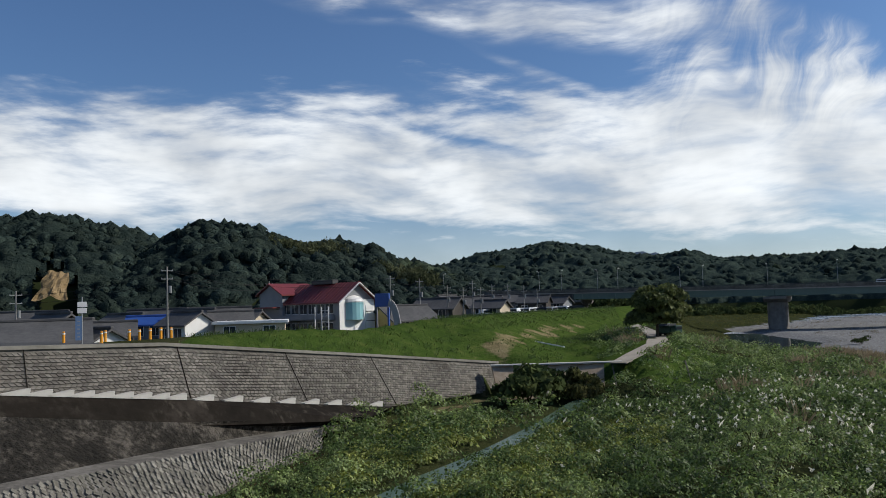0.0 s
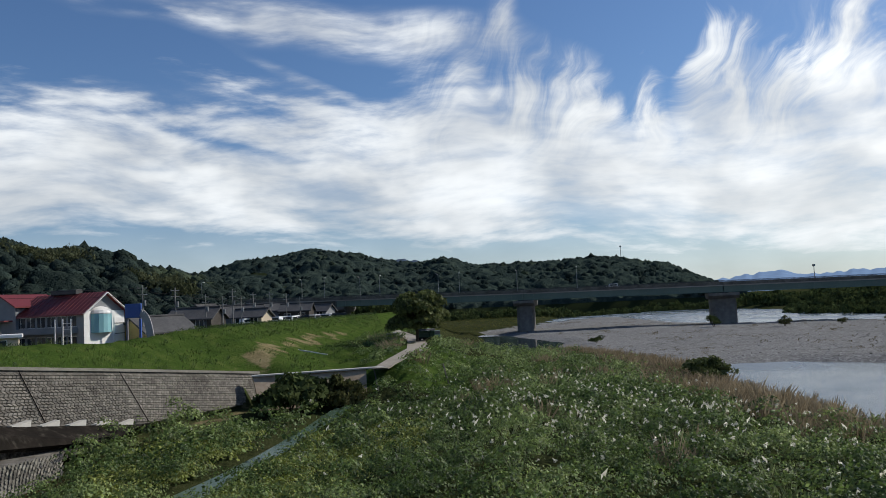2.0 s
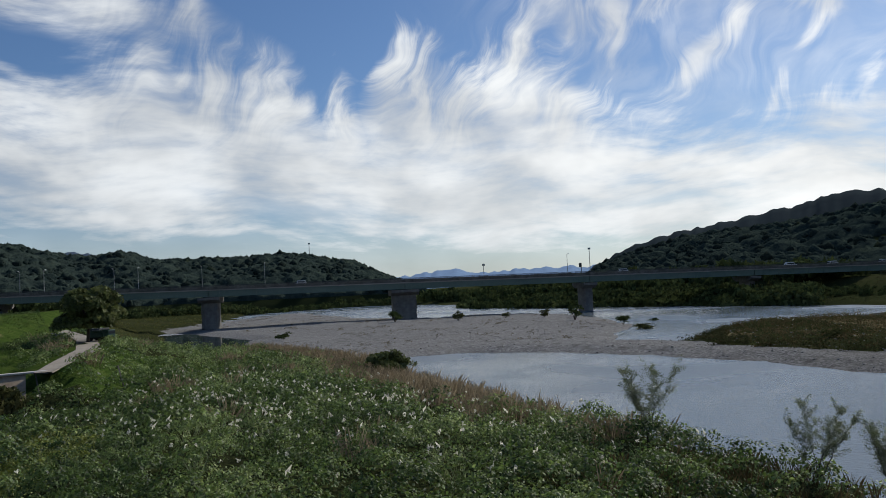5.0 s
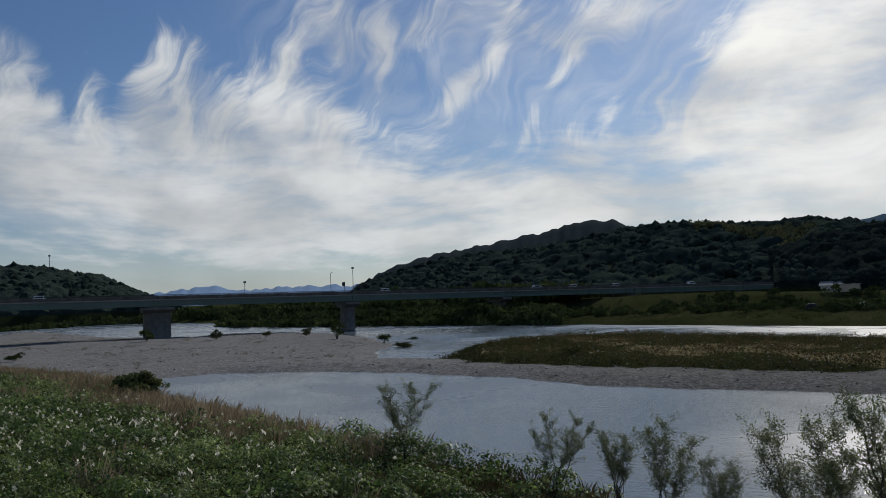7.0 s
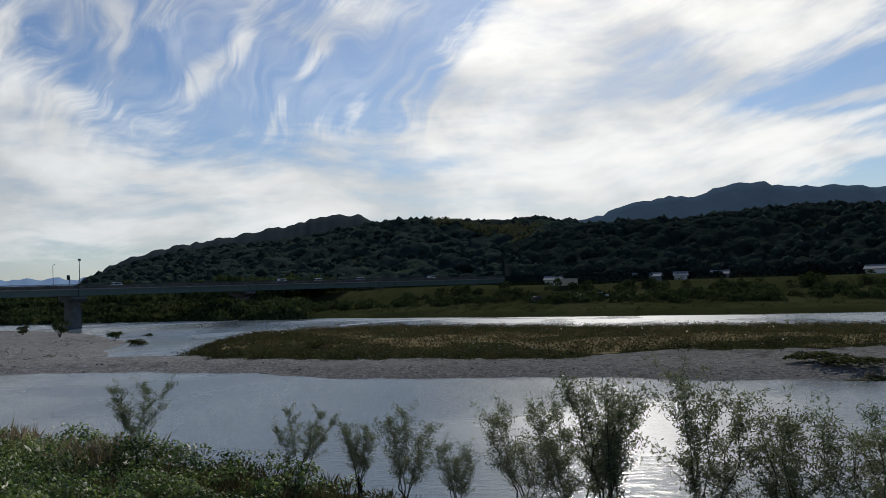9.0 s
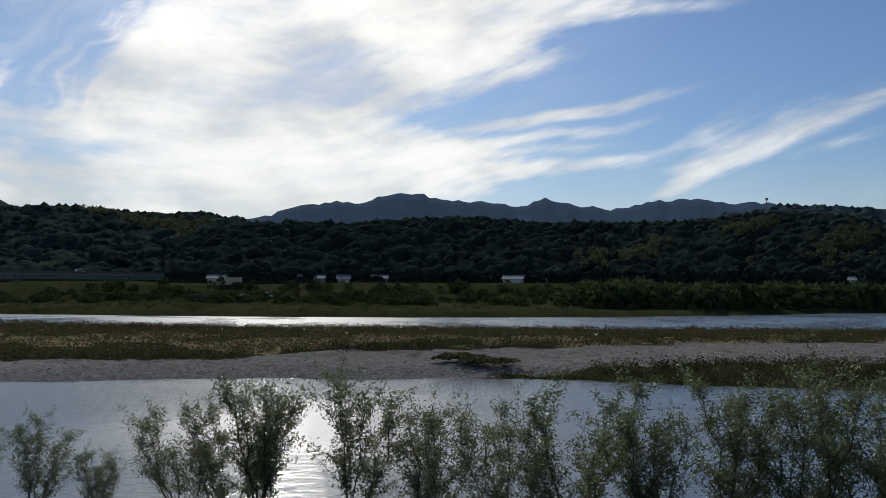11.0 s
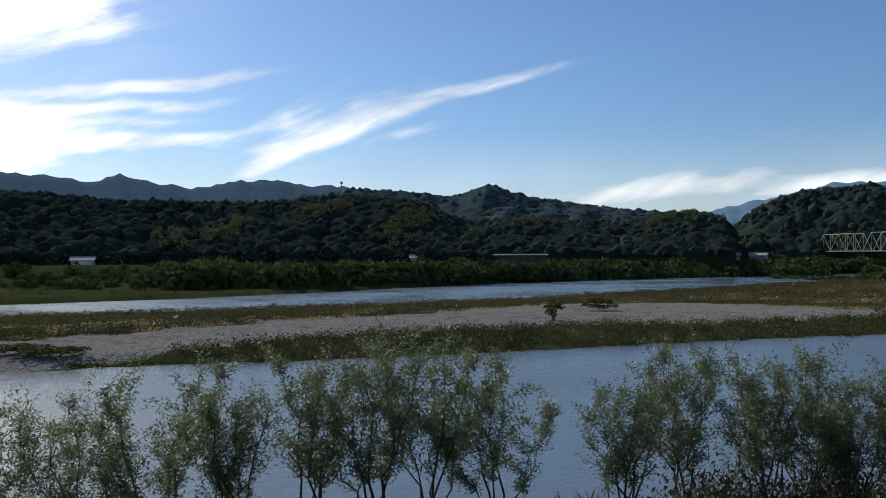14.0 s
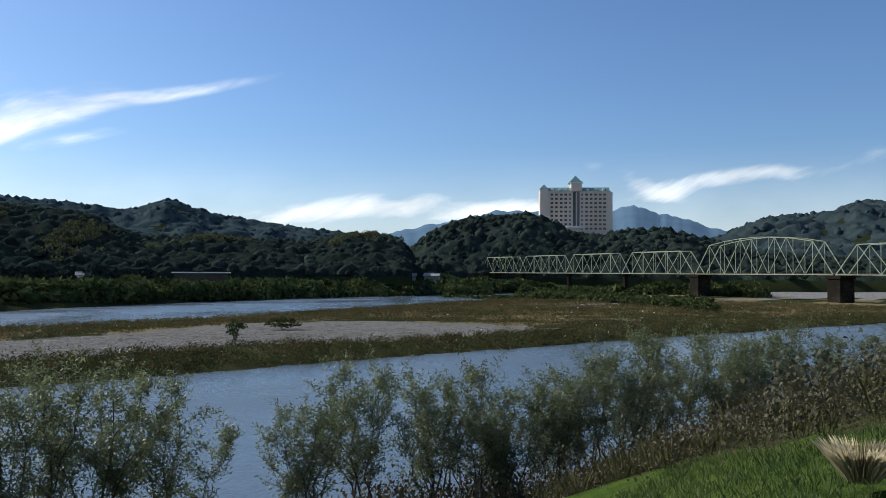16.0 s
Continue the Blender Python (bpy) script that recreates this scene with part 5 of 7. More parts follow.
SHAPES = {s: slant_block(0.21, 0.31, 0.1 * s, 0.05) for s in (1, -1)}
BLOCK_MESHES = {}
for s_, (vs_, fs_) in SHAPES.items():
    me = bpy.data.meshes.new("block")
    me.from_pydata(vs_, [], fs_)
    me.materials.append(M_BLOCK)
    BLOCK_MESHES[s_] = me
rest_v, rest_f = [], []
singles = 0
br = random.Random(3)
lens = [(Vector(WALL_TOP[i + 1]) - Vector(WALL_TOP[i])).length for i in range(4)]
for j in range(4):
    n = int(lens[j] / 0.33)
    for i in range(n):
        k = j + (i + 0.5) / n
        a, b = wall_spot(k, 0), wall_spot(k, 1)
        deep = (b - a).length
        x_way = (wall_spot(min(k + 0.01, 3.999), 0) - wall_spot(k - 0.01, 0)).normalized()
        courses = int((deep - 0.15) / 0.225)
        for c in range(courses):
            v = (0.2 + 0.225 * (c + 0.5)) / deep
            if v > 0.97 or (j > 3):
                continue
            down = (b - a).normalized()
            out = x_way.cross(-down).normalized()
            if out.y > 0:
                out = -out
            p = wall_spot(k, v) + out * (0.015 + br.uniform(-0.012, 0.012)) + x_way * (0.04 if c % 2 else -0.04)
            m = Matrix((( x_way.x, -down.x, out.x, p.x), (x_way.y, -down.y, out.y, p.y), (x_way.z, -down.z, out.z, p.z), (0, 0, 0, 1)))
            s_ = 1 if c % 2 else -1
            if j == 1 and singles < 300:
                o = new("block", BLOCK_MESHES[s_])
                o.parent = wall
                o.matrix_world = m
                singles += 1
            else:
                q0 = len(rest_v)
                rest_v += [m @ Vector(q) for q in SHAPES[s_][0]]
                rest_f += [tuple(q0 + t_ for t_ in f) for f in SHAPES[s_][1]]
me = tri_mesh("blocks", [tuple(v) for v in rest_v], rest_f, M_BLOCK)
o = new("block_field", me)
o.parent = wall
tagged(o, kind="stuff")
# expansion joints between the bays
for k in (0.5, 1.12, 2.05, 2.55, 3.05):
    a, b = wall_spot(k, 0.0), wall_spot(k, 0.985)
    bm = bmesh.new()
    bar(bm, a + Vector((0.06, -0.08, 0.04)), b + Vector((0.06, -0.08, 0.04)), 0.05, 0.05)
    part("joint", bm, M_BLACK_CONCRETE, wall, "dark expansion joint")
# rough stones of the lower wall, laid in slanting courses
rest_v, rest_f = [], []
for j in range(4):
    a0, a1, b0, b1 = (Vector(q) for q in (LEDGE_FRONT[j], LEDGE_FRONT[j + 1], STONE_FOOT[j], STONE_FOOT[j + 1]))
    n = int((a1 - a0).length / 0.36)
    for i in range(n):
        deep = (b0 - a0).length
        rows_ = max(4, int(deep / 0.3))
        for c in range(rows_):
            u, v = (i + 0.5 + 0.5 * (c % 2)) / n, (c + 0.6) / rows_
            p = a0.lerp(a1, u).lerp(b0.lerp(b1, u), v)
            xw, dn_ = (a1 - a0).normalized(), (b0.lerp(b1, u) - a0.lerp(a1, u)).normalized()
            out = xw.cross(-dn_).normalized()
            if out.y > 0:
                out = -out
            p += out * br.uniform(-0.03, 0.05)
            m = Matrix(((xw.x, -dn_.x, out.x, p.x), (xw.y, -dn_.y, out.y, p.y), (xw.z, -dn_.z, out.z, p.z), (0, 0, 0, 1))) @ Matrix.Rotation(0.6 + br.uniform(-0.25, 0.25), 4, "Z") @ Matrix.Rotation(br.uniform(-0.25, 0.25), 4, "X") @ Matrix.Diagonal((br.uniform(0.8, 1.25), br.uniform(1.0, 1.5), br.uniform(0.5, 1.3), 1))
            q0 = len(rest_v)
            rest_v += [m @ Vector(q) for q in SHAPES[1][0]]
            rest_f += [tuple(q0 + t_ for t_ in f) for f in SHAPES[1][1]]
M_PALE_STONE = material("pale_rough_stone", [(0.08, 0.075, 0.06), (0.165, 0.154, 0.125), (0.27, 0.254, 0.21)], 1.2, 0.9, 0.6, 10.0, island=0.35)
o = new("stone_field", tri_mesh("stone_field", [tuple(v) for v in rest_v], rest_f, M_PALE_STONE))
o.parent = stone
tagged(o, kind="stuff")

# ---- plants ----
M_KUDZU = material("broad_weed_leaves", [(0.032, 0.06, 0.014), (0.108, 0.162, 0.041), (0.27, 0.335, 0.115)], 0.7, 0.55, 0.0, island=0.6, spread=0.17, translucent=0.4, gloss=0.35)
M_YELLOW_WEED = material("yellow_green_leaves", [(0.15, 0.19, 0.03), (0.26, 0.28, 0.06)], 0.35, 0.55, 0.0, island=0.4, translucent=0.3)
M_REED = material("dry_reeds", [(0.07, 0.058, 0.026), (0.125, 0.096, 0.048), (0.19, 0.145, 0.08)], 0.2, 0.8, 0.0, island=0.4, translucent=0.2, gloss=0.0)
M_GREEN_REED = material("green_reeds", [(0.044, 0.05, 0.02), (0.074, 0.078, 0.031), (0.112, 0.104, 0.047)], 0.15, 0.85, 0.0, island=0.4, translucent=0.2, gloss=0.0)
M_GRASS = material("grass_blades", [(0.028, 0.056, 0.011), (0.055, 0.092, 0.02), (0.105, 0.13, 0.036)], 0.4, 0.7, 0.0, island=0.35, translucent=0.3)
M_DRY = material("dry_bank_grass", [(0.17, 0.135, 0.08), (0.27, 0.215, 0.135), (0.4, 0.33, 0.22)], 0.4, 0.8, 0.0, island=0.4, translucent=0.3, gloss=0.0)
M_SILVER = material("silver_grass", [(0.13, 0.17, 0.06), (0.23, 0.27, 0.12), (0.36, 0.39, 0.22)], 0.5, 0.5, 0.0, island=0.4, translucent=0.4, gloss=0.6)
M_EDGE = material("bank_growth", [(0.04, 0.048, 0.018), (0.08, 0.082, 0.032), (0.13, 0.115, 0.055)], 0.2, 0.8, 0.0, island=0.4, gloss=0.0)
M_PLUME = material("white_plumes", [(0.62, 0.6, 0.5), (0.8, 0.77, 0.64)], 1.0, 0.8, 0.0, island=0.2, translucent=0.6)
M_WILLOW = material("willow_leaves", [(0.066, 0.088, 0.04), (0.12, 0.145, 0.066), (0.205, 0.225, 0.115)], 0.5, 0.5, 0.0, island=0.55, translucent=0.45, gloss=0.5)
M_BUSH = material("bush_leaves", [(0.032, 0.046, 0.019), (0.06, 0.08, 0.03), (0.105, 0.122, 0.05)], 0.5, 0.6, 0.0, island=0.45, translucent=0.2, gloss=0.0)
M_TREE = material("track_tree_leaves", [(0.055, 0.072, 0.026), (0.1, 0.12, 0.042), (0.165, 0.175, 0.068)], 0.5, 0.6, 0.0, island=0.45, translucent=0.3, gloss=0.1)
M_BARK = material("bark", [(0.04, 0.034, 0.028), (0.08, 0.068, 0.055)], 3.0, 0.95, 0.3, 20.0)
M_STONE = material("river_stone", [(0.16, 0.155, 0.145), (0.28, 0.27, 0.25)], 2.0, 0.9, 0.1, island=0.35)


def leaf_mound(r, count, leaf):
    """A low mound of broad leaves, unit radius."""
    vs, ts = [], []
    for i in range(count):
        a, rad = r.uniform(0, 2 * np.pi), math.sqrt(r.uniform(0, 1))
        z = 0.75 * (1 - rad ** 2) * r.uniform(0.45, 1.0)
        c = np.array([rad * math.cos(a), rad * math.sin(a), z])
        n = np.array([math.cos(a) * rad, math.sin(a) * rad, 0.7]) + r.normal(0, 0.35, 3)
        n /= np.linalg.norm(n)
        u = np.cross(n, r.normal(0, 1, 3))
        u /= np.linalg.norm(u)
        w = np.cross(n, u)
        s = leaf * r.uniform(0.7, 1.3)
        b = len(vs)
        vs += [c - u * s, c + w * s * 0.7 - n * s * 0.15, c + u * s, c - w * s * 0.7 - n * s * 0.15]
        ts += [(b, b + 1, b + 2), (b, b + 2, b + 3)]
    return np.array(vs), np.array(ts)


def blades(r, count, spread, high, wide, droop=0.35):
    """A tuft of narrow blades."""
    vs, ts = [], []
    for i in range(count):
        a, b = r.uniform(0, 2 * np.pi), r.uniform(0, 2 * np.pi)
        p = np.array([math.cos(a), math.sin(a), 0]) * spread * math.sqrt(r.uniform(0, 1))
        h = high * r.uniform(0.55, 1.1)
        side = np.array([math.cos(b), math.sin(b), 0]) * wide
        out = np.array([math.cos(a), math.sin(a), 0]) * h * r.uniform(0.05, droop)
        k = len(vs)
        vs += [p - side, p + side, p + out * 0.4 + np.array([0, 0, h * 0.6]) - side * 0.7, p + out + np.array([0, 0, h])]
        ts += [(k, k + 1, k + 2), (k + 1, k + 3, k + 2)]
    return np.array(vs), np.array(ts)


def plume(r):
    """A small fluffy flower head, a little taller than wide."""
    vs, ts = [], []
    for i in range(7):
        c = r.normal(0, 0.3, 3) * np.array([1, 1, 1.3])
        u, w = r.normal(0, 0.5, 3), r.normal(0, 0.5, 3)
        k = len(vs)
        vs += [c - u, c + w, c + u - w * 0.3]
        ts.append((k, k + 1, k + 2))
    return np.array(vs), np.array(ts)


def strewn(r, count, x0, x1, y0, y1, keep):
    """Random places in a rectangle where keep(x, y, z) says so, standing on the ground."""
    x, y = r.uniform(x0, x1, count), r.uniform(y0, y1, count)
    z = levels(x, y)[0]
    k = keep(x, y, z)
    return np.stack([x, y, z], -1)[k]


def patch(name, shapes, spots, size, mat, label, category, r, lean=0.12, tall=(0.8, 1.25)):
    sizes = size * r.uniform(0.65, 1.35, len(spots))
    ob = new(name, scattered(name, shapes, spots, sizes, mat, r, lean, False, tall))
    return tagged(ob, label, category, kind="stuff")


R = np.random.default_rng(21)
MOUNDS = [leaf_mound(R, 28, 0.135) for _ in range(8)]
MOUNDS_NEAR = [leaf_mound(R, 64, 0.088) for _ in range(8)]

FAR_REEDS = [leafy(R, 18, 0.13, 1.0, 0.25) for _ in range(8)]
REEDS = [blades(R, 13, 0.5, 1.2, 0.022, 0.6) for _ in range(6)]
DRY_TUFTS = [leafy(R, 36, 0.09, 1.25, 0.25) for _ in range(6)]
TUFTS = [blades(R, 6, 0.35, 0.32, 0.014, 0.8) for _ in range(5)]
SCRUB = [leafy(R, 150, 0.042, 1.2, 0.2) for _ in range(5)]
M_SCRUB = material("brown_scrub", [(0.035, 0.037, 0.018), (0.066, 0.062, 0.03), (0.115, 0.09, 0.052)], 0.6, 0.7, 0.0, island=0.45, translucent=0.25)
PLUMES = [plume(R) for _ in range(5)]


def near_field(x, y, z):
    bank = inside(x, y, NEAR_BANK)
    dw = along(x, y, STREAM, [1] * len(STREAM))[0]
    dp = along(x, y, PATH_LINE, [1] * len(PATH_LINE))[0]
    dn, sn, _ = along(x, y, LEVEE_NORTH, LEVEE_NORTH_Z)
    dr, sr, _ = along(x, y, [p[:2] for p in REVETMENT], [p[2] for p in REVETMENT])
    ds = along(x, y, LEVEE_SOUTH, LEVEE_SOUTH_Z)[0]
    ledge_d = along(x, y, [p[:2] for p in LEDGE_FRONT], [0] * 5)
    ok = (bank > 0.6) & (dw > 1.75 + 0.45 * rough(x, y, 3.1, 2)) & (dp > 2.0) & (z < 6.0) & (ds > 13)
    ok &= ~((sr < 0) & (x < 18)) & ~(dr < 0.5)
    ok &= ~((y > 80) & (sn > 0) & (dn < 15) & (z > 4.6)) & ~((y >= 84) & (sn < 0)) & ~((y > 70) & (dn < 13))
    ok &= inside(x, y, [(-40, 20), (-9, 26), (-10.8, 42), (-9.9, 47), (-9.0, 54), (-8.4, 59.5), (-7.6, 64.5), (-9, 70), (-40, 62)]) < 0
    return ok, bank


def dryness(x, y, bank):
    return step(9.0 + 3.5 * rough(x, y, 9, 4) - bank, 0, 4) * step(y, 32, 46) + step(rough(x, y, 19, 7), 0.45, 0.8) * step(y, 20, 30) * step(x, 18, 26) * 0.8


def keep_kudzu(x, y, z):
    ok, bank = near_field(x, y, z)
    d = np.hypot(x, y)
    return ok & (R.uniform(0, 1, x.shape) > dryness(x, y, bank)) & (R.uniform(0, 1, x.shape) < np.clip(70 / (d + 5), 0.35, 1)) & (y + 0.8 * x > 22)


def keep_yellow(x, y, z):
    ok, bank = near_field(x, y, z)
    return ok & (along(x, y, STREAM, [1] * len(STREAM))[0] < 9 + 3 * rough(x, y, 7, 3)) & (x > -6) & (y < 62)


def keep_dry(x, y, z):
    ok, bank = near_field(x, y, z)
    return ok & (R.uniform(0, 1, x.shape) < dryness(x, y, bank))


spots = strewn(R, 22000, -14, 62, 16, 165, keep_kudzu)
spots = spots[rough(spots[:, 0], spots[:, 1], 4.3, 8) + 0.5 * rough(spots[:, 0], spots[:, 1], 1.9, 2) < 0.62]
spots[:, 2] += 0.3 + 0.55 * rough(spots[:, 0], spots[:, 1], 9, 2) + 0.75 * rough(spots[:, 0], spots[:, 1], 3.6, 5) + 0.25 * rough(spots[:, 0], spots[:, 1], 1.5, 7)
dr_, sr_, _ = along(spots[:, 0], spots[:, 1], [p[:2] for p in REVETMENT], [0] * len(REVETMENT))
spots[:, 2] += 1.5 * step(dr_, 9, 2) * (sr_ > 0) * step(spots[:, 0], 6, 1)
near = np.hypot(spots[:, 0], spots[:, 1]) < 52
patch("weeds", MOUNDS_NEAR, spots[near], 0.8, M_KUDZU, "dense waist-high green creeper and weeds on the river bank", "weeds", R)
patch("weeds", MOUNDS, spots[~near], 0.8, M_KUDZU, "dense waist-high green creeper and weeds on the river bank", "weeds", R)
extra = strewn(R, 3600, -6, 26, 24, 60, keep_yellow)
extra[:, 2] += 0.35
patch("yellow_weeds", MOUNDS, extra, 0.6, M_YELLOW_WEED, "yellow-green weeds beside the stream", "weeds", R)
spots = strewn(R, 16000, 14, 66, 20, 125, keep_dry)
patch("dry_grass", REEDS, spots, 0.85, M_DRY, "brown dry grass along the water's edge", "grass", R)


def keep_plume(x, y, z):
    ok, bank = near_field(x, y, z)
    heart = 0.95 * np.exp(-(((x - 25) / 11) ** 2 + ((y - 50) / 20) ** 2)) * np.clip(0.5 + 0.9 * rough(x, y, 8, 9) + 0.5 * rough(x, y, 2.4, 3), 0, 1.3)
    return ok & (R.uniform(0, 1, x.shape) < heart)


spots = strewn(R, 15000, -2, 56, 22, 120, keep_plume)
patch("silver_grass", REEDS, spots[::5], 0.6, M_SILVER, "shining pale green reed leaves among the weeds", "grass", R)
spots[:, 2] += R.uniform(0.9, 1.5, len(spots))
patch("flower_heads", PLUMES, spots[R.uniform(0, 1, len(spots)) < 0.6], 0.1, M_PLUME, "small white fluffy flower heads above the weeds", "flowers", R)


spots = strewn(R, 1600, -14, -4, 40, 58, lambda x, y, z: (inside(x, y, [(-12.6, 42), (-10.4, 42), (-8.4, 52), (-8.2, 57), (-9.2, 57), (-11.2, 50)]) > 0))
patch("dry_brush", SCRUB, spots, 0.55, M_REED, "heap of dead brown brush at the foot of the wall", "brush", R)


# weeds and dry grass on the gravel island
def island(x, y):
    return inside(x, y, GRAVEL_BAR)


def keep_island(x, y, z):
    """The long overgrown back of the bar, and dark growth along its near edge."""
    return (z > -0.1) & (island(x, y) > -0.3) & (overgrown(x, y) > 0)


spots = strewn(R, 45000, 20, 172, -260, 92, keep_island)
far_half = R.uniform(0, 1, len(spots)) < 0.42
patch("reed_bed", FAR_REEDS, spots[far_half], 1.2, M_REED, "brown reeds and dry grass on the gravel island", "reeds", R)
patch("green_reed_bed", FAR_REEDS, spots[~far_half], 1.0, M_GREEN_REED, "low green growth on the gravel island", "reeds", R)
flo = spots[(rough(spots[:, 0], spots[:, 1], 23, 5) > 0.3) & (R.uniform(0, 1, len(spots)) < 0.025)] + np.array([0, 0, 0.85])
patch("island_flowers", PLUMES, flo, 0.12, M_PLUME, "white flower heads on the gravel island", "flowers", R)


near_edge = spots[(inside(spots[:, 0], spots[:, 1], EDGE_GROWTH) > -1.5) | ((inside(spots[:, 0], spots[:, 1], ISLAND_GROWTH) < 5) & (spots[:, 1] > -60) & (spots[:, 0] < 115))]
patch("edge_growth", DRY_TUFTS, near_edge, 1.25, M_EDGE, "dark green and brown growth along the island's shore", "weeds", R)


def keep_upper(x, y, z):
    return (z > 0.3) & (island(x, y) > 3) & (y > 88) & (rough(x, y, 30, 6) + 0.5 * rough(x, y, 9, 2) > 0.3)


spots = strewn(R, 9000, 60, 190, 88, 330, keep_upper)
patch("bar_grass", FAR_REEDS, spots, 0.6, M_REED, "brown grass patches on the gravel near the bridge", "grass", R)


def keep_north(x, y, z):
    b = inside(x, y, NEAR_BANK)
    return (b > 1) & (y > 150) & (x > 44 + 0.1 * (y - 150)) & (z < 6)


spots = strewn(R, 9000, 40, 240, 140, 430, keep_north)
patch("meadow_grass", FAR_REEDS, spots, 0.9, material("meadow_grass", [(0.09, 0.1, 0.03), (0.15, 0.15, 0.05), (0.22, 0.2, 0.085)], 0.15, 0.85, 0.0, island=0.4, translucent=0.2, gloss=0.0), "yellowish meadow grass beyond the bridge", "grass", R)


def keep_far(x, y, z):
    b = inside(x, y, FAR_BANK)
    return (b > 0.5) & (b < 75) & (z > 0)


spots = strewn(R, 16000, 180, 330, -330, 330, keep_far)
patch("far_bank_grass", FAR_REEDS, spots, 1.1, M_EDGE, "rough grass on the far bank", "grass", R)


# mown grass on the near levee and tussocks on the far one
def keep_levee(x, y, z):
    ds, ss, _ = along(x, y, LEVEE_SOUTH, LEVEE_SOUTH_Z)
    return (ds > 2.9) & (ds < 7.4 + 0.5 * rough(x, y, 5, 2)) & (x > -3) & (z > 2.0) & (x + y > -9.9 + 0.5 * rough(x, y, 1.7, 3))


spots = strewn(R, 24000, 0, 8, -42, -3, keep_levee)
patch("levee_grass", TUFTS, spots, 0.3, M_GRASS, "short bright green grass on the levee slope", "grass", R)


def keep_levee_n(x, y, z):
    dn, sn, _ = along(x, y, LEVEE_NORTH, LEVEE_NORTH_Z)
    dr, sr, _ = along(x, y, [p[:2] for p in REVETMENT], [p[2] for p in REVETMENT])
    return (dn < 16) & ((np.abs(dn - 7.5) > 2.4) | (y > 150) | (R.uniform(0, 1, x.shape) < 0.25)) & (z > 3.5) & ((sn > 0) | (dn < 2)) & (x > -19) & ~(((sr > 0) & (y < 84)) | (dr < 0.9)) & (along(x, y, PATH_LINE, [1] * len(PATH_LINE))[0] > 2.4)


spots = strewn(R, 26000, -22, 48, 54, 200, keep_levee_n)
patch("levee_tussocks", TUFTS, spots, 1.0, M_GRASS, "green grass on the tall levee", "grass", R)


# ---- willows along the near shore ----
def willow_meshes(r, high=5.0, stems=7, leaves=4600, wide=2.0):
    wood = bmesh.new()
    lv, lt = [], []
    tips = []
    for i in range(stems):
        a = 2 * math.pi * i / stems + r.uniform(-0.5, 0.5)
        lean = r.uniform(0.3, 0.95) * wide / high
        p = Vector((math.cos(a) * 0.12, math.sin(a) * 0.12, 0))
        rad = r.uniform(0.035, 0.06)
        top = high * r.uniform(0.72, 1.0)
        n = 7
        for k in range(n):
            q = Vector((math.cos(a) * lean * top * ((k + 1) / n) ** 1.2, math.sin(a) * lean * top * ((k + 1) / n) ** 1.2, top * (k + 1) / n)) + Vector(r.normal(0, 0.09, 3))
            tube(wood, p, q, rad, rad * 0.8, 5)
            if k >= 3:
                tips.append((p, q))
            if k >= 2:
                for _ in range(3 if k > 2 else 2):
                    b = r.uniform(0, 2 * math.pi)
                    w = Vector((math.cos(b), math.sin(b), r.uniform(0.45, 1.5))) * r.uniform(0.4, 1.05) * (1.15 - 0.4 * k / n)
                    tube(wood, q, q + w, rad * 0.4, rad * 0.12, 4)
                    tips.append((q, q + w))
            rad *= 0.8
            p = q
        tips.append((p, p + Vector((0, 0, 0.4))))
    for _ in range(leaves):
        a, b = tips[int(r.integers(len(tips)))]
        c = np.array(a.lerp(b, r.uniform(0.15, 1.12))) + r.normal(0, 0.1, 3)
        u = r.normal(0, 1, 3) + np.array([0, 0, -0.1])
        u /= np.linalg.norm(u)
        w = np.cross(u, r.normal(0, 1, 3))
        w /= np.linalg.norm(w)
        s = r.uniform(0.042, 0.085)
        k = len(lv)
        lv += [c - u * s, c + w * s * 0.55, c + u * s]
        lt.append((k, k + 1, k + 2))
    return wood, np.array(lv), np.array(lt)


WILLOWS = []
for k in range(5):
    wood, lv, lt = willow_meshes(np.random.default_rng(40 + k), stems=5 + k % 4, leaves=8400 + 500 * k, wide=1.9 + 0.25 * k)
    me = bpy.data.meshes.new("stems")
    wood.to_mesh(me)
    wood.free()
    me.materials.append(M_BARK)
    WILLOWS.append((me, tri_mesh("crown", lv, lt, M_WILLOW)))
# bearing and height of the top for each
WILLOW_TOPS = [(51.2, 4.9), (61.5, 4.2), (65.5, 4.0), (68.5, 4.5), (72.2, 3.6), (77, 5.0), (80, 5.2), (82.4, 6.3), (88.5, 6.3), (94, 5.5), (99.3, 5.4), (104, 6.2), (108.6, 6.0),
               (114, 6.6), (118.3, 6.6), (122.3, 6.9), (126.8, 6.1), (135.6, 5.9), (139.4, 6.7), (144.4, 6.3), (147, 5.6), (150, 5.9), (152.6, 5.9), (155.3, 6.5), (157.6, 6.9), (160.6, 7.1), (163, 6.4), (165.2, 6.9), (167.4, 7.1), (169.8, 6.4), (172, 6.2), (174.5, 6.4),
               (149, 4.6), (154, 5.0), (159, 5.4), (163.9, 5.6), (168.6, 5.8)]
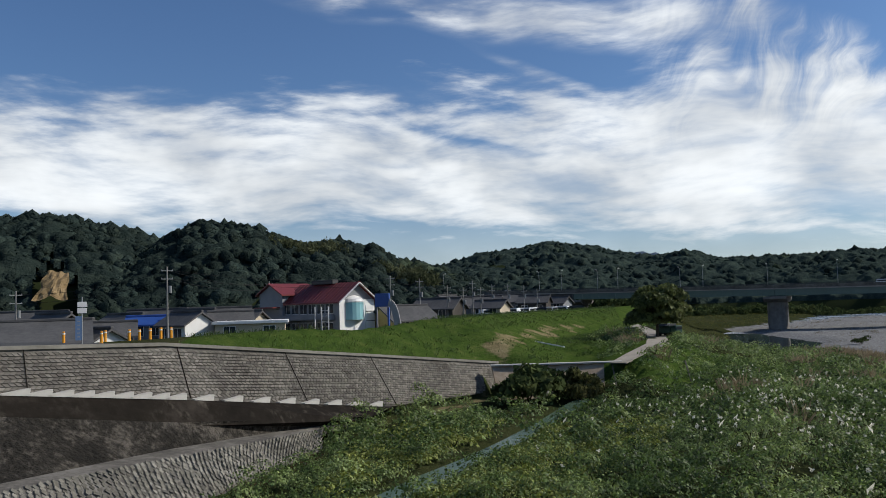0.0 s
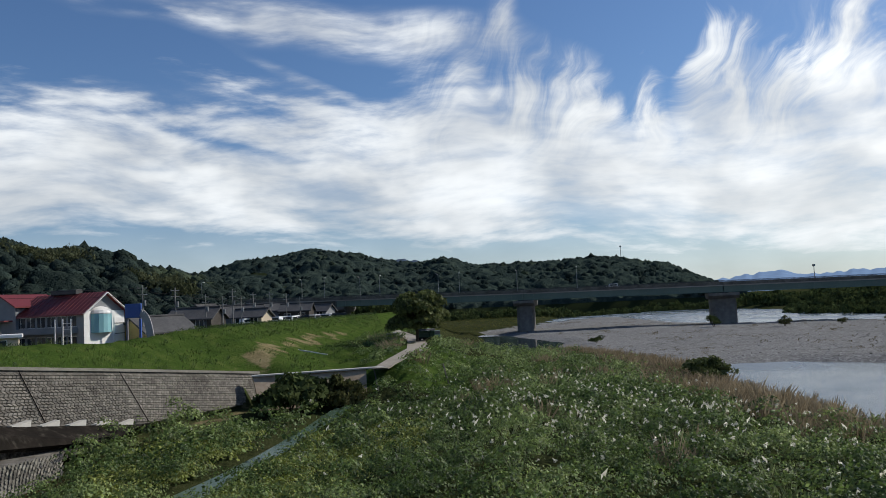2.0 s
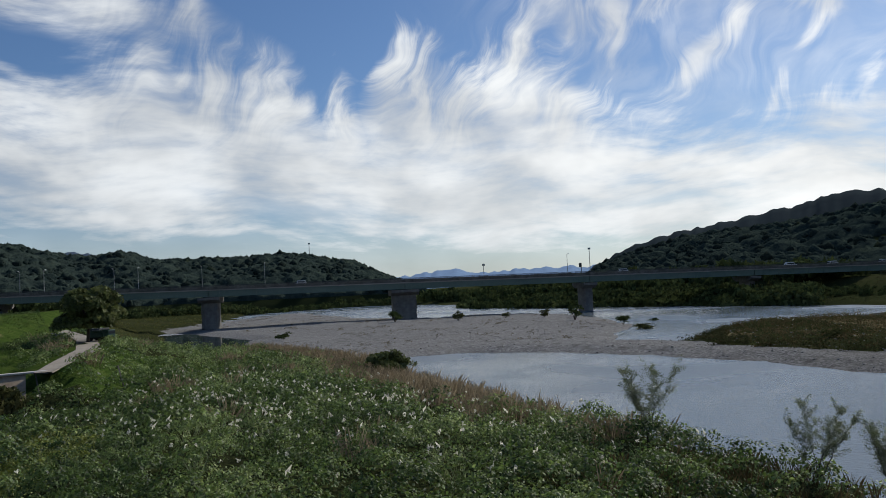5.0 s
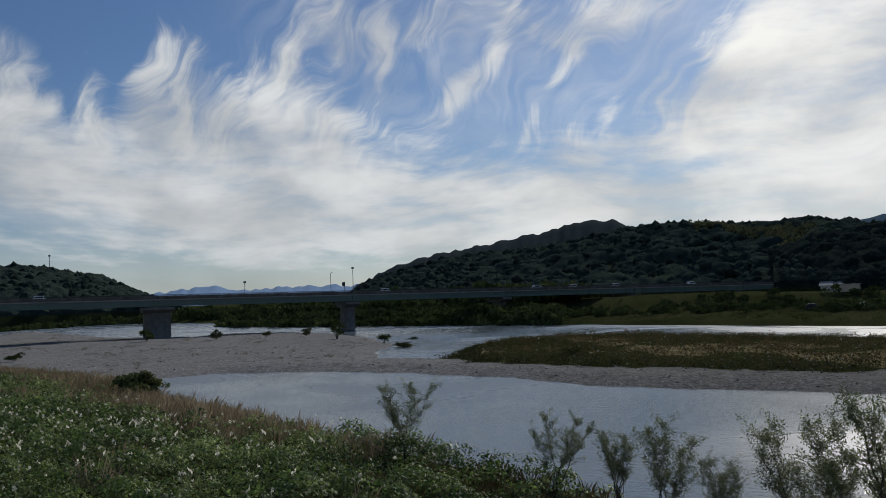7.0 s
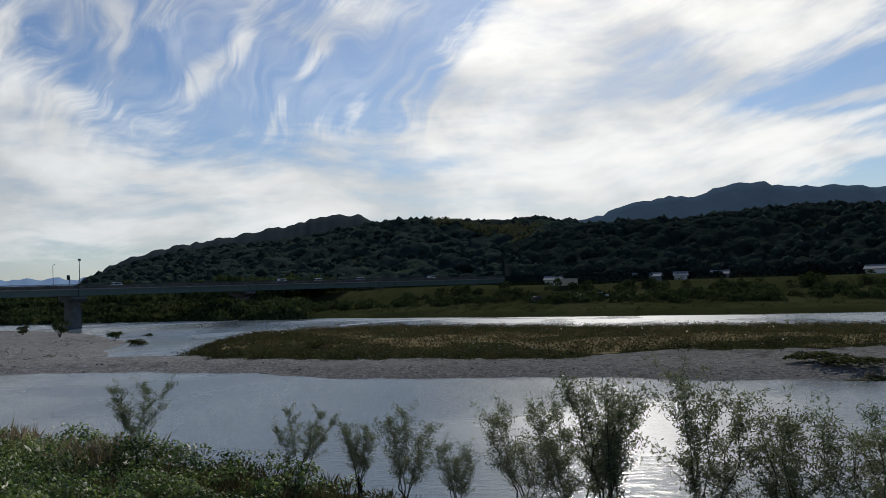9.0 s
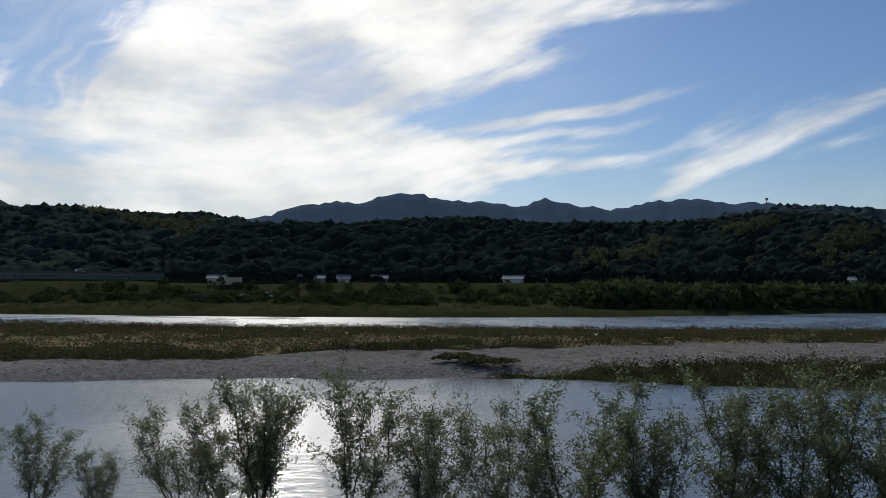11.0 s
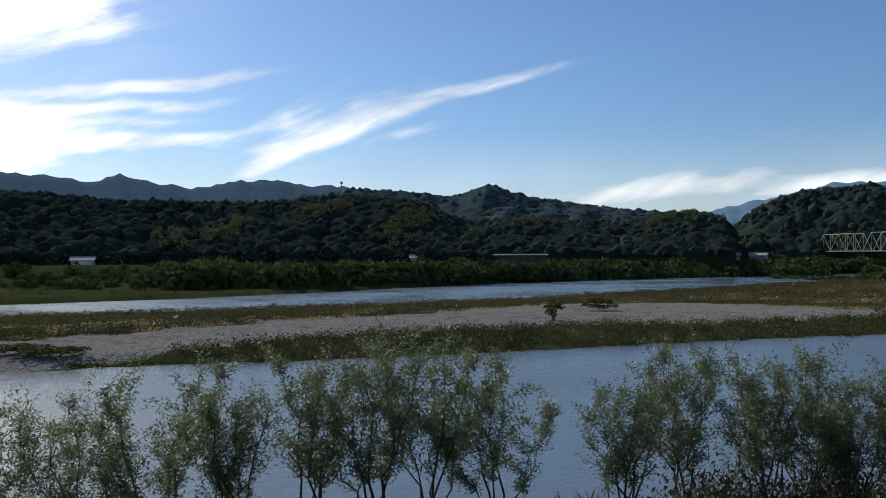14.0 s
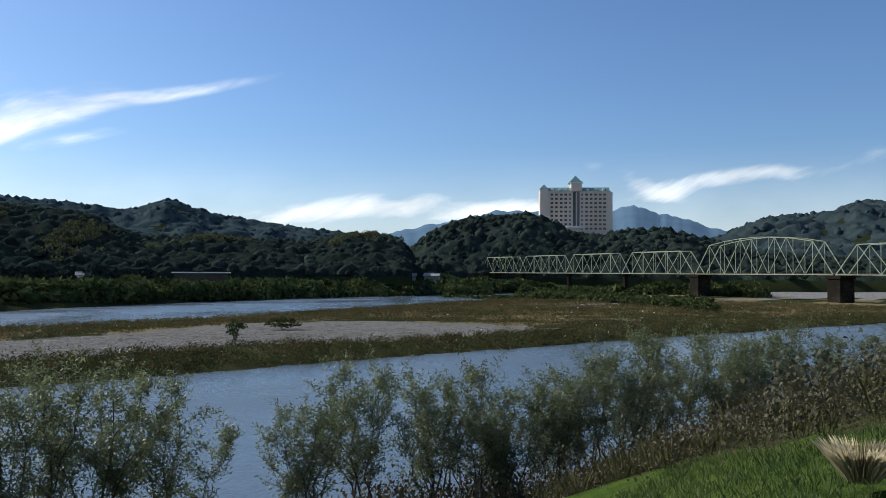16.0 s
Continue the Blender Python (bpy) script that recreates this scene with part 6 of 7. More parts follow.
for i, (b, top) in enumerate(WILLOW_TOPS):
    d = float(np.interp(b, [51, 61, 69, 77, 90, 105, 120, 135, 150, 157, 165, 173], [46, 38, 33, 30, 27, 25, 25, 26, 30, 34, 42, 52]))
    p = bearing(b, d)
    z = float(levels(np.array([p.x]), np.array([p.y]))[0][0])
    s = (top - z) / 5.0
    w = thing("willow", (p.x, p.y, z - 0.05), "slender many-stemmed willow with small grey-green leaves" if s > 0.75 else "small young willow by the water", "tree", "willows on the shore", turn=float(i * 77 % 360))
    w.scale = (min(1.15, s * 1.08), min(1.15, s * 1.08), s)
    for nm, me in zip(("stem", "crown"), WILLOWS[(i * 3 + 1) % 5]):
        o = new(nm, me)
        o.parent = w


def keep_shore(x, y, z):
    b = inside(x, y, NEAR_BANK)
    ds = along(x, y, LEVEE_SOUTH, LEVEE_SOUTH_Z)[0]
    return (b > 0.3) & (b < 13) & (y < 26) & (ds > 16.5) & (z < 3.5)


spots = strewn(R, 12000, 0, 46, -75, 28, keep_shore)
patch("shore_weeds", REEDS, spots[::2], 0.5, M_REED, "brown weeds under the willows", "weeds", R)
low = spots[(np.degrees(np.arctan2(spots[:, 0], spots[:, 1])) > 138) & (inside(spots[:, 0], spots[:, 1], NEAR_BANK) < 9)]
patch("shore_scrub", SCRUB, low, 1.6, M_SCRUB, "dense brownish scrub under the willows", "scrub", R, 0.1, (1.0, 1.6))
def keep_slope(x, y, z):
    ds = along(x, y, LEVEE_SOUTH, LEVEE_SOUTH_Z)[0]
    b = np.degrees(np.arctan2(x, y))
    return ((ds > 6.9 + 0.6 * rough(x, y, 5, 2)) | ((x + y < -10.2) & (ds > 3.2))) & (ds < 17) & (b > 138) & (b < 178) & (x + y < -9.9) & (inside(x, y, NEAR_BANK) > 0.5)


spots2 = strewn(R, 3600, 0, 22, -62, -8, keep_slope)
patch("slope_scrub", SCRUB, spots2, 1.0, M_SCRUB, "tangled brown and green scrub on the levee's lower slope", "scrub", R, 0.1, (0.8, 1.5))
spots3 = strewn(R, 3000, 0, 22, -62, -8, keep_slope)
patch("slope_weeds", REEDS, spots3, 0.45, M_GREEN_REED, "tall rough grass below the mown slope", "grass", R)
patch("shore_creeper", MOUNDS, spots[1::4], 0.55, M_BUSH, "low green undergrowth below the willows", "weeds", R)


# ---- bushes and trees ----
def bush(at, wide, high, seed, label, name="bush", count=420, leaf=0.16, mat=None, cat="bush", group=""):
    r = np.random.default_rng(seed)
    b = thing(name, at, label, cat, group)
    vs, ts, base = [], [], 0
    lobes = 9
    for k in range(lobes):
        a, far = k * 2.4 + r.uniform(-0.3, 0.3), 0.34 * wide * math.sqrt((k + 0.3) / lobes)
        v, t = leafy(r, max(40, count // 4), 1.5 * leaf, 1.0, 0.2)
        rad = wide * r.uniform(0.17, 0.27)
        up = high * r.uniform(0.25, 0.8) * (1.05 - 0.9 * far / wide)
        v = v * np.array([rad, rad, min(rad * 1.2, high * 0.42)]) + np.array([math.cos(a) * far, math.sin(a) * far, up])
        vs.append(v)
        ts.append(t + base)
        base += len(v)
    v, t = np.concatenate(vs), np.concatenate(ts)
    o = new("foliage", tri_mesh("foliage", v, t, mat or M_BUSH))
    o.parent = b
    wood = bmesh.new()
    for k in range(4):
        a = k * 1.6 + 0.3
        tube(wood, (0, 0, -0.2), (math.cos(a) * wide * 0.22, math.sin(a) * wide * 0.22, high * 0.6), 0.05 * high / 2, 0.02, 5)
    part("stem", wood, M_BARK, b)
    return b


def on_ground(x, y):
    return (x, y, float(levels(np.array([x]), np.array([y]))[0][0]))


bush(on_ground(47.5, 71.0), 5.6, 2.5, 1, "dark leafy bush at the water's edge", count=900, mat=M_TREE)
bush(on_ground(7.0, 75.2), 8.4, 4.4, 2, "dark leafy bush beside the stream", count=800)
bush(on_ground(12.0, 75.4), 5.6, 3.2, 3, "brownish bush beside the stream", count=700, mat=M_GREEN_REED)
for k, (x, y, w, h) in enumerate([(120, 176, 5, 3.4), (128, 160, 4, 2.6), (139, 131, 4.5, 4.2), (148, 150, 3.5, 2.4), (133, 112, 4, 2.2), (142, 158, 3, 2), (150, 118, 3.4, 2), (127, 102, 5, 1.6), (75, 150, 4, 1.8)]):
    bush(on_ground(x, y), w, h, 50 + k, "low bush standing on the gravel bar", group="bushes on the bar", mat=M_GREEN_REED if k % 2 else M_BUSH, count=260)
bush(on_ground(84.5, -73.0), 3.2, 3.4, 71, "thin lone bush on the gravel island", count=260)
for k, (b, d, w, h) in enumerate([(98, 84, 7, 1.3), (95.5, 86, 6, 1.2), (134, 128, 6, 2), (63, 118, 5, 1.4)]):
    p = bearing(b, d)
    bush(on_ground(p.x, p.y), w, h, 90 + k, "dark tussock of growth on the gravel edge", group="tussocks on the bar", mat=M_GREEN_REED, count=300)


def tree(at, high, wide, seed, label, mat=None, count=2600, leaf=0.07):
    """A broad tree: trunk, limbs and a ragged crown of leaf clumps."""
    r = np.random.default_rng(seed)
    t = thing("tree", at, label, "tree")
    wood = bmesh.new()
    tube(wood, (0, 0, -0.3), (0.1, 0, high * 0.3), high * 0.035, high * 0.026, 8)
    vs, ts, base = [], [], 0
    for k in range(9):
        a = k * 2.4
        e = Vector((math.cos(a) * wide * 0.3 * r.uniform(0.5, 1), math.sin(a) * wide * 0.3 * r.uniform(0.5, 1), high * r.uniform(0.24, 0.8)))
        tube(wood, (0.1, 0, high * 0.28), e, high * 0.016, high * 0.005, 5)
        v, f = leafy(r, count // 9, leaf * 2.4, 0.9, 0.25)
        v = v * wide * r.uniform(0.2, 0.32) + np.array(e)
        vs.append(v)
        ts.append(f + base)
        base += len(v)
    part("trunk", wood, M_BARK, t)
    o = new("crown", tri_mesh("crown", np.concatenate(vs), np.concatenate(ts), mat or M_BUSH))
    o.parent = t
    return t


tree(on_ground(28.5, 111.5), 7.4, 9.0, 5, "round full tree beside the gravel track", mat=M_TREE, count=9900, leaf=0.075)


# woods and thickets on the far side, past counting
def thicket(name, count, where, size, label, mat, seed, cat="woodland"):
    r = np.random.default_rng(seed)
    spots = where(r, count)
    spots[:, 2] = levels(spots[:, 0], spots[:, 1])[0] + size * 0.2
    ob = new(name, scattered(name, THICK, spots, size * r.uniform(0.5, 1.15, len(spots)), mat, r, 0.1, False, (0.8, 1.4)))
    return tagged(ob, label, cat, kind="stuff")


def polar(b0, b1, d0, d1):
    def where(r, n):
        b, f = np.radians(r.uniform(b0, b1, n)), r.uniform(0, 1, n)
        bd = np.degrees(b)
        d = np.interp(bd, *zip(*d0)) * (1 - f) + np.interp(bd, *zip(*d1)) * f
        return np.stack([np.sin(b) * d, np.cos(b) * d, 0 * b], -1)
    return where


thicket("far_willows", 520, polar(39, 62, [(39, 340), (44, 310), (48, 290), (55, 262), (62, 240)], [(39, 420), (48, 345), (62, 272)]), 4.6, "dense willow thicket along the far shore", M_BUSH, 61)
thicket("far_wood", 520, polar(28, 64, [(28, 520), (36, 470), (44, 400), (52, 330), (64, 300)], [(28, 600), (36, 540), (44, 470), (52, 400), (64, 350)]), 6.6, "dark belt of trees on the far bank behind the bridge", M_BUSH, 68)
thicket("far_trees", 420, polar(9, 36, [(9, 300), (20, 400), (36, 520)], [(9, 330), (20, 430), (36, 560)]), 4.4, "row of trees beyond the meadow", M_BUSH, 62)
thicket("bank_thicket", 760, polar(104, 148, [(104, 214), (112, 222), (120, 248), (130, 288), (140, 338), (148, 372)], [(104, 238), (112, 250), (120, 275), (130, 312), (140, 356), (148, 410)]), 6.0, "dark bushes along the far bank", M_BUSH, 63)
thicket("levee_bushes", 420, polar(60, 108, [(60, 262), (90, 214), (108, 218)], [(60, 285), (90, 250), (108, 262)]), 2.2, "scattered bushes on the far bank", M_BUSH, 64)
thicket("village_trees", 420, polar(80, 150, [(80, 290), (110, 290), (130, 320), (143, 344), (150, 420)], [(80, 345), (110, 345), (130, 350), (143, 360), (150, 480)]), 5.0, "trees round the far village", M_FOREST, 65)
thicket("railway_wood", 300, polar(145, 166, [(145, 430), (166, 330)], [(145, 470), (166, 370)]), 5.5, "dark trees behind the railway bridge", M_BUSH, 67)
thicket("railway_bushes", 300, polar(145, 163, [(145, 330), (163, 200)], [(145, 370), (163, 235)]), 2.8, "bushes on the shingle by the railway bridge", M_BUSH, 66)

# stones strewn on the bar
STONES = []
for k in range(4):
    bm = bmesh.new()
    bmesh.ops.create_icosphere(bm, subdivisions=1, radius=1.0)
    for v in bm.verts:
        v.co *= 1 + 0.35 * noise.noise(v.co * 1.5 + Vector((k * 7, 0, 0)))
        v.co.z *= 0.55
    STONES.append((np.array([v.co[:] for v in bm.verts]), np.array([[v.index for v in f.verts] for f in bm.faces])))
    bm.free()
spots = strewn(R, 2400, 60, 130, -70, 130, lambda x, y, z: (island(x, y) > 0.2) & (z > 0.02))
patch("stones", STONES, spots, 0.16, M_STONE, "grey river stones on the gravel bar", "stones", R)

# ---- the town behind the levee ----
M_BLUE = material("blue_sheet", [(0.02, 0.06, 0.24), (0.03, 0.09, 0.32)], 0.5, 0.5, 0.05)
M_TEAL = material("teal_panel", [(0.2, 0.42, 0.45), (0.3, 0.52, 0.55)], 0.4, 0.35, 0.0)
M_BEIGE = material("beige_wall", [(0.45, 0.38, 0.28), (0.58, 0.5, 0.38)], 0.5, 0.8, 0.1)
M_YELLOW_WALL = material("ochre_wall", [(0.55, 0.38, 0.14), (0.65, 0.47, 0.2)], 0.5, 0.8, 0.1)
M_DARK_WALL = material("dark_timber_wall", [(0.04, 0.035, 0.03), (0.09, 0.08, 0.07)], 0.8, 0.8, 0.1)
M_ORANGE = material("orange_plastic", [(0.75, 0.3, 0.02), (0.85, 0.36, 0.03)], 0.8, 0.5, 0.0)
M_CAR_WHITE = material("white_car_paint", [(0.7, 0.7, 0.7), (0.78, 0.78, 0.78)], 0.3, 0.25, 0.0)
M_CAR_GREEN = material("dark_green_truck_paint", [(0.02, 0.06, 0.05), (0.035, 0.085, 0.07)], 0.4, 0.35, 0.0)
M_CAR_BLACK = material("black_car_paint", [(0.012, 0.012, 0.014), (0.025, 0.025, 0.028)], 0.4, 0.25, 0.0)
M_RUBBER = material("tyre_rubber", [(0.012, 0.012, 0.012), (0.025, 0.025, 0.025)], 2.0, 0.9, 0.1)
M_PALE_ROOF = material("pale_metal_roof", [(0.26, 0.26, 0.26), (0.36, 0.36, 0.36)], 0.6, 0.85, 0.0, gloss=0.05)
M_POLE = material("concrete_pole", [(0.2, 0.195, 0.18), (0.3, 0.29, 0.27)], 1.0, 0.85, 0.1)


def gable_roof(L, W, z, rise, over=0.5, thick=0.22):
    """A gabled roof over a block of L by W, ridge along x."""
    bm = bmesh.new()
    o = over
    prof = [(-W / 2 - o, z - o * rise * 2 / W), (0, z + rise), (W / 2 + o, z - o * rise * 2 / W), (W / 2 + o, z - o * rise * 2 / W - thick), (0, z + rise - thick), (-W / 2 - o, z - o * rise * 2 / W - thick)]
    a = [bm.verts.new((-L / 2 - o, y, zz)) for y, zz in prof]
    b = [bm.verts.new((L / 2 + o, y, zz)) for y, zz in prof]
    n = len(prof)
    for i in range(n):
        bm.faces.new((a[i], a[(i + 1) % n], b[(i + 1) % n], b[i]))
    bm.faces.new(a[::-1])
    bm.faces.new(b)
    bmesh.ops.recalc_face_normals(bm, faces=bm.faces[:])
    return bm


def gable_body(L, W, z, rise):
    bm = bmesh.new()
    prof = [(-W / 2, -0.4), (W / 2, -0.4), (W / 2, z), (0, z + rise - 0.12), (-W / 2, z)]
    a = [bm.verts.new((-L / 2, y, zz)) for y, zz in prof]
    b = [bm.verts.new((L / 2, y, zz)) for y, zz in prof]
    for i in range(5):
        bm.faces.new((a[i], a[(i + 1) % 5], b[(i + 1) % 5], b[i]))
    bm.faces.new(a[::-1])
    bm.faces.new(b)
    bmesh.ops.recalc_face_normals(bm, faces=bm.faces[:])
    return bm


def window(parent, x0, x1, y, z0, z1, side=-1):
    w = part("window", boxes((x0, x1, y + side * 0.02, y + side * 0.07, z0, z1)), M_GLASS, parent)
    f = 0.07
    part("frame", boxes((x0 - f, x1 + f, y, y + side * 0.1, z1, z1 + f), (x0 - f, x1 + f, y, y + side * 0.12, z0 - f, z0), (x0 - f, x0, y, y + side * 0.1, z0, z1), (x1, x1 + f, y, y + side * 0.1, z0, z1), ((x0 + x1) / 2 - 0.03, (x0 + x1) / 2 + 0.03, y, y + side * 0.1, z0, z1)), M_WHITE, w)
    return w


def house(at, L, W, high, rise, turn, wall_mat, roof_mat, label, floors=1, group="houses of the town"):
    h = thing("house", at, label, "house", group, turn=turn)
    part("wall", gable_body(L, W, high, rise), wall_mat, h)
    r = part("roof", gable_roof(L, W, high, rise), roof_mat, h)
    part("ridge_tile", boxes((-L / 2 - 0.5, L / 2 + 0.5, -0.18, 0.18, high + rise - 0.05, high + rise + 0.22), bevel=0.05), roof_mat, r)
    for f in range(floors):
        z = 0.9 + f * 2.7
        n = max(2, int(L / 3))
        for i in range(n):
            x = -L / 2 + (i + 0.5) * L / n
            window(h, x - 0.7, x + 0.7, -W / 2, z, min(z + 1.2, high - 0.3))
    return h


# bearing, distance, length, width, wall height, rise, turn
TOWN_WEST = [(-28.6, 84, 15, 10, 1.7, 1.9, 24), (-24.9, 108, 10, 7, 2.2, 1.4, -28), (-23.0, 100, 8, 6, 1.9, 1.3, 20), (-21.2, 118, 7, 5.5, 2.6, 1.5, -35), (-19.2, 124, 8, 6, 3.0, 1.6, -6), (-16.9, 118, 7, 6, 2.9, 1.5, -30), (-15.2, 126, 8, 6, 3.0, 1.6, 15), (-13.9, 118, 6, 5, 2.7, 1.3, -20), (-2.9, 124, 8, 6.5, 2.2, 1.9, 38), (-26.6, 128, 9, 7, 3.2, 1.6, 5), (-22.9, 86, 4.5, 4, 1.6, 1.1, -38), (-25.4, 96, 5, 4.5, 2.9, 1.4, -30)]
TOWN_EAST = [(-17.4, 108, 5, 4.5, 2.8, 1.3, -34), (-14.6, 112, 5, 4, 2.8, 1.2, 20), (6.2, 200, 7, 5, 3.0, 1.4, -20), (7.6, 206, 7, 5, 2.6, 1.4, -35), (3.2, 160, 6, 4.5, 2.2, 1.2, -30), (-0.4, 150, 8, 6, 2.6, 1.6, -25), (1.2, 166, 8, 6, 2.6, 1.6, 10), (2.6, 180, 8, 6, 2.8, 1.6, -10), (0.2, 192, 8, 6, 3.4, 1.6, 60), (4.2, 205, 9, 7, 3.2, 1.6, 0)]
TOWN = TOWN_WEST + TOWN_EAST
for i, (b, d, L, W, hh, rise, turn) in enumerate(TOWN):
    p = Vector(on_ground(*bearing(b, d)[:2]))
    m = {8: M_YELLOW_WALL, 3: M_WHITE, 10: M_WHITE, 12: M_WHITE}.get(i, (M_GREY_WALL, M_BEIGE, M_DARK_WALL)[i % 3])
    house(p, L, W, hh, rise, turn, m, M_TILE, "low house with an ochre wall and grey roof behind the levee" if i == 8 else "low house with a dark grey tiled roof behind the levee", 1 if hh < 4.2 else 2)
p = bearing(-19.8, 112, 6.6)
sheet = house(p, 4.4, 4, 2.5, 0.8, 14, M_GREY_WALL, M_BLUE, "house whose roof is covered with a blue sheet")
flat = thing("annex", (*bearing(-13.2, 108, 6.1),), "low beige building with a flat pale roof", "building", turn=10)
part("wall", boxes((-4.2, 4.2, -3, 3, -0.3, 2.5)), M_BEIGE, flat)
part("roof", boxes((-4.6, 4.6, -3.5, 3.5, 2.5, 2.9), bevel=0.04), M_WHITE, flat)
for x in (-3.2, 1.6):
    window(flat, x, x + 1.4, -3, 1.0, 2.2)


def red_house():
    """The large white and grey building with red metal roofs; its near corner and two fronts face the levee."""
    c = Vector((-15.0, 117.0, 6.1))
    h = thing("red_roofed_building", c, "two-storey grey and white building with a red metal roof", "building", turn=math.degrees(math.atan2(0.643, -0.766)))
    # local x runs along the long front away from the near corner, y across it
    L, W, ev, rise = 12.0, 7.0, 5.35, 2.5
    m = Matrix.Translation((L / 2, -W / 2, 0))

    def put(name, bm, mat, parent=None, label=""):
        bmesh.ops.transform(bm, matrix=m, verts=bm.verts)
        return part(name, bm, mat, parent or h, label)
    put("wall", gable_body(L, W, ev, rise), M_GREY_WALL)
    r = put("roof", gable_roof(L, W, ev, rise, 0.5, 0.2), M_RED_ROOF)
    for i in range(18):
        x = -L / 2 - 0.6 + i * (L + 1.2) / 17
        bm = bmesh.new()
        for s in (-1, 1):
            bar(bm, (x, s * (W / 2 + 0.6), ev - 0.32), (x, s * 0.05, ev + rise + 0.04), 0.06, 0.06)
        put("seam", bm, M_RED_ROOF, r)
    put("gable_front", boxes((-L / 2 - 0.06, -L / 2 - 0.005, -W / 2, W / 2, 0, ev - 0.05)), M_WHITE)
    for s in (-1, 1):
        bm = bmesh.new()
        bar(bm, (-L / 2 - 0.56, s * (W / 2 + 0.5), ev - 0.42), (-L / 2 - 0.56, 0, ev + rise - 0.1), 0.1, 0.42)
        put("bargeboard", bm, M_WHITE)
    put("roof_vent", boxes((-1.5, 3.2, -0.6, 0.6, ev + rise - 0.1, ev + rise + 0.55), bevel=0.06), M_DARK_STEEL)
    # round teal bay in the gable end
    bay = bmesh.new()
    bmesh.ops.create_cone(bay, cap_ends=True, segments=20, radius1=1.9, radius2=1.9, depth=2.6, matrix=Matrix.Translation((-L / 2 + 0.7, 0.6, 3.7)))
    b = put("bay", bay, M_TEAL, label="rounded teal glazed bay")
    dome = bmesh.new()
    bmesh.ops.create_uvsphere(dome, u_segments=20, v_segments=8, radius=1.95, matrix=Matrix.Translation((-L / 2 + 0.7, 0.6, 5.0)) @ Matrix.Diagonal((1, 1, 0.5, 1)))
    put("bay_roof", dome, M_WHITE, b)
    put("door_panel", boxes((-L / 2 - 0.14, -L / 2 - 0.06, -3.4, -1.6, 0.2, 4.4)), M_WHITE)
    for z in (2.1, 3.5):
        put("mullion", boxes((-L / 2 - 0.2, -L / 2 - 0.14, -3.4, -1.6, z, z + 0.1)), M_DARK_STEEL)
    # long front: balcony, windows on two floors
    y = W / 2
    put("balcony", boxes((-L / 2 + 1, L / 2 - 0.4, y, y + 1.1, 2.5, 3.25)), M_GREY_WALL)
    for f, z in enumerate((0.7, 3.4)):
        for i in range(6):
            x = -L / 2 + 1.3 + i * 1.9
            w = put("window", boxes((x, x + 1.4, y + 0.01, y + 0.06, z, z + 1.35)), M_GLASS)
            put("frame", boxes((x - 0.05, x + 1.45, y, y + 0.08, z - 0.06, z), (x - 0.05, x + 1.45, y, y + 0.08, z + 1.35, z + 1.41), (x + 0.67, x + 0.73, y, y + 0.08, z, z + 1.35)), M_WHITE, w)
    # taller wing at the far end
    m2 = Matrix.Translation((L + 2.6, -W / 2 + 0.6, 0)) @ Matrix.Rotation(math.pi / 2, 4, "Z")
    for nm, bm, mt in (("wing_wall", gable_body(7.0, 5.5, 6.7, 1.5), M_GREY_WALL), ("wing_roof", gable_roof(7.0, 5.5, 6.7, 1.5, 0.5, 0.2), M_RED_ROOF)):
        bmesh.ops.transform(bm, matrix=m2, verts=bm.verts)
        part(nm, bm, mt, h)
    part("porch_roof", boxes((L + 0.4, L + 5.0, 0.0, 2.0, 4.4, 4.6)), M_RED_ROOF, h)
    # white steel stair and frame in front
    for x in (-0.6, 0.8, 2.2):
        st = bmesh.new()
        tube(st, (x, 2.6, 0), (x, 2.6, 4.4), 0.07, 0.07)
        part("mast", st, M_WHITE, h)
    for k in range(5):
        part("rung", boxes((-0.6, 0.8, 2.55, 2.65, 0.8 + k * 0.75, 0.86 + k * 0.75)), M_WHITE, h)


red_house()
play = thing("blue_slide_tower", (*bearing(-4.25, 112, 6.2),), "tall blue panel with a curved blue and white chute", "slide", turn=-20)
part("panel", boxes((-1.2, 0.9, -0.2, 0.2, 4.0, 5.8), bevel=0.05), M_BLUE, play)
part("leg", boxes((0.6, 0.85, -0.15, 0.15, -0.2, 3.9)), M_BLUE, play)
part("leg", boxes((-1.15, -0.9, -0.15, 0.15, -0.2, 4.0)), M_DARK_PANEL, play)
chute, last = bmesh.new(), None
for i in range(11):
    a = i / 10 * 1.5
    q = Vector((0.9 + 1.3 * math.sin(a), -0.3, 0.2 + 4.4 * math.cos(a)))
    if last:
        bar(chute, last, q, 0.9, 0.2)
    last = q
part("chute", chute, M_PALE_ROOF, play, "pale curved chute")


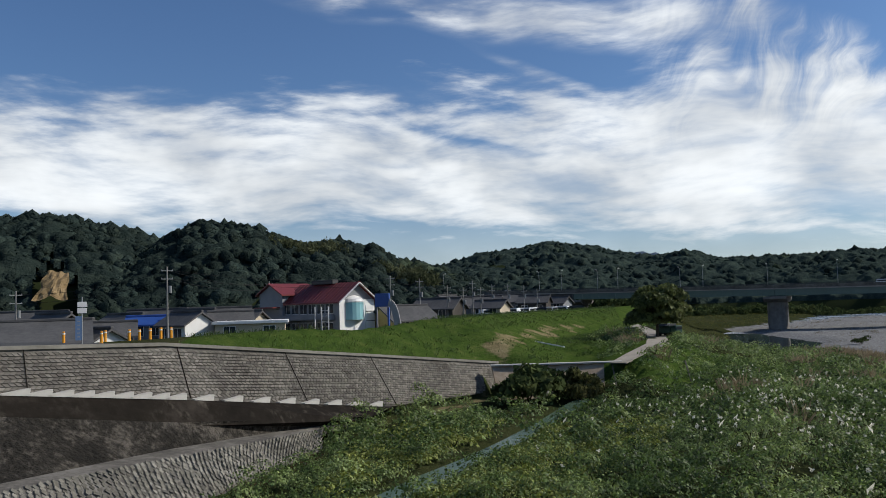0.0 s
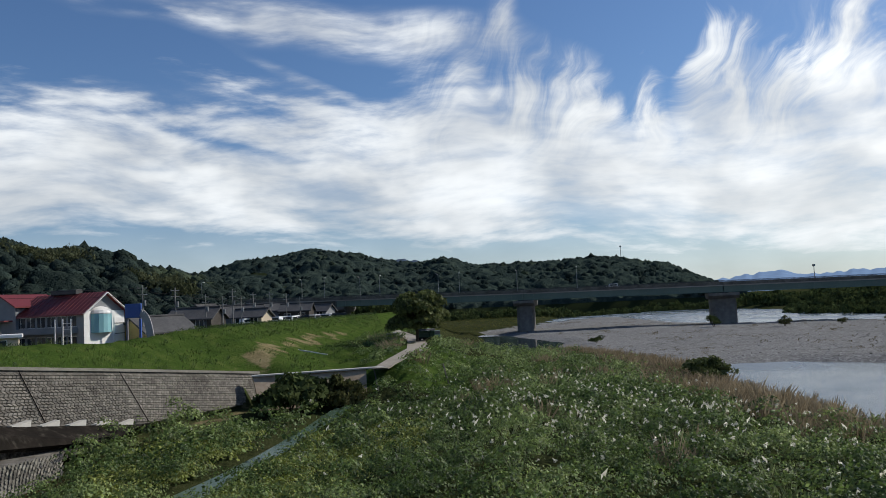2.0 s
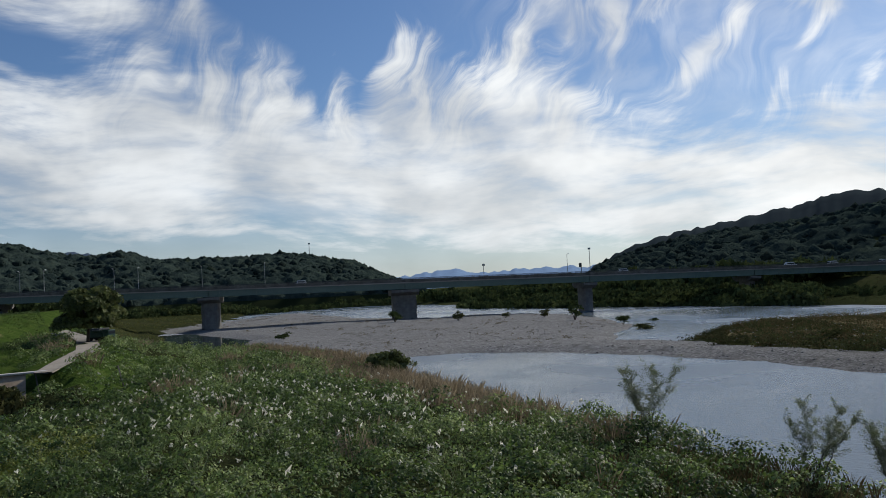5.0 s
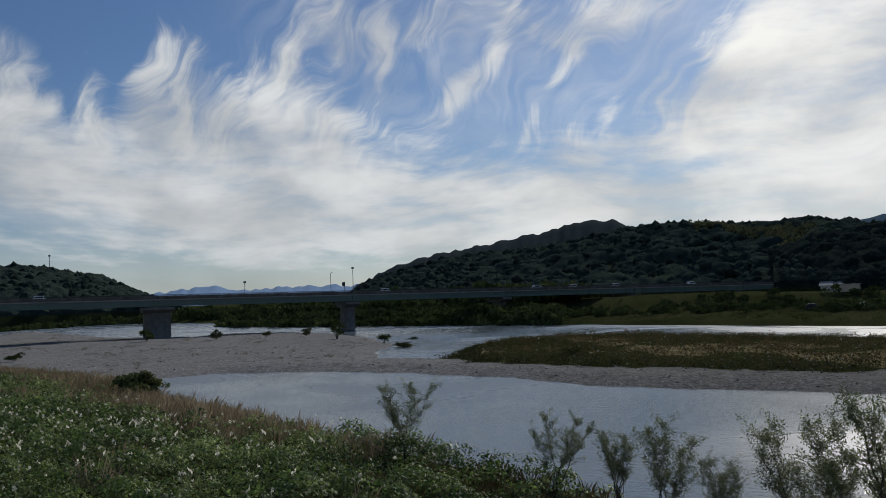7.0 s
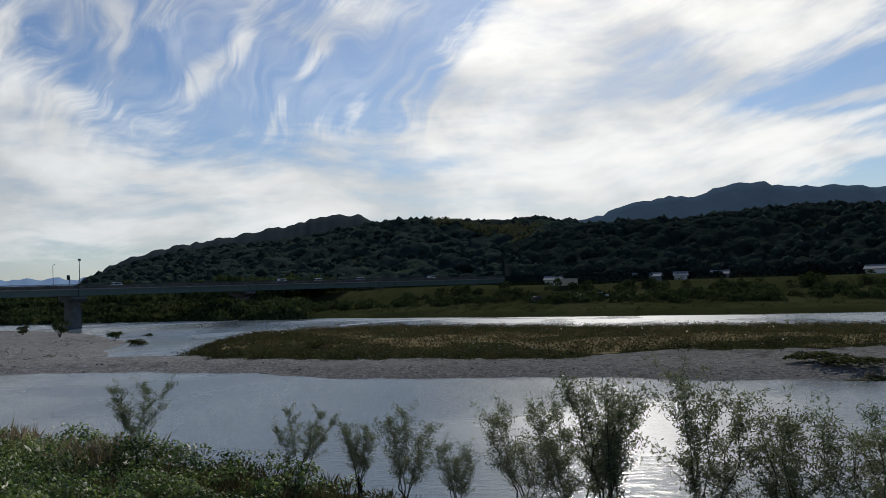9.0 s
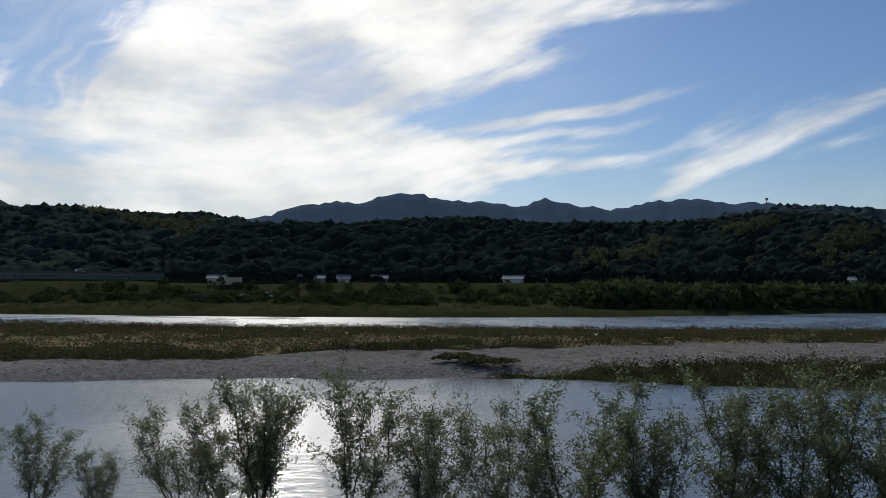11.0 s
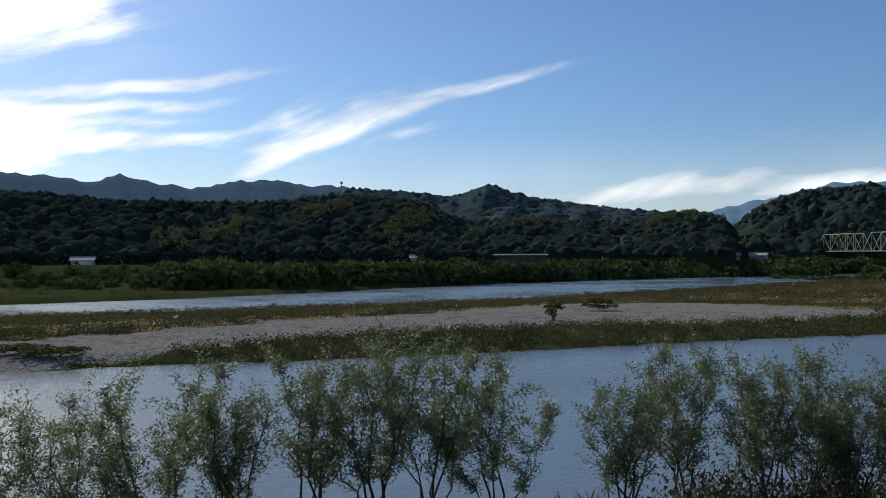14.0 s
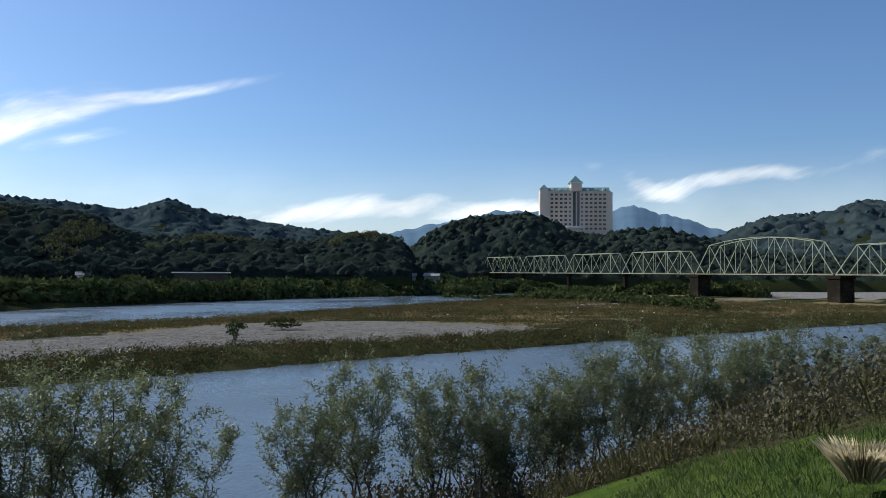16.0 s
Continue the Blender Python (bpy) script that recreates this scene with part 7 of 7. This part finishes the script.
# ---- poles, posts and wires ----
def utility_pole(at, high, turn, arms=2):
    p = thing("utility_pole", at, "tall concrete utility pole with crossarms and insulators", "utility pole", "utility poles", turn=turn)
    bm = bmesh.new()
    tube(bm, (0, 0, -0.3), (0, 0, high), 0.13, 0.08, 8)
    part("shaft", bm, M_POLE, p)
    for k in range(arms):
        z = high - 0.5 - k * 0.9
        a = part("crossarm", boxes((-0.65, 0.65, -0.04, 0.04, z, z + 0.08)), M_STEEL, p)
        for x in (-0.6, 0.0, 0.6):
            part("insulator", boxes((x - 0.03, x + 0.03, -0.03, 0.03, z + 0.08, z + 0.2), bevel=0.01), M_GREY_WALL, a)
    bm = bmesh.new()
    tube(bm, (0.3, 0, high - 2.9), (0.3, 0, high - 2.1), 0.2, 0.2, 8)
    part("transformer", bm, M_STEEL, p)
    return p


POLES = [(-18.6, 95, 9.2), (-3.75, 120, 8.6), (-1.72, 130, 8.4), (1.3, 140, 7.0), (2.5, 150, 7.2), (4.4, 165, 8.0), (0.2, 146, 7.6), (1.95, 158, 8.6), (3.3, 170, 8.2), (5.5, 180, 8.0), (6.4, 176, 7.0), (-27.5, 100, 7.0), (-12.0, 140, 9)]
heads = []
for b, d, hh in POLES:
    p = bearing(b, d, 6.1)
    utility_pole(p, hh, -b + 20)
    heads.append(p + Vector((0, 0, hh)))


def wire(a, b, sag, label="thin black power line between poles"):
    n = 12
    cu = bpy.data.curves.new("power_line", "CURVE")
    cu.dimensions, cu.bevel_depth = "3D", 0.018
    s = cu.splines.new("POLY")
    s.points.add(n)
    for i in range(n + 1):
        t = i / n
        q = a.lerp(b, t) - Vector((0, 0, sag * 4 * t * (1 - t)))
        s.points[i].co = (*q, 1)
    cu.materials.append(M_RUBBER)
    return tagged(new("power_line", cu), label, "cable", "power lines")


for a, b in ((0, 1), (1, 2), (2, 3), (3, 4), (4, 5), (5, 9), (2, 6), (6, 7), (11, 0), (0, 12)):
    for k in (0.0, -0.9):
        wire(heads[a] + Vector((0, 0, k - 0.4)), heads[b] + Vector((0, 0, k - 0.4)), 0.7)


def guide_post(at):
    p = thing("guide_post", at, "orange plastic guide post at the lane's edge", "post", "guide posts")
    bm = bmesh.new()
    bmesh.ops.create_cone(bm, cap_ends=True, segments=10, radius1=0.11, radius2=0.1, depth=0.85, matrix=Matrix.Translation((0, 0, 0.42)))
    part("tube", bm, M_ORANGE, p)
    bm = bmesh.new()
    bmesh.ops.create_cone(bm, cap_ends=True, segments=10, radius1=0.115, radius2=0.115, depth=0.1, matrix=Matrix.Translation((0, 0, 0.68)))
    part("reflector", bm, M_WHITE, p, "white reflective band")


for b, d in ((-24.82, 66), (-22.62, 61.5), (-22.4, 65), (-20.96, 64.5), (-20.34, 64.8), (-19.68, 65), (-19.02, 65.2), (-18.38, 65.4)):
    p = bearing(b, d)
    guide_post((p.x, p.y, max(8.2, on_ground(p.x, p.y)[2]) if b < -22 else on_ground(p.x, p.y)[2] - 0.02))
s = thing("notice_post", (*bearing(-23.75, 60.5, 8.2),), "steel post with a blue flood notice and white panels", "sign", turn=24)
bm = bmesh.new()
tube(bm, (0, 0, 0), (0, 0, 3.2), 0.05, 0.05)
part("pole", bm, M_STEEL, s)
part("blue_board", boxes((-0.42, -0.02, -0.04, 0.04, 0.3, 1.9), bevel=0.01), material("faded_blue_board", [(0.1, 0.18, 0.32), (0.16, 0.25, 0.4)], 0.8, 0.6, 0.0), s)
for k in range(2):
    part("panel", boxes((-0.3, 0.3, -0.06, 0.0, 2.1 + k * 0.42, 2.45 + k * 0.42), bevel=0.01), M_WHITE, s)

# short bars standing for the board's writing
for k in range(5):
    part("text_bar", boxes((-0.3, -0.14, -0.052, -0.044, 0.5 + k * 0.26, 0.56 + k * 0.26)), M_PALE_ROOF, s)


# ---- vehicles ----
def car(at, turn, mat, label, long=3.6, high=1.6, name="car", group="cars"):
    c = thing(name, at, label, "car", group, turn=turn)
    w, L = 0.78, long / 2
    body = boxes((-L, L, -w, w, 0.3, high * 0.56), bevel=0.1)
    part("body", body, mat, c)
    cab = bmesh.new()
    vs = box(cab, -L * 0.78, L * 0.62, -w * 0.94, w * 0.94, high * 0.55, high)
    for v in vs:
        if v.co.z > high * 0.8:
            v.co.x = v.co.x * 0.82 - 0.05
            v.co.y *= 0.86
    part("cabin", cab, mat, c)
    for s in (-1, 1):
        part("side_window", boxes((-L * 0.62, L * 0.42, s * w * 0.9 - 0.04, s * w * 0.9 + 0.04, high * 0.63, high * 0.88)), M_GLASS, c)
    part("windscreen", boxes((L * 0.53, L * 0.6, -w * 0.75, w * 0.75, high * 0.6, high * 0.9)), M_GLASS, c)
    for x in (-L * 0.62, L * 0.62):
        for s in (-1, 1):
            wb = bmesh.new()
            bmesh.ops.create_cone(wb, cap_ends=True, segments=14, radius1=0.3, radius2=0.3, depth=0.2, matrix=Matrix.Translation((x, s * (w - 0.05), 0.3)) @ Matrix.Rotation(math.pi / 2, 4, "X"))
            t = part("wheel", wb, M_RUBBER, c)
            rb = bmesh.new()
            bmesh.ops.create_cone(rb, cap_ends=True, segments=10, radius1=0.17, radius2=0.17, depth=0.22, matrix=Matrix.Translation((x, s * (w - 0.045), 0.3)) @ Matrix.Rotation(math.pi / 2, 4, "X"))
            part("rim", rb, M_STEEL, t)
    for s in (-1, 1):
        part("headlight", boxes((L - 0.03, L + 0.02, s * 0.5 - 0.14, s * 0.5 + 0.14, 0.55, 0.72), bevel=0.02), M_WHITE, c)
    return c


for s, o in ((26, 2.4), (127, 2.4), (182, -2.4), (200, 2.4), (219, 2.4), (251, -2.4)):
    car((*on_bridge(s, o), deck_z(s) + 0.01), turn_b + (180 if o > 0 else 0), M_CAR_WHITE, "white car on the highway bridge", 4.2, 1.7)
for k, (b, d) in enumerate(((5.4, 172), (6.2, 176), (7.0, 180), (7.9, 186), (4.7, 168), (8.6, 192), (3.6, 164), (5.8, 168), (6.6, 172), (7.4, 178), (8.2, 184), (9.2, 190), (2.9, 158))):
    p = bearing(b, d)
    car(on_ground(p.x, p.y), 20 + 31 * k, (M_CAR_WHITE, M_CAR_WHITE, M_CAR_BLACK)[k % 3], "car parked below the viaduct", 3.9, 1.7)
for k, (b, d) in enumerate(((78.2, 236), (81.2, 234), (82.6, 236))):
    p = bearing(b, d)
    car(on_ground(p.x, p.y), -b + 4, M_CAR_BLACK if k == 0 else M_CAR_WHITE, "car parked on the far river bank", 3.5, 1.6)
tr = thing("tank_truck", on_ground(30.4, 112.6), "dark green truck parked on the track under the tree", "truck", turn=-60)
tr.scale = (0.72, 0.72, 0.72)
part("chassis", boxes((-2.6, 2.6, -0.8, 0.8, 0.45, 0.7), bevel=0.04), M_CAR_BLACK, tr)
part("cab", boxes((1.2, 2.6, -0.85, 0.85, 0.7, 2.0), bevel=0.12), M_CAR_GREEN, tr)
part("load_bed", boxes((-2.6, 1.1, -0.9, 0.9, 0.7, 1.55), bevel=0.06), M_CAR_GREEN, tr)
part("cargo", boxes((-2.3, 0.8, -0.75, 0.75, 1.5, 1.95), bevel=0.15), M_CAR_GREEN, tr)
part("windscreen", boxes((2.58, 2.63, -0.7, 0.7, 1.3, 1.85)), M_GLASS, tr)
for x in (-1.7, 1.8):
    for s in (-1, 1):
        wb = bmesh.new()
        bmesh.ops.create_cone(wb, cap_ends=True, segments=14, radius1=0.38, radius2=0.38, depth=0.25, matrix=Matrix.Translation((x, s * 0.75, 0.38)) @ Matrix.Rotation(math.pi / 2, 4, "X"))
        part("wheel", wb, M_RUBBER, tr)
car(on_ground(31.8, 118.0), 40, M_CAR_BLACK, "black car parked beside the green truck", 3.8, 1.5)
bx = thing("equipment_box", on_ground(26.6, 119.0), "grey steel box beside the track", "box")
part("case", boxes((-0.7, 0.7, -0.5, 0.5, 0, 1.1), bevel=0.03), M_DARK_PANEL, bx)
part("lid", boxes((-0.75, 0.75, -0.55, 0.55, 1.1, 1.18), bevel=0.02), M_STEEL, bx)

# ---- the far village ----
FAR_ROOFS = [(79.4, 296, 9, 6), (84.5, 300, 7, 5), (86.0, 306, 8, 6), (87.8, 302, 6, 5), (90.3, 310, 8, 6), (99.6, 300, 10, 6), (101.4, 304, 9, 6), (121.4, 320, 7, 5), (142.6, 395, 9, 6), (144.2, 400, 10, 6), (139.0, 380, 7, 5)]
for b, d, L, W in FAR_ROOFS:
    p = bearing(b, d, 6.4)
    house(p, L * 0.7, W * 0.75, 2.2, 0.9, -b + 180 + (b * 7) % 24 - 12, M_WHITE if int(b) % 2 else M_GREY_WALL, M_PALE_ROOF, "small house with a pale metal roof on the far bank", 1, "houses of the far village")
hall = thing("long_hall", (*bearing(128.6, 318, 6.2),), "long low hall with a pale flat roof on the far bank", "building", turn=-128.6 + 180)
part("wall", boxes((-9.5, 9.5, -4, 4, -0.3, 3.0)), M_DARK_WALL, hall)
part("roof", boxes((-10.4, 10.4, -5, 5, 3.0, 3.4), bevel=0.05), M_WHITE, hall)
shed = thing("white_shed", (*bearing(80.4, 262, 6.8),), "plain white block shed on the far levee", "shed", turn=-80)
part("wall", boxes((-2.6, 2.6, -2, 2, -0.3, 1.9)), M_BEIGE, shed)
part("roof", boxes((-2.9, 2.9, -2.3, 2.3, 1.9, 2.05)), M_PALE_ROOF, shed)

# masts on the ridges
for b, d, z, hh in ((28.6, 790, 44, 13), (40.6, 610, 8, 17), (47.9, 640, 14, 20), (116.2, 560, 50, 9)):
    mast = thing("radio_mast", (*bearing(b, d, z),), "thin grey steel mast on a ridge", "mast", "masts")
    bm = bmesh.new()
    tube(bm, (0, 0, -3), (0, 0, hh), 0.35, 0.2, 6)
    part("shaft", bm, M_STEEL, mast)
    part("antenna", boxes((-0.7, 0.7, -0.7, 0.7, hh - 1.6, hh - 0.2)), M_STEEL, mast)

# bare yellow slip on the western hill
slip = thing("landslip", (*bearing(-25.35, 281, 17.5),), "bare yellow earth slip on the wooded hill", "slope", turn=25)
bm = bmesh.new()
bmesh.ops.create_grid(bm, x_segments=14, y_segments=14, size=1.0)
for v in bm.verts:
    x, y = v.co.x, v.co.y
    r_ = max(0.0, 1 - (x * x + y * y))
    edge_ = 1.0 + 0.35 * noise.noise(Vector((math.atan2(y, x) * 1.6, 3.0, 0)))
    v.co = Vector((x * edge_ * (3.8 - 0.7 * y) + y * 1.2, y * 7.0 - r_ * 2.5 + noise.noise(Vector((x * 3, y * 3, 0))) * 1.0, y * edge_ * 4.4 + 3.0))
part("face", bm, material("yellow_earth", [(0.06, 0.05, 0.025), (0.2, 0.14, 0.07), (0.3, 0.22, 0.12)], 0.5, 0.95, 0.5, 2.0, depth=0.5), slip)

# pale pole lying on the levee, driftwood by the field
dp = thing("wooden_pole", on_ground(12.5, 100.0), "pale bare pole lying on the grass slope", "pole")
bm = bmesh.new()
tube(bm, (-1.6, 1.2, 0.75), (1.6, -1.4, 0.1), 0.09, 0.07, 6)
part("shaft", bm, M_WHITE, dp)

# dry pampas tuft beside the levee road
pt = thing("pampas_tuft", on_ground(1.12, -7.8), "pale dry tuft of ornamental grass at the road's edge", "grass")
r_ = np.random.default_rng(8)
v_, t_ = blades(r_, 1500, 0.13, 0.31, 0.004, 0.95)
o = new("foliage", tri_mesh("foliage", v_, t_, material("straw", [(0.42, 0.36, 0.22), (0.6, 0.54, 0.36)], 2.0, 0.8, 0.0, island=0.3, translucent=0.3)))
o.parent = pt
